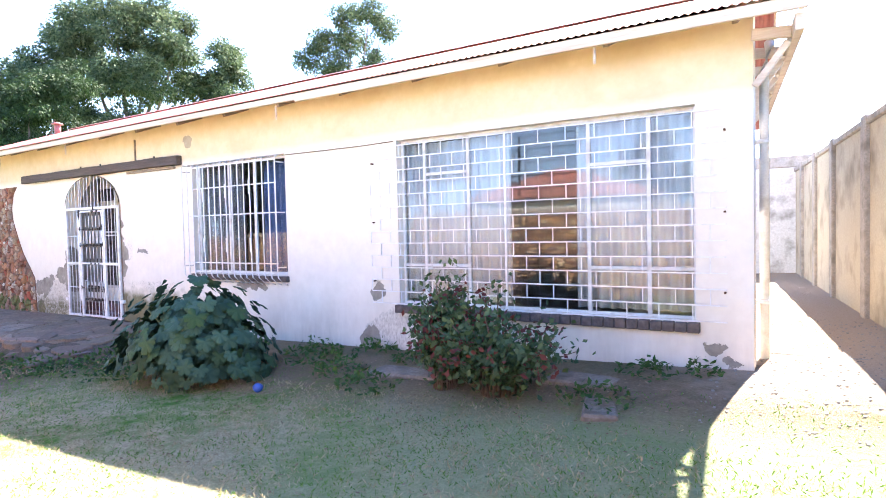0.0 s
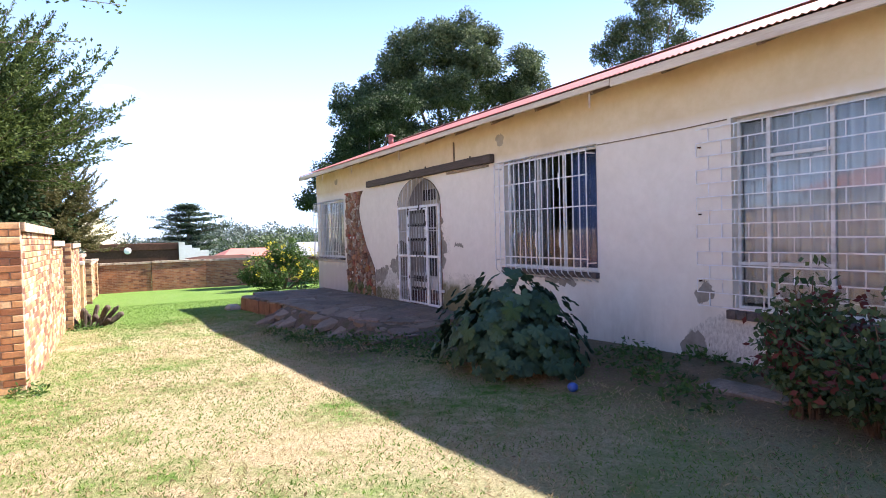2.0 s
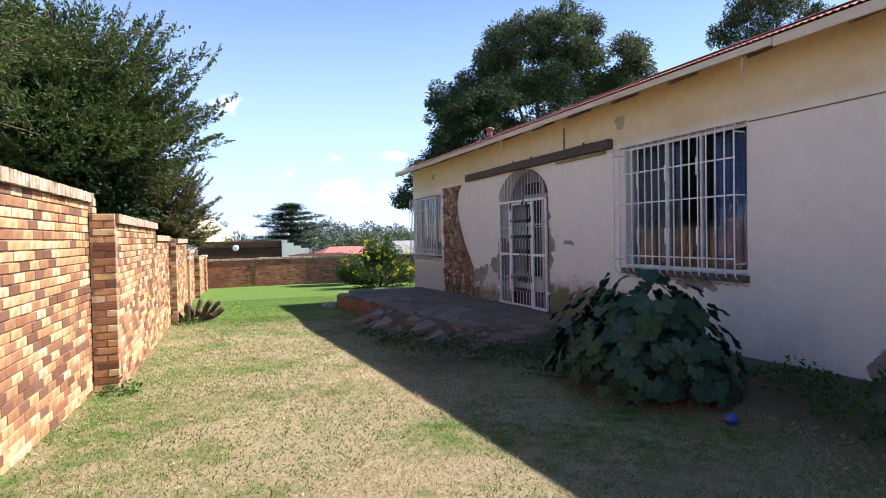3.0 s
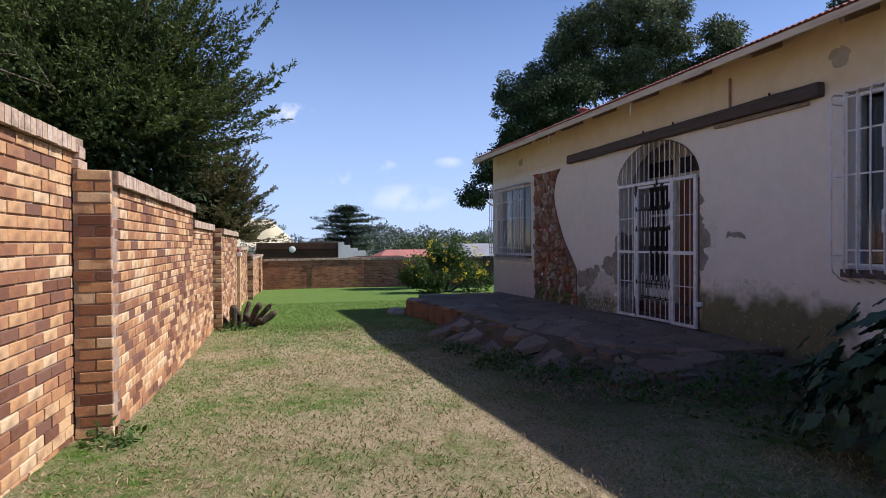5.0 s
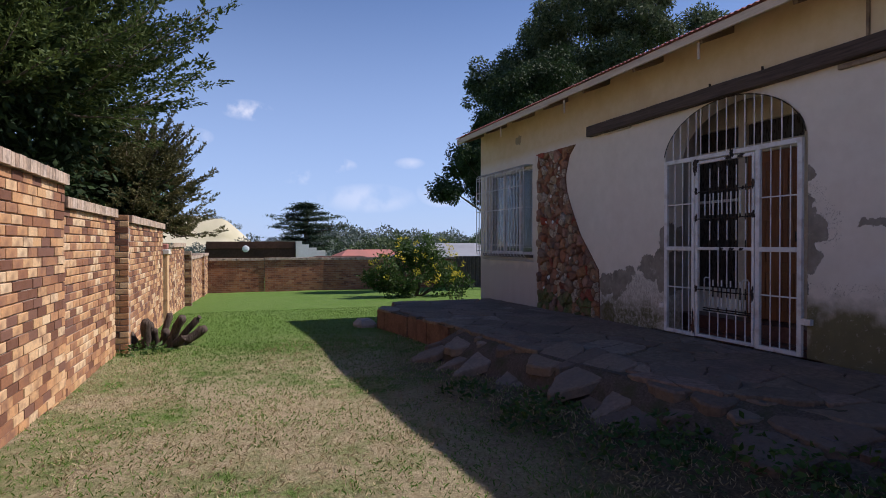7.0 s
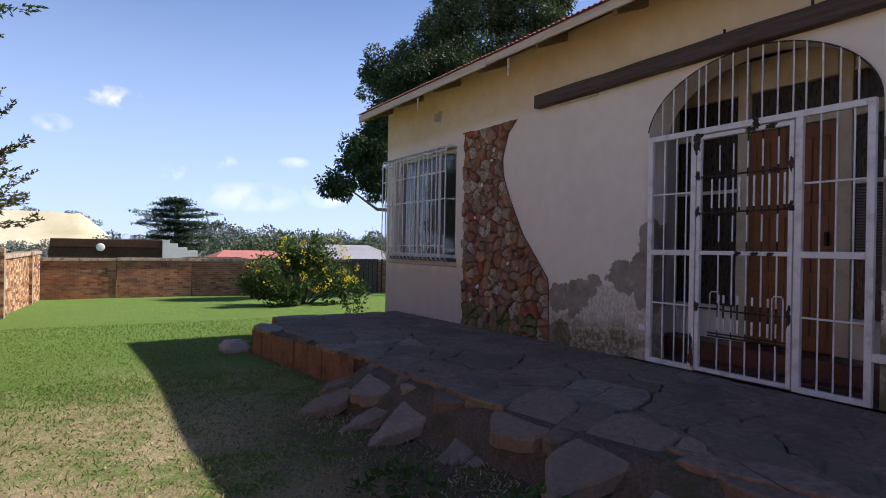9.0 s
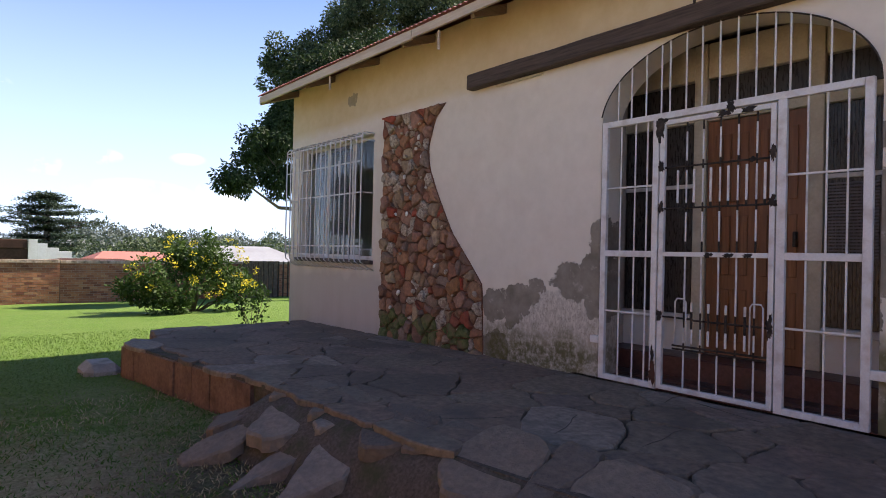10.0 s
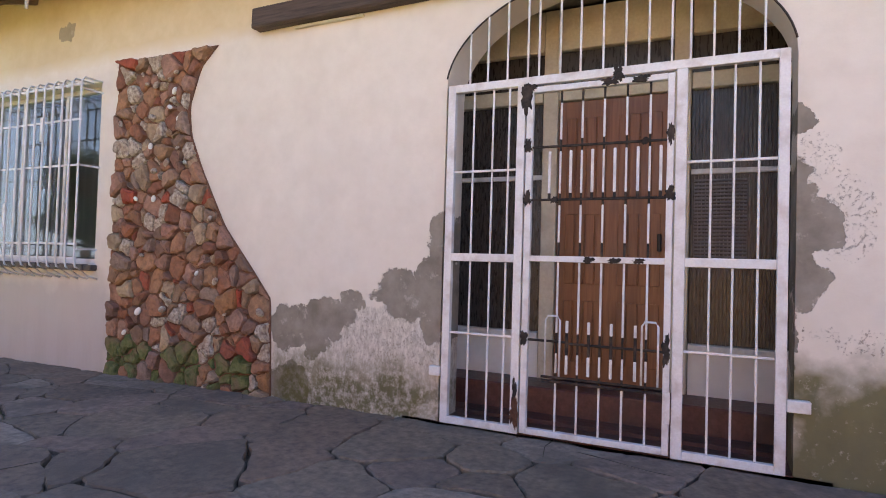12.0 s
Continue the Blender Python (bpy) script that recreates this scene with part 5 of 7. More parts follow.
def build_platform():
    rng = random.Random(23)
    th = thing("platform", "raised crazy-paved platform of cracked purple-grey flagstones in front of the entrance", "terrace")
    th["kind"] = "structure"
    bm = bmesh.new()
    poly = [(x, y) for x, y in PLAT] + [(-8.9, FY + 0.0), (-17.50, FY + 0.0)]
    lo = [bm.verts.new((x, y, -0.9)) for x, y in poly]
    hi = [bm.verts.new((x, y, plat_top(x) - 0.022)) for x, y in poly]
    bm.faces.new(hi[::-1])
    for i in range(len(poly)):
        j = (i + 1) % len(poly)
        bm.faces.new((lo[i], lo[j], hi[j], hi[i]))
    bmesh.ops.recalc_face_normals(bm, faces=bm.faces)
    part("earth_fill", bm, M_JOINT, th)
    # stone skirt along the open front
    for (ax, ay), (bx, by) in zip(PLAT[1:7], PLAT[2:8]):
        l = math.hypot(bx - ax, by - ay)
        k = max(1, round(l / 0.34))
        for i in range(k):
            s0, s1 = i / k, (i + 1) / k
            p, q = Vector((ax + (bx - ax) * s0, ay + (by - ay) * s0, 0)), Vector((ax + (bx - ax) * s1, ay + (by - ay) * s1, 0))
            d = (q - p).normalized()
            nrm = Vector((-d.y, d.x, 0))
            if nrm.y > 0 and abs(d.x) > 0.5:
                nrm = -nrm
            if abs(d.x) <= 0.5 and nrm.x > 0:
                nrm = -nrm
            p, q = p + d * 0.008, q - d * 0.008
            top = plat_top(p.x) - 0.03
            c = bmesh.new()
            o = rng.uniform(0.02, 0.045)
            v = [c.verts.new(w) for w in (p + nrm * 0.002, q + nrm * 0.002, q + nrm * o, p + nrm * o)]
            base = [w.co.copy() for w in v]
            for w in v:
                w.co.z = -0.85
            u = [c.verts.new((w.x, w.y, top - rng.uniform(0, 0.015))) for w in base]
            for f in ((0, 1, 5, 4), (1, 2, 6, 5), (2, 3, 7, 6), (3, 0, 4, 7)):
                c.faces.new([(v + u)[t] for t in f])
            c.faces.new(u)
            bmesh.ops.recalc_face_normals(c, faces=c.faces)
            part("edge_stone", c, M_RISER, th, "rust-brown edge stone")
    # paving
    pts, tries = [], 0
    box = (-17.5, -8.85, 3.15, 6.06)
    while len(pts) < 170 and tries < 12000:
        tries += 1
        x, y = rng.uniform(box[0], box[1]), rng.uniform(box[2], box[3])
        gap = rng.uniform(0.34, 0.86)
        if inside_poly(x, y, poly) and all((x - a) ** 2 + (y - b) ** 2 > gap ** 2 for a, b in pts):
            pts.append((x, y))
    for (x, y), c in zip(pts, cells(pts, 0.75, [rng.uniform(0.0, 0.42) for p in pts])):
        c = [(a, min(b, FY - 0.004)) for a, b in c]
        edge_cell = not all(inside_poly(a, min(b, FY - 0.02), poly) for a, b in c)
        if edge_cell:
            for (ax, ay), (bx, by) in zip(PLAT, PLAT[1:]):
                l = math.hypot(bx - ax, by - ay)
                nx, ny = (by - ay) / l, -(bx - ax) / l
                c = clip_cell(c, ax + nx * -0.03 * (1 if (x - ax) * nx + (y - ay) * ny > 0 else -1), ay + ny * 0.03, nx, ny) if (x - ax) * nx + (y - ay) * ny < 0 else c
            c = [(a, min(b, FY - 0.004)) for a, b in c]
        if len(c) < 3:
            continue
        q = roughen(roughen(rounded_off(shrink(c, rng.uniform(0.002, 0.010)), 0.12), rng, 0.03, 0.22), rng, 0.01, 0.07)
        if len(q) < 3:
            continue
        inner = shrink(q, 0.008)
        tilt = (rng.uniform(-0.012, 0.012), rng.uniform(-0.012, 0.012))
        zt = plat_top(x) + rng.uniform(-0.005, 0.005)
        bm = bmesh.new()
        lo = [bm.verts.new((a, b, zt - 0.045)) for a, b in q]
        md = [bm.verts.new((a, b, zt - 0.010 + tilt[0] * (a - x) + tilt[1] * (b - y))) for a, b in q]
        hi = [bm.verts.new((a, b, zt + tilt[0] * (a - x) + tilt[1] * (b - y))) for a, b in inner]
        for r0, r1 in ((lo, md), (md, hi)):
            for k in range(len(r0)):
                j = (k + 1) % len(r0)
                bm.faces.new((r0[k], r0[j], r1[j], r1[k]))
        bm.faces.new(hi)
        bmesh.ops.recalc_face_normals(bm, faces=bm.faces)
        part("flagstone", bm, M_FLAG, th)
        cracked = max(math.hypot(a - x, b - y) for a, b in q) > 0.42
        if cracked and rng.random() < 0.6:
            ang = rng.uniform(0, 3.14)
            run = 0.26
            line = [(x + run * u * math.cos(ang) + 0.03 * noise.noise(Vector((x, y, u * 4))), y + run * u * math.sin(ang) + 0.03 * noise.noise(Vector((y, x, u * 4)))) for u in (-1, -0.6, -0.2, 0.2, 0.6, 1)]
            tube("crack", [(a, b, zt + 0.0005 + tilt[0] * (a - x) + tilt[1] * (b - y)) for a, b in line], [0.001, 0.0035, 0.003, 0.0035, 0.003, 0.001], M_JOINT, th, 4)["label"] = "dark dirt-filled crack"
    # sunken broken stones at the front, bedded in a bank of soil
    def front_y(x):
        return 3.27 + 0.16 * max(0, x + 13.6)
    def edge_y(x):
        return lerp_table(x, PLAT[5:13])
    def bank_z(x, y):
        f, e = front_y(x), edge_y(x)
        s = min(max((y - f) / max(e - f, 0.2), 0), 1) * min(max((-8.1 - x) / 0.9, 0), 1)
        g = ground_z(x, y)
        s = s ** 0.5 * min(max((x + 14.0) / 0.5, 0), 1)
        return g - 0.02 + (plat_top(x) - 0.006 - g) * s + (1.1 - s) * 0.02 * noise.noise(Vector((x * 3, y * 3, 7)))
    nx, ny = 48, 10
    verts, faces = [], []
    for i in range(nx + 1):
        x = -14.0 + 6.0 * i / nx
        for j in range(ny + 1):
            top_y = edge_y(x) + 0.12 + max(0, x + 9.6) * 0.9
            y = front_y(x) - 0.25 + (min(top_y, 6.0) - front_y(x) + 0.25) * j / ny
            verts.append((x, y, bank_z(x, y) - (0.06 if j == 0 or i in (0, nx) else 0.0)))
    for i in range(nx):
        for j in range(ny):
            a = i * (ny + 1) + j
            faces.append((a, a + ny + 1, a + ny + 2, a + 1))
    tagged(shaped("soil_bank", verts, faces, M_JOINT, None, True), "dark soil banked up between the sunken stones", "soil", kind="structure")
    broken = thing("broken_steps", "tumbled weathered flagstones sunk into the soil before the platform", "stones")
    rng = random.Random(5)
    pts, tries = [], 0
    while len(pts) < 95 and tries < 9000:
        tries += 1
        x = rng.uniform(-13.75, -9.0)
        y = rng.uniform(front_y(x) - 0.08, edge_y(x) + 0.02)
        if all((x - a) ** 2 + (y - b) ** 2 > rng.uniform(0.18, 0.5) ** 2 for a, b in pts):
            pts.append((x, y))
    for (x, y), c in zip(pts, cells(pts, 0.42, [rng.uniform(0.0, 0.3) for p in pts])):
        if len(c) < 3:
            continue
        q = roughen(roughen(rounded_off(shrink(c, rng.uniform(0.004, 0.016)), 0.14), rng, 0.018, 0.16), rng, 0.008, 0.06)
        # the slabs lie nearly level, in rough courses
        zt = bank_z(x, y) + rng.uniform(-0.008, 0.018)
        gx, gy = (bank_z(x + 0.15, y) - bank_z(x - 0.15, y)) / 0.3, (bank_z(x, y + 0.15) - bank_z(x, y - 0.15)) / 0.3
        tilt = (gx * 0.5 + rng.uniform(-0.06, 0.06), gy * 0.4 + rng.uniform(-0.08, 0.06))
        inner = shrink(q, 0.014)
        bm = bmesh.new()
        def level(a, b):
            return zt + tilt[0] * (a - x) + tilt[1] * (b - y)
        lo = [bm.verts.new((a, b, level(a, b) - 0.09)) for a, b in q]
        md = [bm.verts.new((a, b, level(a, b) - 0.014)) for a, b in q]
        hi = [bm.verts.new((a, b, level(a, b) + rng.uniform(-0.004, 0.004))) for a, b in inner]
        for r0, r1 in ((lo, md), (md, hi)):
            for k in range(len(r0)):
                j = (k + 1) % len(r0)
                bm.faces.new((r0[k], r0[j], r1[j], r1[k]))
        bm.faces.new(hi)
        bmesh.ops.recalc_face_normals(bm, faces=bm.faces)
        part("flagstone", bm, M_FLAG_OLD, broken)
    step = thing("old_step", "low worn dark brick step beside the platform end", "step")
    for i in range(6):
        for j in range(2):
            x0 = -9.2 + 0.125 * i
            part("brick", boxed(x0, x0 + 0.112, 4.30 + 0.235 * j, 4.52 + 0.235 * j, -0.5, -0.165 - 0.012 * ((i * 5 + j) % 3), 0.01, turn=0.03 * ((i + j) % 3 - 1)), M_SILL, step)
    rock = link_mesh("stone", boxed(-17.25, -16.7, 3.02, 3.4, -0.6, -0.36, 0.08), M_CONCRETE)
    tagged(rock, "pale loose stone lying by the platform corner", "stone")


build_stone_panel()
build_platform()


# ---- brick boundary walls ----
BL, BH, JT = 0.222, 0.073, 0.012


def brick_mesh(name, l, w, h):
    bm = boxed(-l / 2, l / 2, -w / 2, w / 2, -h / 2, h / 2, 0.004)
    me = bpy.data.meshes.new(name)
    bm.to_mesh(me)
    bm.free()
    me.materials.append(M_BRICK)
    return me


ME_BRICK = brick_mesh("brick", BL, 0.05, BH)
ME_HALF = brick_mesh("half_brick", 0.106, 0.05, BH)


def joined_boxes(name, rows, material, parent):
    """Many bevel-less bricks in one mesh: rows of centre, half sizes and turn about z."""
    sx = np.array([[-1, -1, -1], [1, -1, -1], [1, 1, -1], [-1, 1, -1], [-1, -1, 1], [1, -1, 1], [1, 1, 1], [-1, 1, 1]], float)
    fc = np.array([[0, 3, 2, 1], [4, 5, 6, 7], [0, 1, 5, 4], [1, 2, 6, 5], [2, 3, 7, 6], [3, 0, 4, 7]])
    V, F = [], []
    for i, (c, h, a) in enumerate(rows):
        v = sx * np.array(h)
        ca, sa = math.cos(a), math.sin(a)
        V.append(np.stack([v[:, 0] * ca - v[:, 1] * sa + c[0], v[:, 0] * sa + v[:, 1] * ca + c[1], v[:, 2] + c[2]], 1))
        F.append(fc + 8 * i)
    ob = shaped(name, np.concatenate(V).tolist(), np.concatenate(F).tolist(), material, parent)
    return ob


def brick_panel(index, a, b, top, singles, coping=True, near_end=0, thick=0.22, base=None, label="sunlit brown and tan face brick boundary wall with brick-on-edge coping", facing=None):
    """A wall panel from a to b whose front (to the lawn, left of the way from b to a) is faced with bricks. near_end: the plan x round which single bricks are parts."""
    th = thing("wall_boundary_%d" % index, label, "wall")
    th["kind"] = "structure"
    A, B = Vector((*a, 0)), Vector((*b, 0))
    d = (B - A).normalized()
    front = Vector((d.y, -d.x, 0))
    if front.y < 0 and abs(d.x) > 0.5:
        front = -front
    if abs(d.x) <= 0.5 and front.x < 0:
        front = -front
    L = (B - A).length
    ang = math.atan2(d.y, d.x)
    zb = min(ground_z(*a), ground_z(*b)) - 0.15 if base is None else base
    body_top = top - (0.11 if coping else 0.0)
    bm = bmesh.new()
    c = (A + B) / 2 - front * (thick / 2 + 0.012)
    add_box(bm, -L / 2, L / 2, -thick / 2, thick / 2, zb, body_top - 0.002, m=Matrix.Translation((c.x, c.y, 0)) @ Matrix.Rotation(ang, 4, "Z"))
    part("mortar_core", bm, M_MORTAR, th, "pale mortar joints")
    rows = int((body_top - zb) / (BH + JT))
    todo = []
    rng = random.Random(100 + index)
    for r in range(rows):
        z = body_top - (r + 0.5) * (BH + JT)
        s = -((BL + JT) / 2 if r % 2 else 0.0)
        while s < L - 0.01:
            s0, s1 = max(s, 0.0), min(s + BL, L)
            if s1 - s0 > 0.04:
                p = A + d * ((s0 + s1) / 2) - front * (0.025 - rng.uniform(-0.003, 0.004))
                todo.append((abs(p.x - near_end) + abs(z - 0.8), p, z, s1 - s0))
            s += BL + JT
    todo.sort(key=lambda q: q[0])
    rest = []
    for k, (_, p, z, l) in enumerate(todo):
        if k < singles and (abs(l - BL) < 1e-3 or abs(l - 0.106) < 0.012):
            o = new("brick", ME_BRICK if abs(l - BL) < 1e-3 else ME_HALF)
            o.parent = th
            o.matrix_basis = Matrix.Translation((p.x, p.y, z)) @ Matrix.Rotation(ang + rng.uniform(-0.006, 0.006), 4, "Z")
        else:
            rest.append(((p.x, p.y, z), (l / 2, 0.025, BH / 2), ang))
    if rest:
        o = joined_boxes("brickwork", rest, facing or M_BRICK_FAR, th)
        o["kind"] = "stuff"
    if coping:
        rows = []
        s = 0.0
        while s < L - 0.04:
            w = min(0.076, L - s)
            p = A + d * (s + w / 2) - front * (thick / 2 - 0.01)
            rows.append(((p.x, p.y, top - 0.055 + rng.uniform(-0.003, 0.003)), (w / 2, thick / 2 + 0.035, 0.053), ang))
            s += 0.083
        joined_boxes("coping", rows, M_COPING, th)["label"] = "tan brick-on-edge coping"
        cm = bmesh.new()
        c = (A + B) / 2 - front * (thick / 2 - 0.01)
        add_box(cm, -L / 2, L / 2, -thick / 2 - 0.02, thick / 2 + 0.02, top - 0.106, top - 0.012, m=Matrix.Translation((c.x, c.y, 0)) @ Matrix.Rotation(ang, 4, "Z"))
        part("coping_bed", cm, M_MORTAR, th)
    return th


brick_panel(1, (4.0, -1.67), (-8.66, -1.035), 1.97, 300, near_end=-7.0)
brick_panel(2, (-8.584, -0.776), (-12.78, -0.70), 1.735, 300, near_end=-10.0)
brick_panel(3, (-8.53, -0.775), (-8.53, -1.03), 1.735, 80, coping=False, near_end=-8.5, thick=0.2)
brick_panel(4, (-12.79, -0.715), (-15.12, -0.64), 1.52, 140, near_end=-13.5)
brick_panel(5, (-15.265, -0.50), (-15.265, -0.92), 1.46, 60, coping=False, near_end=-15, thick=0.2)
brick_panel(6, (-15.31, -0.50), (-19.3, -0.44), 1.46, 200, near_end=-16)
brick_panel(7, (-19.7, -0.55), (-25.0, -0.40), 1.08, 0)
brick_panel(8, (-25.2, -0.75), (-25.2, -0.22), 0.84, 0, thick=0.35)
brick_panel(9, (-25.3, -0.35), (-33.9, -0.02), 0.66, 0)
brick_panel(10, (-30.9, -0.6), (-30.9, -0.05), 0.68, 0, thick=0.35)
brick_panel(11, (-34.0, -0.1), (-34.0, 2.38), 0.40, 0, near_end=-34, label="red-brown brick boundary wall at the end of the lawn", facing=M_REDBRICK)
brick_panel(12, (-33.96, 2.40), (-33.96, 5.05), 0.42, 0, near_end=-34, label="red-brown brick boundary wall at the end of the lawn", facing=M_REDBRICK)
brick_panel(13, (-34.0, 5.07), (-34.0, 16.0), 0.40, 0, near_end=-34, label="red-brown brick boundary wall at the end of the lawn", facing=M_REDBRICK)

# stub of bricks on the first pier, white ledge on the second
st = bmesh.new()
add_box(st, -8.76, -8.545, -1.10, -0.99, 1.738, 1.812, 0.006)
add_box(st, -8.70, -8.56, -1.09, -0.985, 1.822, 1.915, 0.006)
tagged(link_mesh("brick_stub", st, M_COPING), "broken brick stub remaining on top of the wall pier", "brick")
pier = thing("meter_pier", "brick pier with white meter box under a red cover", "pier")
part("pier_body", boxed(-19.66, -19.36, -0.85, -0.36, -1.0, 0.84, 0.01), M_BRICK, pier)
part("meter_box", boxed(-19.70, -19.32, -0.86, -0.33, 0.84, 0.94, 0.01), M_WHITEWASH, pier, "white slab")
part("cover", boxed(-19.64, -19.36, -0.84, -0.36, 0.945, 1.06, 0.02), M_REDROOF, pier, "red cover")


# ---- right boundary and side path ----
def side_yard():
    a, b = Vector((2.32, 0.5, 0)), Vector((0.33, 18.1, 0))
    d = (b - a).normalized()
    n = Vector((d.y, -d.x, 0))
    L, ang, c = (b - a).length, math.atan2(d.y, d.x), (a + b) / 2 + n * 0.1
    th = thing("wall_side", "tall yellowed plaster boundary wall with piers along the side path", "wall")
    th["kind"] = "structure"
    m = Matrix.Translation((c.x, c.y, 0)) @ Matrix.Rotation(ang, 4, "Z")
    part("panel", boxed(-L / 2, L / 2, -0.08, 0.08, -0.4, 2.82, 0.01, m=m), M_ROUGHCAST, th)
    part("coping", boxed(-L / 2, L / 2, -0.12, 0.12, 2.82, 2.92, 0.015, m=m), M_CONCRETE, th, "dark grey weathered coping")
    for s in (2.1, 4.4, 6.9, 9.45, 12.0, 14.1, 16.2):
        p = a + d * s
        mm = Matrix.Translation((p.x, p.y, 0)) @ Matrix.Rotation(ang, 4, "Z")
        part("pier", boxed(-0.13, 0.13, -0.16, 0.045, -0.4, 2.95, 0.015, m=mm), M_CONCRETE, th, "grey pier")
    e = thing("wall_end", "peeling white wall with a dark band closing the side path", "wall")
    e["kind"] = "structure"
    part("panel", boxed(-4.0, 1.2, 18.1, 18.3, -0.4, 2.95, 0.01), M_PEEL, e)
    part("band", boxed(-4.0, 1.2, 18.06, 18.34, 2.955, 3.25, 0.01), M_CONCRETE, e, "dark weathered band")
    k = link_mesh("kerb", boxed(0.2, 2.0, 6.86, 6.95, -0.1, 0.155, 0.02), M_CONCRETE)
    tagged(k, "low concrete edging across the side path", "kerb")
    p = thing("downpipe", "pale painted downpipe on the house corner", "pipe")
    tube("pipe", [(X1 + 0.06, 6.62, 0.1), (X1 + 0.06, 6.62, 3.0), (X1 + 0.12, 6.3, 3.2)], 0.045, M_FRAME, p, 10)
    for z in (0.7, 2.3):
        part("clip", boxed(X1 - 0.05, X1 + 0.11, 6.565, 6.675, z, z + 0.04, 0.004), M_FRAME, p)


side_yard()


def verge_frame():
    """Flat timber framing that carries the roof overhang at the house end."""
    th = thing("verge_frame", "weathered timber framing under the roof overhang at the house end", "roof frame")
    a, b = Vector((0.50, 5.62, 3.16)), Vector((0.02, 10.4, 3.16))
    def stick(name, p, q, w=0.035, h=0.07):
        d = q - p
        m = Matrix.Translation((p + q) / 2) @ Vector((1, 0, 0)).rotation_difference(d.normalized()).to_matrix().to_4x4()
        part(name, boxed(-d.length / 2, d.length / 2, -w, w, -h, h, 0.006, m=m), M_FASCIA, th)
    stick("edge_beam", a, b)
    for s in (0.06, 0.2, 0.36, 0.55, 0.75):
        p = a.lerp(b, s)
        stick("outrigger", Vector((skew_x(p.y) - 0.02, p.y, p.z + 0.03)), p + Vector((-0.03, 0, 0.005)), 0.025, 0.05)
        stick("strut", Vector((skew_x(p.y) + 0.0, p.y + 0.05, p.z - 0.42)), p + Vector((-0.06, 0.05, -0.06)), 0.02, 0.03)


verge_frame()
for x0, x1, y0, y1, t in ((-3.6, -2.75, 4.98, 5.35, 0.05), (-1.62, -0.95, 5.15, 5.55, -0.04), (-1.08, -0.8, 4.45, 5.1, 0.3)):
    z = ground_z((x0 + x1) / 2, (y0 + y1) / 2)
    bm = boxed(x0, x1, y0, y1, z - 0.1, z + 0.02, 0.02, turn=t)
    for v in bm.verts:
        v.co += Vector((noise.noise(v.co * 3), noise.noise(v.co * 3 + Vector((9, 0, 0))), 0)) * 0.03
    tagged(link_mesh("paving_slab", bm, M_SLAB), "old concrete slab half buried in the flower bed", "slab", "bed slabs")


# ---- plants ----
def lobed_leaf():
    """A broad palmate leaf with toothed lobes, its stalk at the origin."""
    verts, faces = [(0, 0.12, 0.015)], []
    n = 44
    for k in range(n):
        a = -math.pi * 0.86 + 2 * math.pi * 0.86 * k / (n - 1)
        lobe = 0.66 + 0.30 * abs(math.cos(a * 2.9)) ** 0.7 + 0.05 * math.cos(a * 17)
        r = lobe * (0.95 - 0.25 * abs(a) / math.pi)
        verts.append((r * math.sin(a) * 0.62, 0.12 + r * math.cos(a) * 0.62, -0.16 * r * r + 0.05 * math.cos(a * 5.8)))
    for k in range(n - 1):
        faces.append((0, k + 2, k + 1))
    me = bpy.data.meshes.new("leaf")
    me.from_pydata(verts, [], faces)
    me.materials.append(M_BIGLEAF)
    me.polygons.foreach_set("use_smooth", [True] * len(me.polygons))
    return me


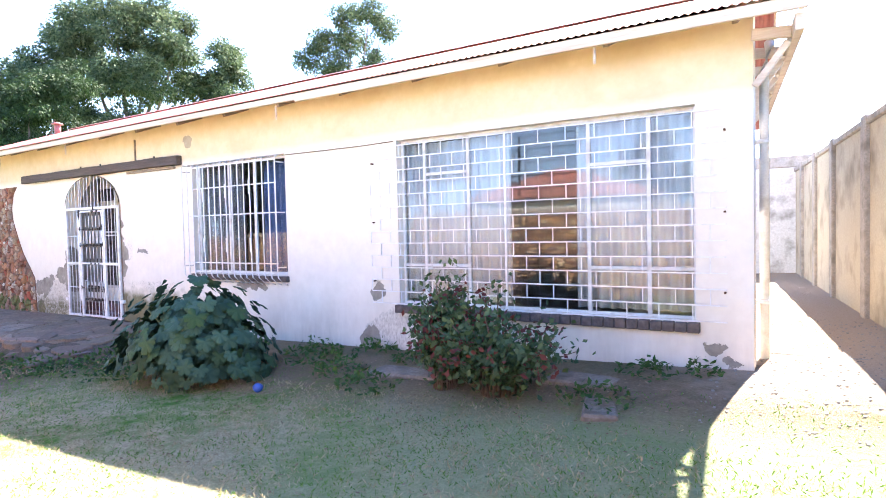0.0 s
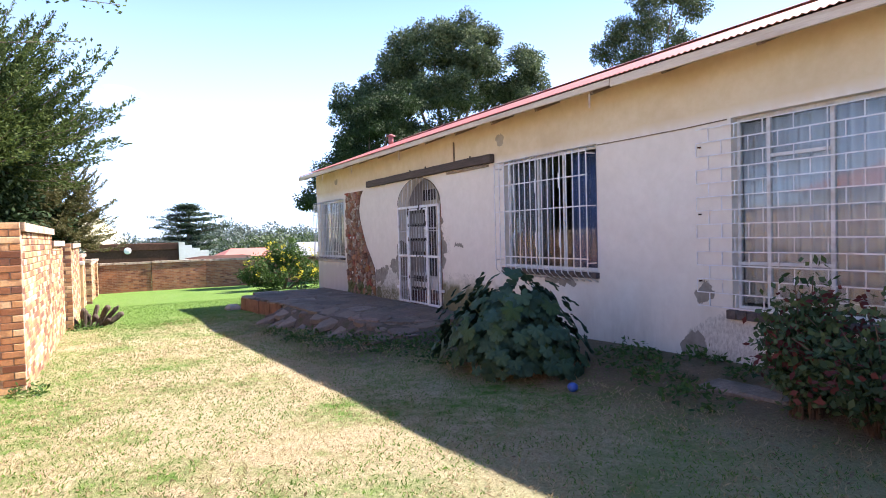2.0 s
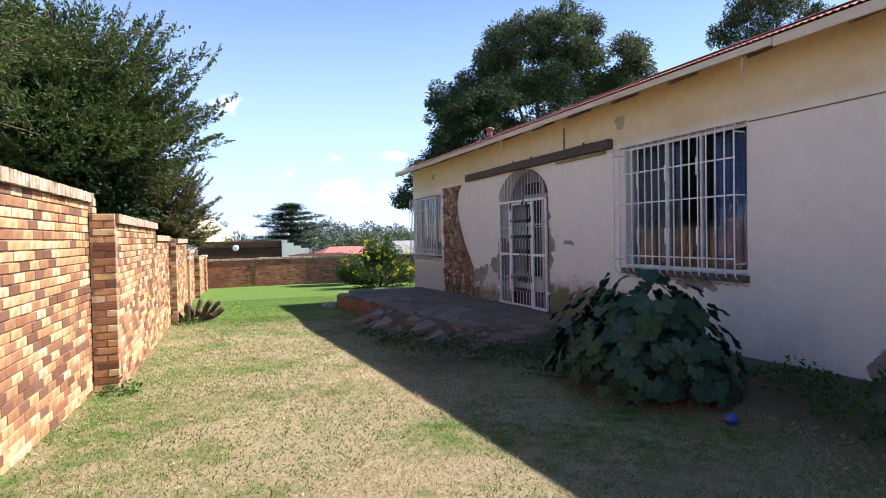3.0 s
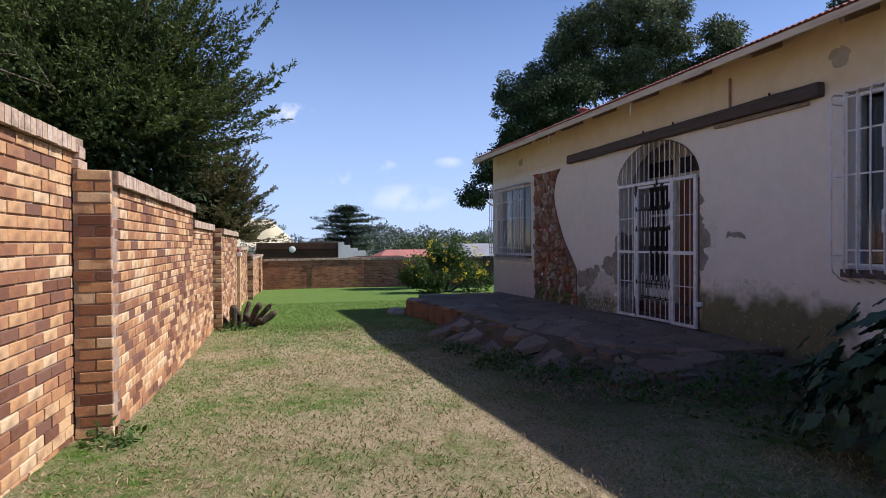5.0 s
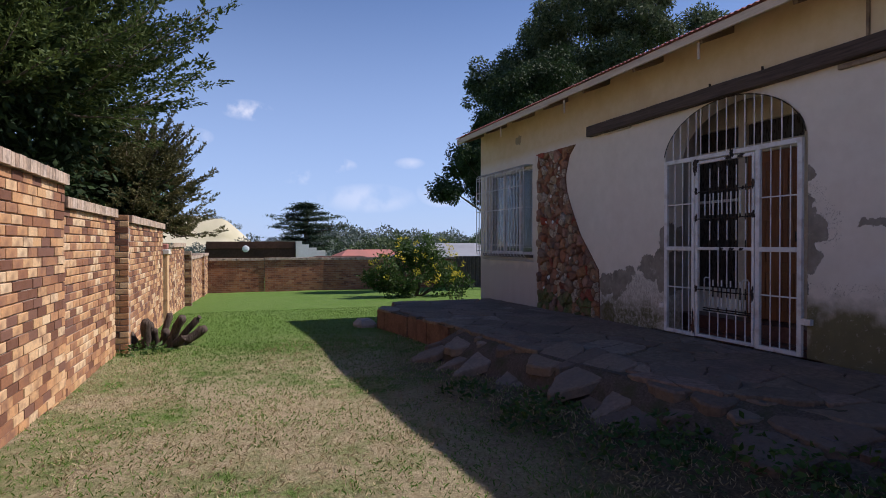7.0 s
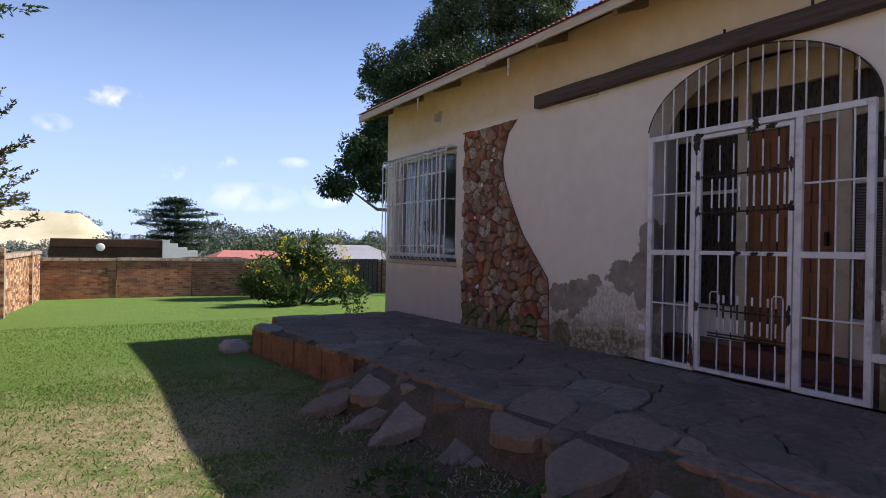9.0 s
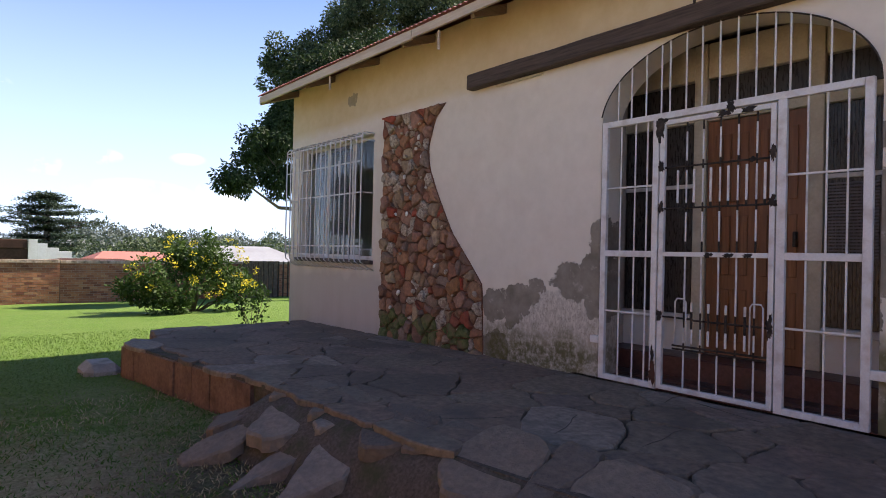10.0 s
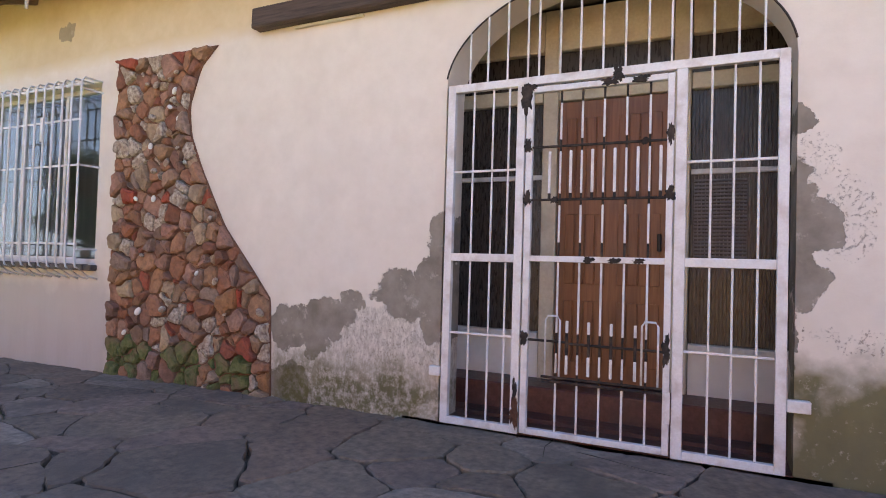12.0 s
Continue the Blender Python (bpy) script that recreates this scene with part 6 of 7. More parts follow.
def big_leaf_shrub(name, centre, rx, ry, h, count, size, label, seed):
    rng = random.Random(seed)
    z0 = ground_z(*centre)
    th = thing(name, label, "shrub", at=(centre[0], centre[1], z0))
    me = lobed_leaf()
    for k in range(9):
        a = rng.uniform(0, 6.28)
        tip = (rx * 0.55 * math.cos(a), ry * 0.55 * math.sin(a), h * rng.uniform(0.5, 0.85))
        tube("stem", [(0.1 * math.cos(a), 0.1 * math.sin(a), -0.05), (tip[0] * 0.5, tip[1] * 0.5, tip[2] * 0.6), tip], [0.02, 0.015, 0.008], M_WEEDSTEM, th, 5)
    inner = []
    for k in range(count):
        a, u = rng.uniform(0, 2 * math.pi), rng.uniform(0.0, 1.0) ** 0.75
        el = math.asin(u)
        s = rng.uniform(0.78, 1.0) * (1 + 0.10 * math.sin(3 * a + seed) + 0.05 * math.sin(7 * a)) if k < 300 else rng.uniform(0.35, 0.8)
        p = Vector((rx * s * math.cos(a) * math.cos(el), ry * s * math.sin(a) * math.cos(el), 0.10 + h * s * math.sin(el)))
        out = Vector((math.cos(a), math.sin(a), 0))
        droop = 1.25 - 0.6 * math.sin(el) + rng.uniform(-0.35, 0.35)
        nrm = (out * math.sin(droop) + Vector((0, 0, 1)) * math.cos(droop)).normalized()
        fwd = (out * math.cos(droop) - Vector((0, 0, 1)) * math.sin(droop)).normalized()
        side = fwd.cross(nrm)
        m = Matrix((side, fwd, nrm)).transposed().to_4x4() @ Matrix.Rotation(rng.uniform(-0.7, 0.7), 4, "Z")
        place = Matrix.Translation(p) @ m @ Matrix.Scale(size * rng.uniform(0.55, 1.2), 4)
        if k < 300:
            o = new("leaf", me)
            o.parent = th
            o.matrix_basis = place
        else:
            inner.append(place)
    if inner:
        base = [v.co.copy() for v in me.vertices]
        faces = [tuple(f.vertices) for f in me.polygons]
        n = len(base)
        o = shaped("inner_leaves", [m @ v for m in inner for v in base], [tuple(i + n * k for i in f) for k in range(len(inner)) for f in faces], M_BIGLEAF, th, True)
        o["kind"] = "stuff"


M_WEEDSTEM = surface("green_stem", (0.06, 0.09, 0.035), (0.11, 0.14, 0.06), None, 30, 5, 0.7, 0.2)
big_leaf_shrub("hollyhock", (-5.75, 4.38), 1.14, 0.92, 1.08, 640, 0.225, "broad-leaved dark green hollyhock clump growing in the bed", 3)
big_leaf_shrub("hollyhock", (-7.2, 4.75), 0.5, 0.45, 0.32, 40, 0.2, "low broad-leaved green hollyhock seedlings by the platform", 8)


def cane_bush(name, centre, r, h, label, seed):
    rng = random.Random(seed)
    nr = np.random.default_rng(seed)
    z0 = ground_z(*centre)
    th = thing(name, label, "shrub", at=(centre[0], centre[1], z0))
    P, W, N, red = [], [], [], []
    for k in range(46):
        a, q = rng.uniform(0, 6.28), rng.random() ** 0.6
        hh = h * rng.uniform(0.55, 1.0) * (1.05 - 0.45 * q)
        tip = Vector((r * q * math.cos(a), r * q * math.sin(a) * 0.85, hh))
        mid = Vector((tip.x * 0.35, tip.y * 0.35, hh * 0.55))
        tube("cane", [(0.12 * math.cos(a), 0.12 * math.sin(a), -0.05), mid, tip], [0.011, 0.008, 0.004], M_CANE, th, 5)
        for j in range(78):
            s = rng.uniform(0.3, 1.05)
            p = Vector((0, 0, 0)).lerp(mid, min(1, s * 2)) if s < 0.5 else mid.lerp(tip, (s - 0.5) * 2)
            p = p + Vector((rng.gauss(0, 0.085), rng.gauss(0, 0.085), rng.gauss(0, 0.07)))
            P.append(p)
            red.append(s > 0.85 and k % 3 == 0)
    P = np.array([tuple(p) for p in P])
    red = np.array(red)
    W, N = unit_rows(nr, len(P)), unit_rows(nr, len(P))
    W[:, 2] -= 0.3
    N[:, 2] += 0.8
    leaf_cloud("foliage", P[~red], W[~red], N[~red], 0.072, 0.046, M_ROSE, th, seed)
    leaf_cloud("young_foliage", P[red], W[red], N[red], 0.072, 0.042, M_ROSE_RED, th, seed)["label"] = "dark red young leaves"


cane_bush("rose_bush", (-1.95, 4.85), 0.80, 1.08, "straggly rose bush with dark red young leaves under the window", 6)
cane_bush("rose_bush", (-2.55, 4.9), 0.36, 1.22, "tall thin rose shoots growing beside the bush", 16)


def weeds():
    nr = np.random.default_rng(7)
    spots = [(-7.9, 4.6, 0.5), (-8.6, 4.2, 0.45), (-6.9, 4.0, 0.4), (-4.6, 5.3, 0.45), (-4.0, 5.0, 0.35), (-5.0, 5.6, 0.4), (-3.4, 4.7, 0.35), (-0.75, 5.65, 0.3), (-0.3, 5.8, 0.18), (-1.0, 4.9, 0.35),
             (-9.4, 3.3, 0.4), (-10.2, 3.0, 0.3), (-11.4, 2.95, 0.25), (-4.2, 5.9, 0.3), (-3.0, 5.8, 0.3), (-7.5, 5.6, 0.5), (-8.5, 5.2, 0.5), (-6.4, 5.5, 0.5), (-9.2, 4.2, 0.4), (-8.6, 3.7, 0.5), (-9.6, 3.75, 0.4), (-7.9, 4.0, 0.5), (-8.2, 4.9, 0.5), (-10.6, 3.35, 0.35), (-8.0, 5.7, 0.35), (-3.4, 5.6, 0.3), (-8.4, -0.75, 0.22), (-15.2, -0.3, 0.35)]
    for i, (x, y, r) in enumerate(spots):
        z = ground_z(x, y)
        n = int(420 * r)
        a, q = nr.uniform(0, 6.28, n), np.sqrt(nr.uniform(0, 1, n)) * r
        P = np.stack([x + q * np.cos(a), y + q * np.sin(a), z + nr.uniform(0.0, 0.2, n) * (1.1 - q / r)], 1)
        P[:, 1] = np.minimum(P[:, 1], 6.0)
        W, N = unit_rows(nr, n), unit_rows(nr, n)
        W[:, 2] = np.abs(W[:, 2]) * 0.6
        N[:, 2] += 1.2
        o = leaf_cloud("weed", P, W, N, 0.07, 0.035, M_WEED, None, i)
        tagged(o, "low green weeds growing at the foot of the wall", "weed", "weeds", "stuff")


weeds()


def sapling():
    th = thing("sapling", "small leafy green sapling standing behind the platform", "plant", at=(-18.2, 5.5, ground_z(-18.2, 5.5)))
    nr = np.random.default_rng(3)
    P = []
    for k in range(7):
        a = k * 0.9
        tip = (0.28 * math.cos(a), 0.28 * math.sin(a), 0.62 + 0.12 * (k % 3))
        tube("twig", [(0, 0, -0.02), (tip[0] * 0.3, tip[1] * 0.3, 0.36), tip], [0.008, 0.006, 0.003], M_CANE, th, 5)
        P += [np.array(tip) * s + nr.normal(scale=0.035, size=3) for s in np.linspace(0.5, 1.05, 16)]
    P = np.array(P)
    leaf_cloud("foliage", P, unit_rows(nr, len(P)), unit_rows(nr, len(P)), 0.07, 0.04, M_BUSH, th, 3)


sapling()


def dead_stump():
    rng = random.Random(2)
    th = thing("stump", "dead dark gnarled shrub stump cut back beside the brick wall", "stump", at=(-15.75, -0.2, ground_z(-15.75, -0.2)))
    for k in range(11):
        u = k / 10
        x, y = rng.uniform(-0.2, 0.2), -0.25 + 0.55 * u + rng.uniform(-0.05, 0.05)
        lean = Vector((rng.uniform(-0.1, 0.25), (u - 0.35) * 0.55 + rng.uniform(-0.08, 0.08), 0))
        hh = rng.uniform(0.25, 0.6)
        p = Vector((x, y, -0.08))
        r = rng.uniform(0.045, 0.08)
        pts = [p + lean * s * (0.6 + 0.4 * s) + Vector((rng.uniform(-0.025, 0.025), rng.uniform(-0.025, 0.025), hh * s)) for s in (0.0, 0.25, 0.5, 0.75, 0.92, 1.0)]
        tube("branch_stub", pts, [r * 1.25, r * 0.95, r * 0.9, r * 0.9, r * 0.95, r * 0.7], M_STUMP, th, 9)


dead_stump()
ball = bmesh.new()
bmesh.ops.create_icosphere(ball, subdivisions=3, radius=0.055)
for v in ball.verts:
    v.co.z *= 0.92
    v.co += v.co.normalized() * 0.004 * noise.noise(v.co * 30)
ob = link_mesh("ball", ball, M_BALL)
ob.location = (-4.5, 4.2, ground_z(-4.5, 4.2) + 0.05)
tagged(ob, "small blue plastic ball lying on the grass", "ball")


def tree(name, base, height, clumps, per, leaf, material, label, seed, trunk_r=0.3, droop=0.2, flat=0.8, category="tree", bark=None):
    """Tapered trunk, limbs to each clump, and a crown of many leaves with gaps between the clumps."""
    nr = np.random.default_rng(seed)
    bark = bark or M_BARK
    th = thing(name, label, category, at=base)
    top = Vector((0, 0, height * 0.55))
    tube("trunk", [(0, 0, -0.5), (0.1, 0.05, height * 0.25), tuple(top)], [trunk_r, trunk_r * 0.75, trunk_r * 0.5], bark, th, 8)
    for c, r in clumps:
        c = Vector(c)
        start = Vector((0, 0, height * (0.25 + 0.25 * min(1, c.z / height))))
        tube("limb", [start, start.lerp(c, 0.5) + Vector((0, 0, -0.05 * height)), c], [trunk_r * 0.4, trunk_r * 0.22, trunk_r * 0.06], bark, th, 6)
    cs, rs = [], []
    for c, r in clumps:
        c = np.array(c)
        for k in range(22):
            d = unit_rows(nr, 1)[0]
            cs.append(c + d * r * nr.uniform(0.35, 0.9) * np.array((1, 1, 0.85)))
            rs.append(r * nr.uniform(0.22, 0.42))
    P, W, N = clump_leaves(nr, cs, rs, per, droop, flat)
    leaf_cloud("crown", P, W, N, leaf, leaf * 0.45, material, th, seed)
    return th


def gum_trees():
    # crown lobes as sideways and height offsets from the foot, with radius; the trees spread across the line from the lawn
    def lobes(rows, right, depth, seed):
        rng = random.Random(seed)
        away = Vector((-right.y, right.x, 0))
        return [(tuple(right * a + away * rng.uniform(-depth, depth) + Vector((0, 0, z))), r) for a, z, r in rows]
    big = lobes([(-6.1, 11.2, 1.6), (-4.5, 12.6, 1.9), (-2.6, 14.6, 2.1), (-0.7, 15.4, 2.2), (2.3, 15.7, 1.9), (0.8, 13.7, 1.8), (5.3, 13.8, 2.0), (3.4, 12.0, 2.1), (-0.3, 11.6, 2.3), (-3.9, 10.5, 2.4), (-6.3, 8.9, 1.7),
                 (5.7, 12.0, 1.6), (-2.0, 12.6, 1.8), (2.5, 13.7, 1.6), (-7.2, 6.6, 1.6), (-4.6, 7.4, 2.0), (-1.5, 8.4, 2.0), (2.0, 9.2, 2.0), (5.0, 9.4, 1.8)], Vector((0.512, 0.859, 0)), 1.8, 1)
    tree("gum_tree", (-34.1, 20.5, -1.2), 15.5, big, 1000, 0.19, M_EUC, "tall spreading gum tree with billowing grey-green crown behind the house", 21, 0.45, 0.5)
    small = lobes([(-1.3, 11.2, 1.0), (0.1, 12.6, 1.05), (1.2, 12.3, 0.95), (1.8, 11.5, 0.9), (-1.9, 10.3, 0.8), (0.2, 11.2, 1.2), (-0.4, 9.6, 1.2), (1.3, 9.9, 1.0)], Vector((0.763, 0.647, 0)), 0.8, 2)
    tree("gum_tree", (-19.1, 22.9, 0.0), 12.0, small, 1700, 0.115, M_EUC, "smaller dark gum tree behind the roof", 22, 0.28, 0.5)
    low = [((0.0, -3.2, 4.5), 0.9), ((0.2, -2.5, 5.8), 1.1), ((-0.2, -1.7, 4.6), 0.8), ((0.0, -1.2, 7.2), 1.4), ((0.0, 0.2, 8.8), 1.6), ((0.0, 1.8, 10.0), 1.6), ((0.2, 1.0, 6.2), 1.4), ((0.0, 2.6, 7.6), 1.6)]
    tree("pepper_tree", (-30.0, 13.0, -1.0), 9.5, low, 1300, 0.15, M_DARKLEAF, "dark hanging tree crown beyond the end of the house", 23, 0.3, 0.9)
    round_crown = [((0.0, 0.0, 4.2), 1.7), ((1.6, 0.4, 3.6), 1.4), ((-1.5, -0.3, 3.8), 1.5), ((0.4, 0.8, 5.8), 1.3), ((-0.8, 0.2, 5.4), 1.2)]
    tree("garden_tree", (-7.0, -24.0, 0.2), 6.5, round_crown, 420, 0.24, M_DARKLEAF, "round dark garden tree behind the red-roofed house", 24, 0.25, 0.2)
    tree("garden_tree", (-37.0, -7.5, -1.1), 7.0, round_crown, 420, 0.24, M_DARKLEAF, "round dark garden tree beyond the boundary wall", 25, 0.25, 0.2)


gum_trees()


def feather_tree(name, base, height, radius, count, label, seed, reach=1.0, leaf=0.085, material=None):
    """A dense evergreen built of leafy sprays: each shoot carries side twigs set with small narrow leaves, over a leafy
    middle coloured dark for inner shade.
    """
    rng = random.Random(seed)
    nr = np.random.default_rng(seed)
    th = thing(name, label, "tree", at=base)
    tube("trunk", [(0, 0, -0.4), (0.1, 0, height * 0.4), (0.05, 0.1, height * 0.8)], [0.22, 0.16, 0.05], M_BARK, th, 8)
    P, W = [], []
    c = Vector((0, 0, height * 0.52))
    def leaves(p, q, n, spread):
        d = (q - p).normalized()
        t = nr.uniform(0.0, 1.0, n)
        base_pts = np.outer(1 - t, p) + np.outer(t, q) + nr.normal(scale=spread, size=(n, 3)) * (1.1 - t)[:, None]
        P.append(base_pts)
        W.append(np.array(d) * 1.1 + nr.normal(scale=0.55, size=(n, 3)))
    for k in range(count):
        a, u = rng.uniform(0, 6.28), rng.uniform(-0.4, 1.0)
        el = math.asin(max(-0.9, min(1, u)))
        d = Vector((math.cos(a) * math.cos(el), math.sin(a) * math.cos(el), math.sin(el)))
        body = 0.80 + 0.34 * noise.noise(d * 2.2 + Vector((seed, 0, 0))) + 0.16 * noise.noise(d * 6 + Vector((seed, 5, 0)))
        plume = rng.random() < 0.26
        start = c + Vector((d.x * radius, d.y * radius, d.z * height * 0.46)) * (body * (rng.uniform(0.7, 0.95) if plume else rng.uniform(0.45, 0.8)))
        way = (d + Vector((rng.uniform(-0.3, 0.3), rng.uniform(-0.3, 0.3), rng.uniform(0.1, 0.65)))).normalized()
        ln = reach * (rng.uniform(1.0, 1.75) if plume else rng.uniform(0.5, 0.95))
        mid = start + way * ln * 0.5
        end = start + (way + Vector((0, 0, 0.12))).normalized() * ln
        leaves(start, mid, 26, 0.07 * reach)
        leaves(mid, end, 26, 0.035 * reach)
        if k % 6 == 0 or (plume and k % 2 == 0):
            tube("branch", [tuple(c.lerp(start, 0.3)), tuple(start), tuple(end)], [0.05, 0.018, 0.004], M_BARK, th, 5)
        side = way.cross(Vector((0, 0, 1))).normalized()
        for j in range(8 if plume else 6):
            s0 = start.lerp(end, 0.1 + 0.8 * j / (8 if plume else 6))
            sg = 1 if j % 2 else -1
            tip = s0 + (way * 0.75 + side * sg * rng.uniform(0.4, 0.8) + Vector((0, 0, rng.uniform(-0.25, 0.45)))).normalized() * reach * rng.uniform(0.2, 0.42)
            leaves(s0, tip, 20, 0.028 * reach)
    P, W = np.concatenate(P), np.concatenate(W)
    leaf_cloud("crown", P, W, unit_rows(nr, len(P)), leaf, leaf * 0.36, material or M_HEDGE, th, seed)
    # inner mass in a darker leaf colour that paints in the crown's deep shade
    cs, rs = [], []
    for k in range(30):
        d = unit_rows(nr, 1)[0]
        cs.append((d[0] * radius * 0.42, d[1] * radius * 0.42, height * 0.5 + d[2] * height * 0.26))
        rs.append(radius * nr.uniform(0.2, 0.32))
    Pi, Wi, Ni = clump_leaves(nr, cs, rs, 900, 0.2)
    leaf_cloud("shade_crown", Pi, Wi, Ni, 0.15, 0.075, M_DARKLEAF, th, seed + 1)


feather_tree("evergreen_tree", (-16.8, -3.3, -0.4), 7.9, 3.6, 1250, "dense feathery evergreen tree leaning over the brick wall", 31, 1.0, 0.09)
feather_tree("evergreen_tree", (-20.6, -1.35, -0.6), 4.7, 1.6, 480, "smaller rusty-tipped feathery evergreen tree behind the wall", 32, 0.6, 0.075, M_FEATHER)


def overhanging_tree():
    """The near tree behind the wall whose thin leafy twigs reach over the lawn."""
    rng = random.Random(41)
    nr = np.random.default_rng(41)
    th = thing("thorn_tree", "thin-twigged leafy tree behind the wall with sprays hanging out", "tree", at=(-10.4, -4.0, -0.3))
    tube("trunk", [(0, 0, -0.3), (0.1, 0.1, 2.4), (0.0, 0.3, 4.6)], [0.2, 0.15, 0.06], M_BARK, th, 8)
    P, W = [], []
    for k in range(120):
        a, q = rng.uniform(0, 6.28), rng.uniform(0.5, 1.0)
        end = Vector((2.6 * q * math.cos(a), 0.2 + 2.7 * q * math.sin(a), 4.6 + rng.uniform(-1.2, 2.6)))
        start = Vector((0, 0.2, rng.uniform(2.6, 4.4)))
        mid = start.lerp(end, 0.55) + Vector((0, 0, 0.35))
        if k % 2 == 0:
            tube("twig", [start, mid, end], [0.03, 0.015, 0.005], M_BARK, th, 5)
        for j in range(90):
            s = rng.uniform(0.35, 1.02)
            p = start.lerp(mid, s * 2) if s < 0.5 else mid.lerp(end, (s - 0.5) * 2)
            P.append((p.x + rng.gauss(0, 0.08), p.y + rng.gauss(0, 0.08), p.z + rng.gauss(0, 0.07)))
            w = (end - mid).normalized()
            W.append((w.x + rng.gauss(0, 0.7), w.y + rng.gauss(0, 0.7), w.z + rng.gauss(0, 0.5)))
    for start, mid, end in (((0, 0.5, 4.2), (0.5, 2.4, 5.2), (1.0, 4.4, 5.1)), ((0, 0.5, 4.0), (-0.2, 2.2, 4.6), (0.2, 3.9, 4.75)), ((0, 0.4, 4.4), (1.4, 2.0, 5.4), (2.4, 3.4, 5.5))):
        start, mid, end = Vector(start), Vector(mid), Vector(end)
        tube("twig", [start, mid, end], [0.03, 0.014, 0.004], M_BARK, th, 5)
        for j in range(170):
            s = rng.uniform(0.25, 1.02)
            p = start.lerp(mid, s * 2) if s < 0.5 else mid.lerp(end, (s - 0.5) * 2)
            P.append((p.x + rng.gauss(0, 0.07), p.y + rng.gauss(0, 0.05), p.z + rng.gauss(0, 0.05)))
            W.append((rng.gauss(0, 0.7), 0.6 + rng.gauss(0, 0.6), rng.gauss(0, 0.6)))
    P, W = np.array(P), np.array(W)
    leaf_cloud("foliage", P, W, unit_rows(nr, len(P)), 0.07, 0.04, M_HEDGE, th, 41)


overhanging_tree()


def yellow_bush():
    nr = np.random.default_rng(51)
    base = (-26.6, 7.3, ground_z(-26.6, 7.3))
    th = thing("flowering_bush", "round green bush covered in yellow flowers on the lawn", "bush", at=base)
    cl = [((0, 0, 1.1), 1.0), ((0.3, -1.1, 0.85), 0.85), ((-0.2, 1.15, 0.9), 0.85), ((0.5, 0.4, 1.6), 0.7), ((-0.5, -0.3, 1.6), 0.65), ((0.7, -0.7, 0.55), 0.7), ((0.6, 0.9, 0.5), 0.7), ((0.3, 1.6, 0.6), 0.5), ((0.2, -1.6, 0.6), 0.5), ((0, 0.4, 2.1), 0.3)]
    for c, r in cl:
        tube("branch", [(0, 0, -0.1), (c[0] * 0.4, c[1] * 0.4, c[2] * 0.5), c], [0.035, 0.025, 0.008], M_BARK, th, 5)
    cs, rs = [], []
    for c, r in cl:
        for k in range(8):
            cs.append(np.array(c) + unit_rows(nr, 1)[0] * r * nr.uniform(0.3, 0.8))
            rs.append(r * nr.uniform(0.3, 0.5))
    P, W, N = clump_leaves(nr, cs, rs, 1500, 0.1)
    P[:, 2] = np.maximum(P[:, 2], 0.03)
    leaf_cloud("foliage", P, W, N, 0.12, 0.06, M_BUSH, th, 51)
    fc, fr = [], []
    for k in range(56):
        c, r = cl[int(nr.integers(0, 7))]
        d = unit_rows(nr, 1)[0]
        d[0] = abs(d[0])
        d[2] = abs(d[2]) * 0.8
        fc.append(np.array(c) + d * r * 1.02)
        fr.append(nr.uniform(0.05, 0.10))
    P, W, N = clump_leaves(nr, fc, fr, 2200, 0.0)
    leaf_cloud("blossom", P, W, N, 0.06, 0.05, M_FLOWER, th, 52)["label"] = "clusters of yellow flowers"


yellow_bush()


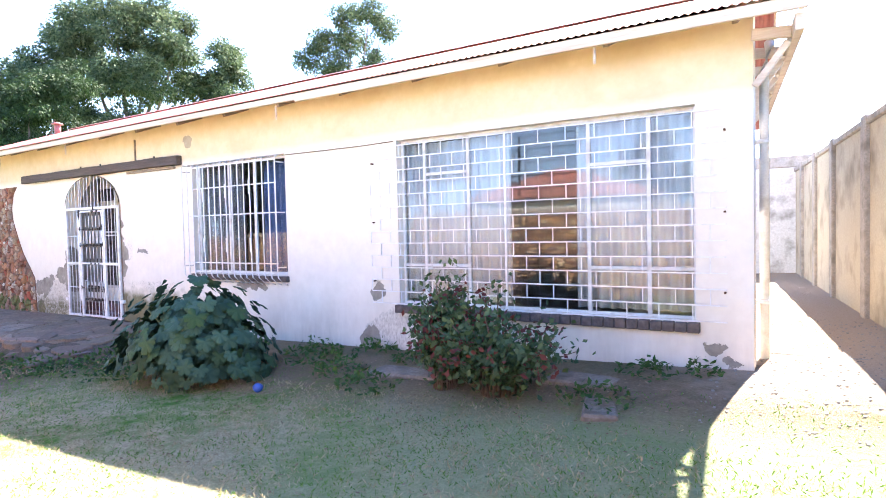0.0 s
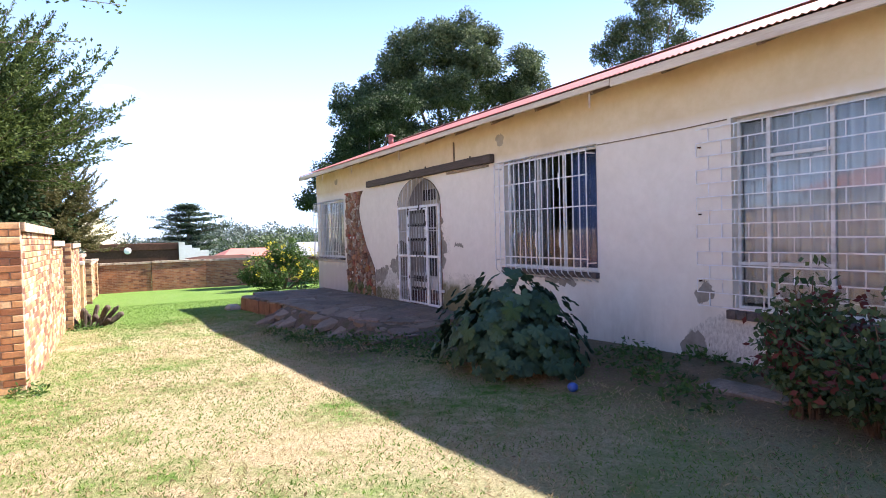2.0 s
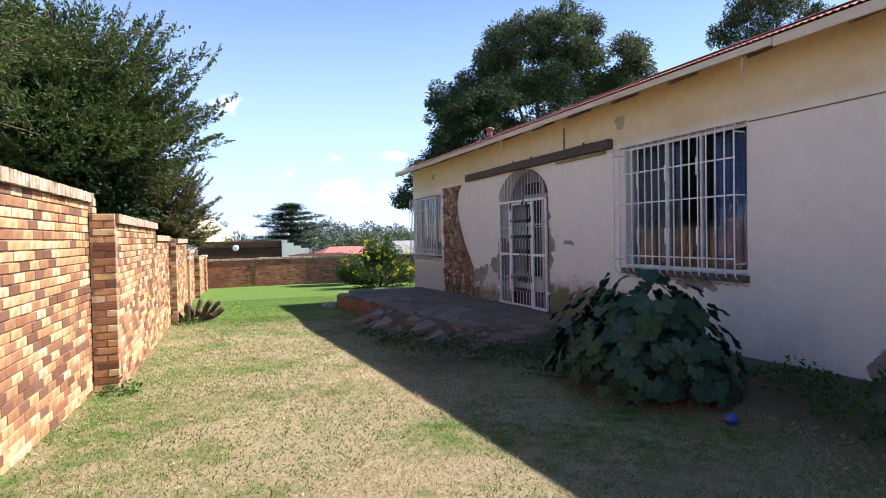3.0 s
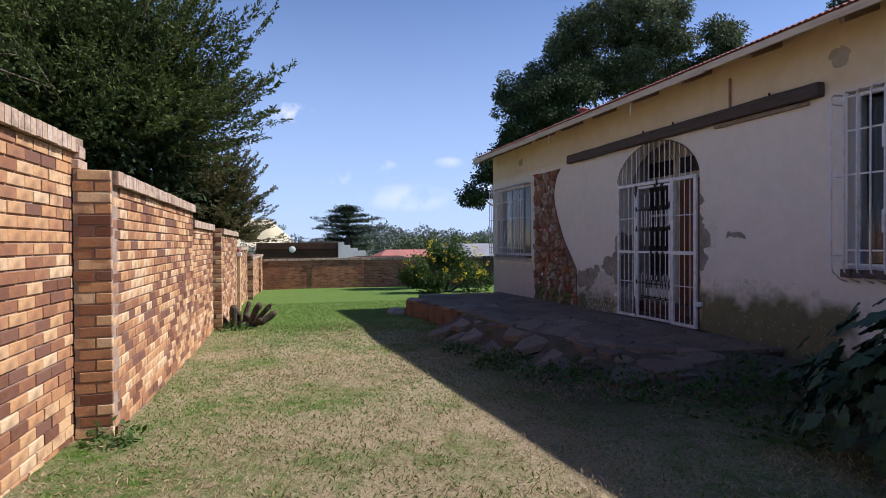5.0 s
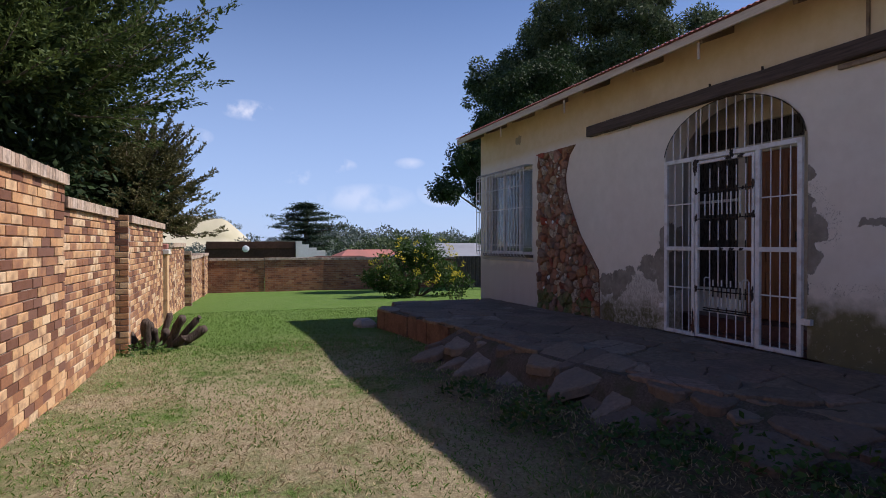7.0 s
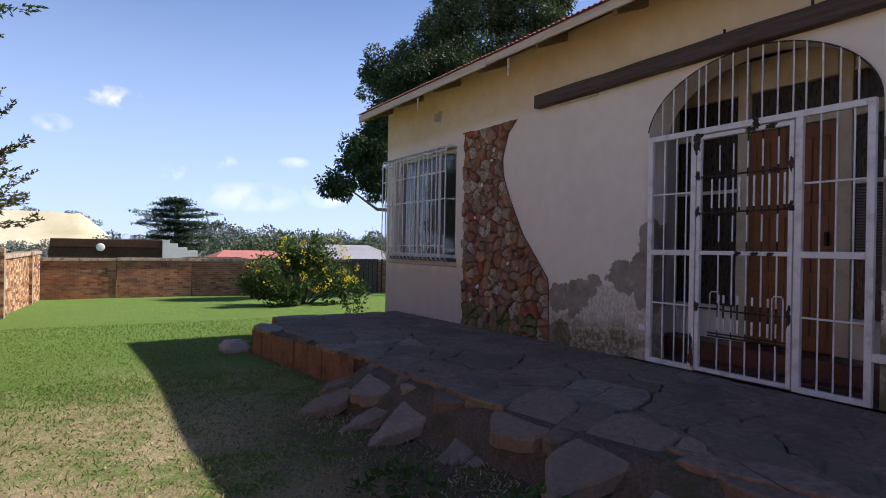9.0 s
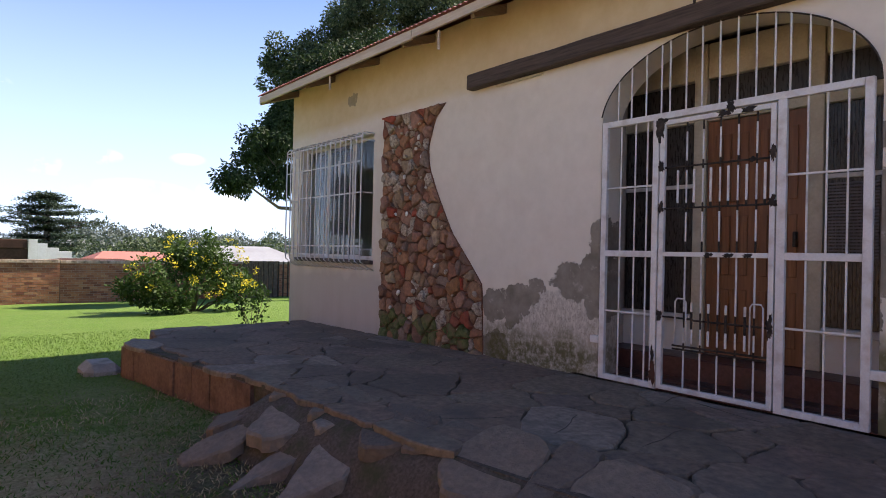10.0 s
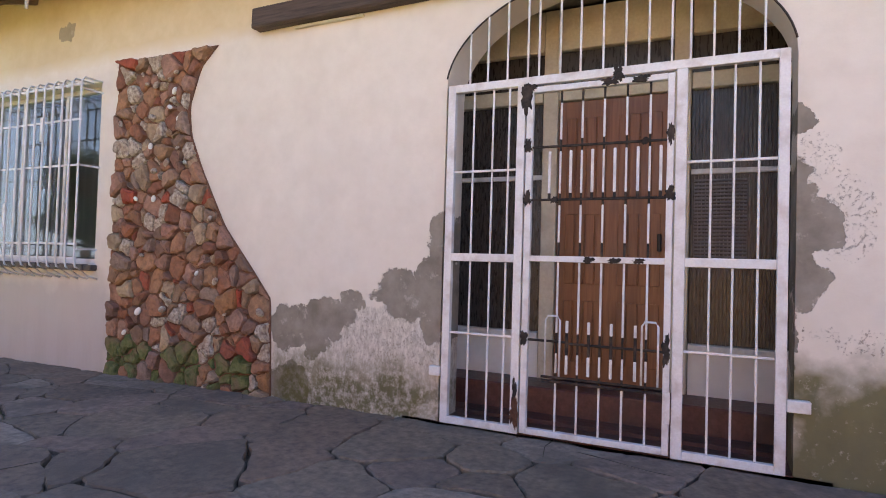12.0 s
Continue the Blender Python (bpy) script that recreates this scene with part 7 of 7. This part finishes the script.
# ---- lawn cover ----
def lawn_cover():
    nr = np.random.default_rng(61)
    def scatter(n, xr, yr, keep):
        x, y = nr.uniform(*xr, n), nr.uniform(*yr, n)
        k = np.array([keep(a, b) for a, b in zip(x, y)])
        x, y = x[k], y[k]
        z = np.array([ground_z(a, b) for a, b in zip(x, y)])
        return np.stack([x, y, z], 1)
    def patch(a, b):
        return noise.noise(Vector((a * 0.75, b * 0.75, 3.0))) + 0.5 * noise.noise(Vector((a * 3, b * 3, 1.0)))
    def off(a, b):
        return not inside_poly(a, b, PLAT) and b > (-1.03 - 0.05 * (a + 8.6) if a > -8.6 else -0.72) and b < 5.6
    green = scatter(70000, (-15.5, 1.5), (-1.3, 5.2), lambda a, b: off(a, b) and patch(a, b) < 0.12 + 0.2 * nr.random() and (b < 4.1 or nr.random() < 0.3))
    straw = scatter(56000, (-15.5, 1.5), (-1.3, 4.6), lambda a, b: off(a, b) and patch(a, b) > -0.25 + 0.3 * nr.random())
    lush = scatter(26000, (-22, -14), (-0.4, 9), lambda a, b: off(a, b) and not (X0 - 0.2 < a and b > 5.9))
    for nm, P, mat, ln, lab in (("grass", green, M_GRASS, 0.035, "short green lawn grass"), ("straw_grass", straw, M_STRAW, 0.045, "dry straw-coloured lawn grass"), ("grass", lush, M_GRASS, 0.045, "lush green lawn grass")):
        W = nr.normal(scale=0.8, size=P.shape)
        W[:, 2] = 0.75
        N = unit_rows(nr, len(P))
        tagged(leaf_cloud(nm, P, W, N, ln, 0.0085, mat, None, 62), lab, "grass", kind="stuff")
    lit = scatter(7500, (-14, 1.0), (-1.1, 5.7), lambda a, b: off(a, b) and a < -0.3 and (nr.random() < 0.5 or b > 3.7 or b < 0.4))
    lit[:, 2] += 0.012
    W, N = unit_rows(nr, len(lit)), unit_rows(nr, len(lit)) * 0.35
    W[:, 2] *= 0.25
    N[:, 2] += 1
    tagged(leaf_cloud("leaf_litter", lit, W, N, 0.034, 0.02, M_LITTER, None, 63), "scattered dead brown leaves on the ground", "leaves", kind="stuff")
    grit = scatter(900, (-0.2, 1.8), (4.6, 9.5), lambda a, b: True)
    rows = [((p[0], p[1], p[2] + 0.004), (s, s * 0.8, s * 0.5), a) for p, s, a in zip(grit.tolist(), nr.uniform(0.004, 0.012, len(grit)), nr.uniform(0, 3, len(grit)))]
    tagged(joined_boxes("gravel", rows, M_CONCRETE, None), "loose grit on the side path", "gravel", kind="stuff")


lawn_cover()


# ---- distance ----
def block_house(name, x, y, w, d, wall_h, roof_h, wall_mat, roof_mat, label, z=None, windows=0):
    z = ground_z(x, y) if z is None else z
    th = thing(name, label, "house", "far houses", at=(x, y, z))
    part("wall", boxed(-d / 2, d / 2, -w / 2, w / 2, -1.0, wall_h, 0.02), wall_mat, th)
    bm = bmesh.new()
    o = 0.4
    q = [(-d / 2 - o, -w / 2 - o, wall_h + 0.01), (d / 2 + o, -w / 2 - o, wall_h + 0.01), (d / 2 + o, w / 2 + o, wall_h + 0.01), (-d / 2 - o, w / 2 + o, wall_h + 0.01), (0, -w / 2 * 0.7, wall_h + roof_h), (0, w / 2 * 0.7, wall_h + roof_h)]
    v = [bm.verts.new(p) for p in q]
    for f in ((1, 2, 5, 4), (3, 0, 4, 5), (0, 1, 4), (2, 3, 5), (3, 2, 1, 0)):
        bm.faces.new([v[i] for i in f])
    part("roof", bm, roof_mat, th)
    for i in range(windows):
        yy = -w / 2 + w * (i + 0.5) / windows
        part("window", boxed(d / 2 - 0.02, d / 2 + 0.03, yy - 0.6, yy + 0.6, wall_h * 0.35, wall_h * 0.75, 0.01), M_SILL, th, "dark window")
    return th


nb = thing("neighbour_house", "long low dark brick house with white stepped gable beyond the wall", "house", "far houses", at=(-60, 4.0, 0))
part("wall", boxed(-5, 0, -5.0, 2.55, -3.0, 0.6, 0.02), M_DARKROOF, nb)
part("roof", boxed(-5, 0.1, -4.9, 2.5, 0.61, 1.25, 0.04), M_DARKROOF, nb, "dark weathered roof")
gb = bmesh.new()
for i, (a, b, h) in enumerate(((2.57, 3.1, 1.28), (3.1, 3.7, 1.0), (3.7, 4.4, 0.7), (4.4, 5.2, 0.45))):
    add_box(gb, -0.4, 0.15, a, b - 0.002, -2.0, h)
part("stepped_gable", gb, M_WHITEWASH, nb, "white stepped gable")
ds = bmesh.new()
bmesh.ops.create_uvsphere(ds, u_segments=16, v_segments=8, radius=0.3)
for v in ds.verts:
    v.co.x *= 0.25
dish = link_mesh("satellite_dish", ds, M_DISH)
dish.location = (-59.6, 2.3, 0.62)
tagged(dish, "small white satellite dish on the neighbour's roof", "dish")
block_house("red_roof_house", -62, 13.7, 6, 5, 0.1, 0.75, M_REDROOF, M_REDROOF, "low house with faded red roof beyond the wall", z=-0.35)
block_house("flat_house", -55, 9.6, 5.0, 4, 0.42, 0.25, M_DARKROOF, M_DARKROOF, "low dark shed roof beyond the wall", z=-0.62)
block_house("grey_roof_house", -44, 15.2, 6.0, 6, 1.1, 1.0, M_BRICK, M_GREYROOF, "brick outbuilding with pale grey iron roof", z=-1.0, windows=2)
block_house("white_house", -120, 22.0, 12, 6, 2.2, 1.2, M_WHITEWASH, M_GREYROOF, "far white house among trees", z=-1.5, windows=3)
block_house("white_house", -130, 33.0, 10, 6, 2.2, 1.2, M_WHITEWASH, M_GREYROOF, "far white house among trees", z=-1.5, windows=3)
block_house("red_roof_house", -9.5, -17.0, 6, 9, 2.7, 1.5, M_WHITEWASH, M_REDROOF, "white house with faded red roof beyond the near boundary wall", z=0.2, windows=2)
sh = thing("yard_gate", "dark slatted timber and iron yard gate beyond the bush", "gate", at=(-33.0, 12.6, -1.1))
for i in range(12):
    part("slat", boxed(-0.03, 0.03, -1.3 + 0.22 * i, -1.3 + 0.22 * i + (0.19 if i < 7 else 0.05), 0.0, 1.55, 0.006), M_TIMBER if i < 7 else M_IRON, sh)


def cedar():
    base = (-75.0, 9.4, -2.0)
    nr = np.random.default_rng(71)
    th = thing("cedar_tree", "wide dark layered cedar tree in the distance", "tree", at=base)
    tube("trunk", [(0, 0, -1), (0.1, 0, 4), (0, 0, 7.4)], [0.4, 0.3, 0.06], M_BARK, th, 7)
    P = []
    for k in range(8):
        z = 2.3 + 0.72 * k
        reach = 5.5 * (1 - (k / 8.4) ** 2.2)
        for j in range(11):
            a = 2.4 * j + nr.uniform(-0.4, 0.4) + k
            q = reach * nr.uniform(0.45, 1.12)
            tip = np.array((q * math.cos(a), q * math.sin(a), z + 0.06 * q + nr.uniform(-0.42, 0.42)))
            for m in range(7):
                s = 0.25 + 0.75 * (m + nr.random()) / 7
                c = np.array((0, 0, z - 0.25)) * (1 - s) + tip * s + nr.normal(scale=(0.35, 0.35, 0.05), size=3)
                P.append(c + nr.normal(scale=(0.34, 0.34, 0.07), size=(44, 3)))
            if j % 2 == 0:
                tube("branch", [(0, 0, z - 0.3), tuple(tip)], [0.09, 0.02], M_BARK, th, 4)
    P = np.concatenate(P)
    W, N = unit_rows(nr, len(P)), unit_rows(nr, len(P)) * 0.5
    W[:, 2] *= 0.3
    N[:, 2] += 1
    leaf_cloud("crown", P, W, N, 0.27, 0.12, M_CEDAR, th, 71)


cedar()


# far leaves: distance haze is mixed into the colour as pale grey
M_HAZE = leafy("haze_tinted_leaf", (0.12, 0.145, 0.13), (0.19, 0.21, 0.19), 0.8, 0.1)


def far_tree_belt():
    nr = np.random.default_rng(81)
    cs, rs = [], []
    for k in range(300):
        y = nr.uniform(-60, 120)
        x = nr.uniform(-190, -95)
        cs.append((x, y, nr.uniform(-2.0, 1.2) + (1.6 if y > 14 else 0) - (2.0 if y < 4 else 0)))
        rs.append(nr.uniform(1.4, 2.8))
    P, W, N = clump_leaves(nr, cs, rs, 80, 0.1)
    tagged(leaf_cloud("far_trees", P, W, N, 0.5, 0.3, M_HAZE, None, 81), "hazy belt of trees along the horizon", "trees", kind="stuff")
    cs, rs = [], []
    for k in range(46):
        y = 13 + 26 * nr.random()
        cs.append((nr.uniform(-85, -66), y, nr.uniform(-1.0, 1.6)))
        rs.append(nr.uniform(0.8, 1.5))
    P, W, N = clump_leaves(nr, cs, rs, 90, 0.1)
    tagged(leaf_cloud("garden_trees", P, W, N, 0.4, 0.25, M_EUC, None, 82), "green garden trees between the far houses", "trees", kind="stuff")


far_tree_belt()


def mine_dump():
    """Flat-topped sand dump with a lower terrace, trees along its rim."""
    verts, faces = [], []
    nx, ny = 16, 60
    def crest(y):
        return 10.0 * min(max((11.0 - y) / 11.0, 0), 1)
    for i in range(nx):
        for j in range(ny):
            x, y = -262 + 6 * i, -75 + 1.55 * j
            rise = min(max((-176 - x) / 22.0, 0), 1)
            rise = 0.42 * min(rise / 0.35, 1) + 0.58 * min(max((rise - 0.55) / 0.35, 0), 1)
            verts.append((x, y, -3.0 + (crest(y) + 1.8) * rise + 0.35 * noise.noise(Vector((x * 0.09, y * 0.2, 0)))))
    for i in range(nx - 1):
        for j in range(ny - 1):
            a = i * ny + j
            faces.append((a, a + ny, a + ny + 1, a + 1))
    o = shaped("backdrop_hill", verts, faces, M_DUMP, None, True)
    tagged(o, "pale yellow flat-topped sand hill on the horizon", "hill", kind="structure")
    nr = np.random.default_rng(91)
    cs, rs = [], []
    for k in range(60):
        y = nr.uniform(-60, 22)
        r = nr.uniform(0.35, 0.9)
        cs.append((-200 + nr.uniform(-3, 3), y, -1.4 + crest(y) + r * 0.6 + (1.2 if y > 4 else 0)))
        rs.append(r)
    for k in range(40):
        cs.append((-172 + nr.uniform(-4, 4), nr.uniform(-50, 20), nr.uniform(-1.2, 0.6)))
        rs.append(nr.uniform(0.6, 1.2))
    P, W, N = clump_leaves(nr, cs, rs, 130, 0.1)
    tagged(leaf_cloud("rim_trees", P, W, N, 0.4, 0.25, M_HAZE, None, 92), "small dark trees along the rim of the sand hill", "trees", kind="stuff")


mine_dump()
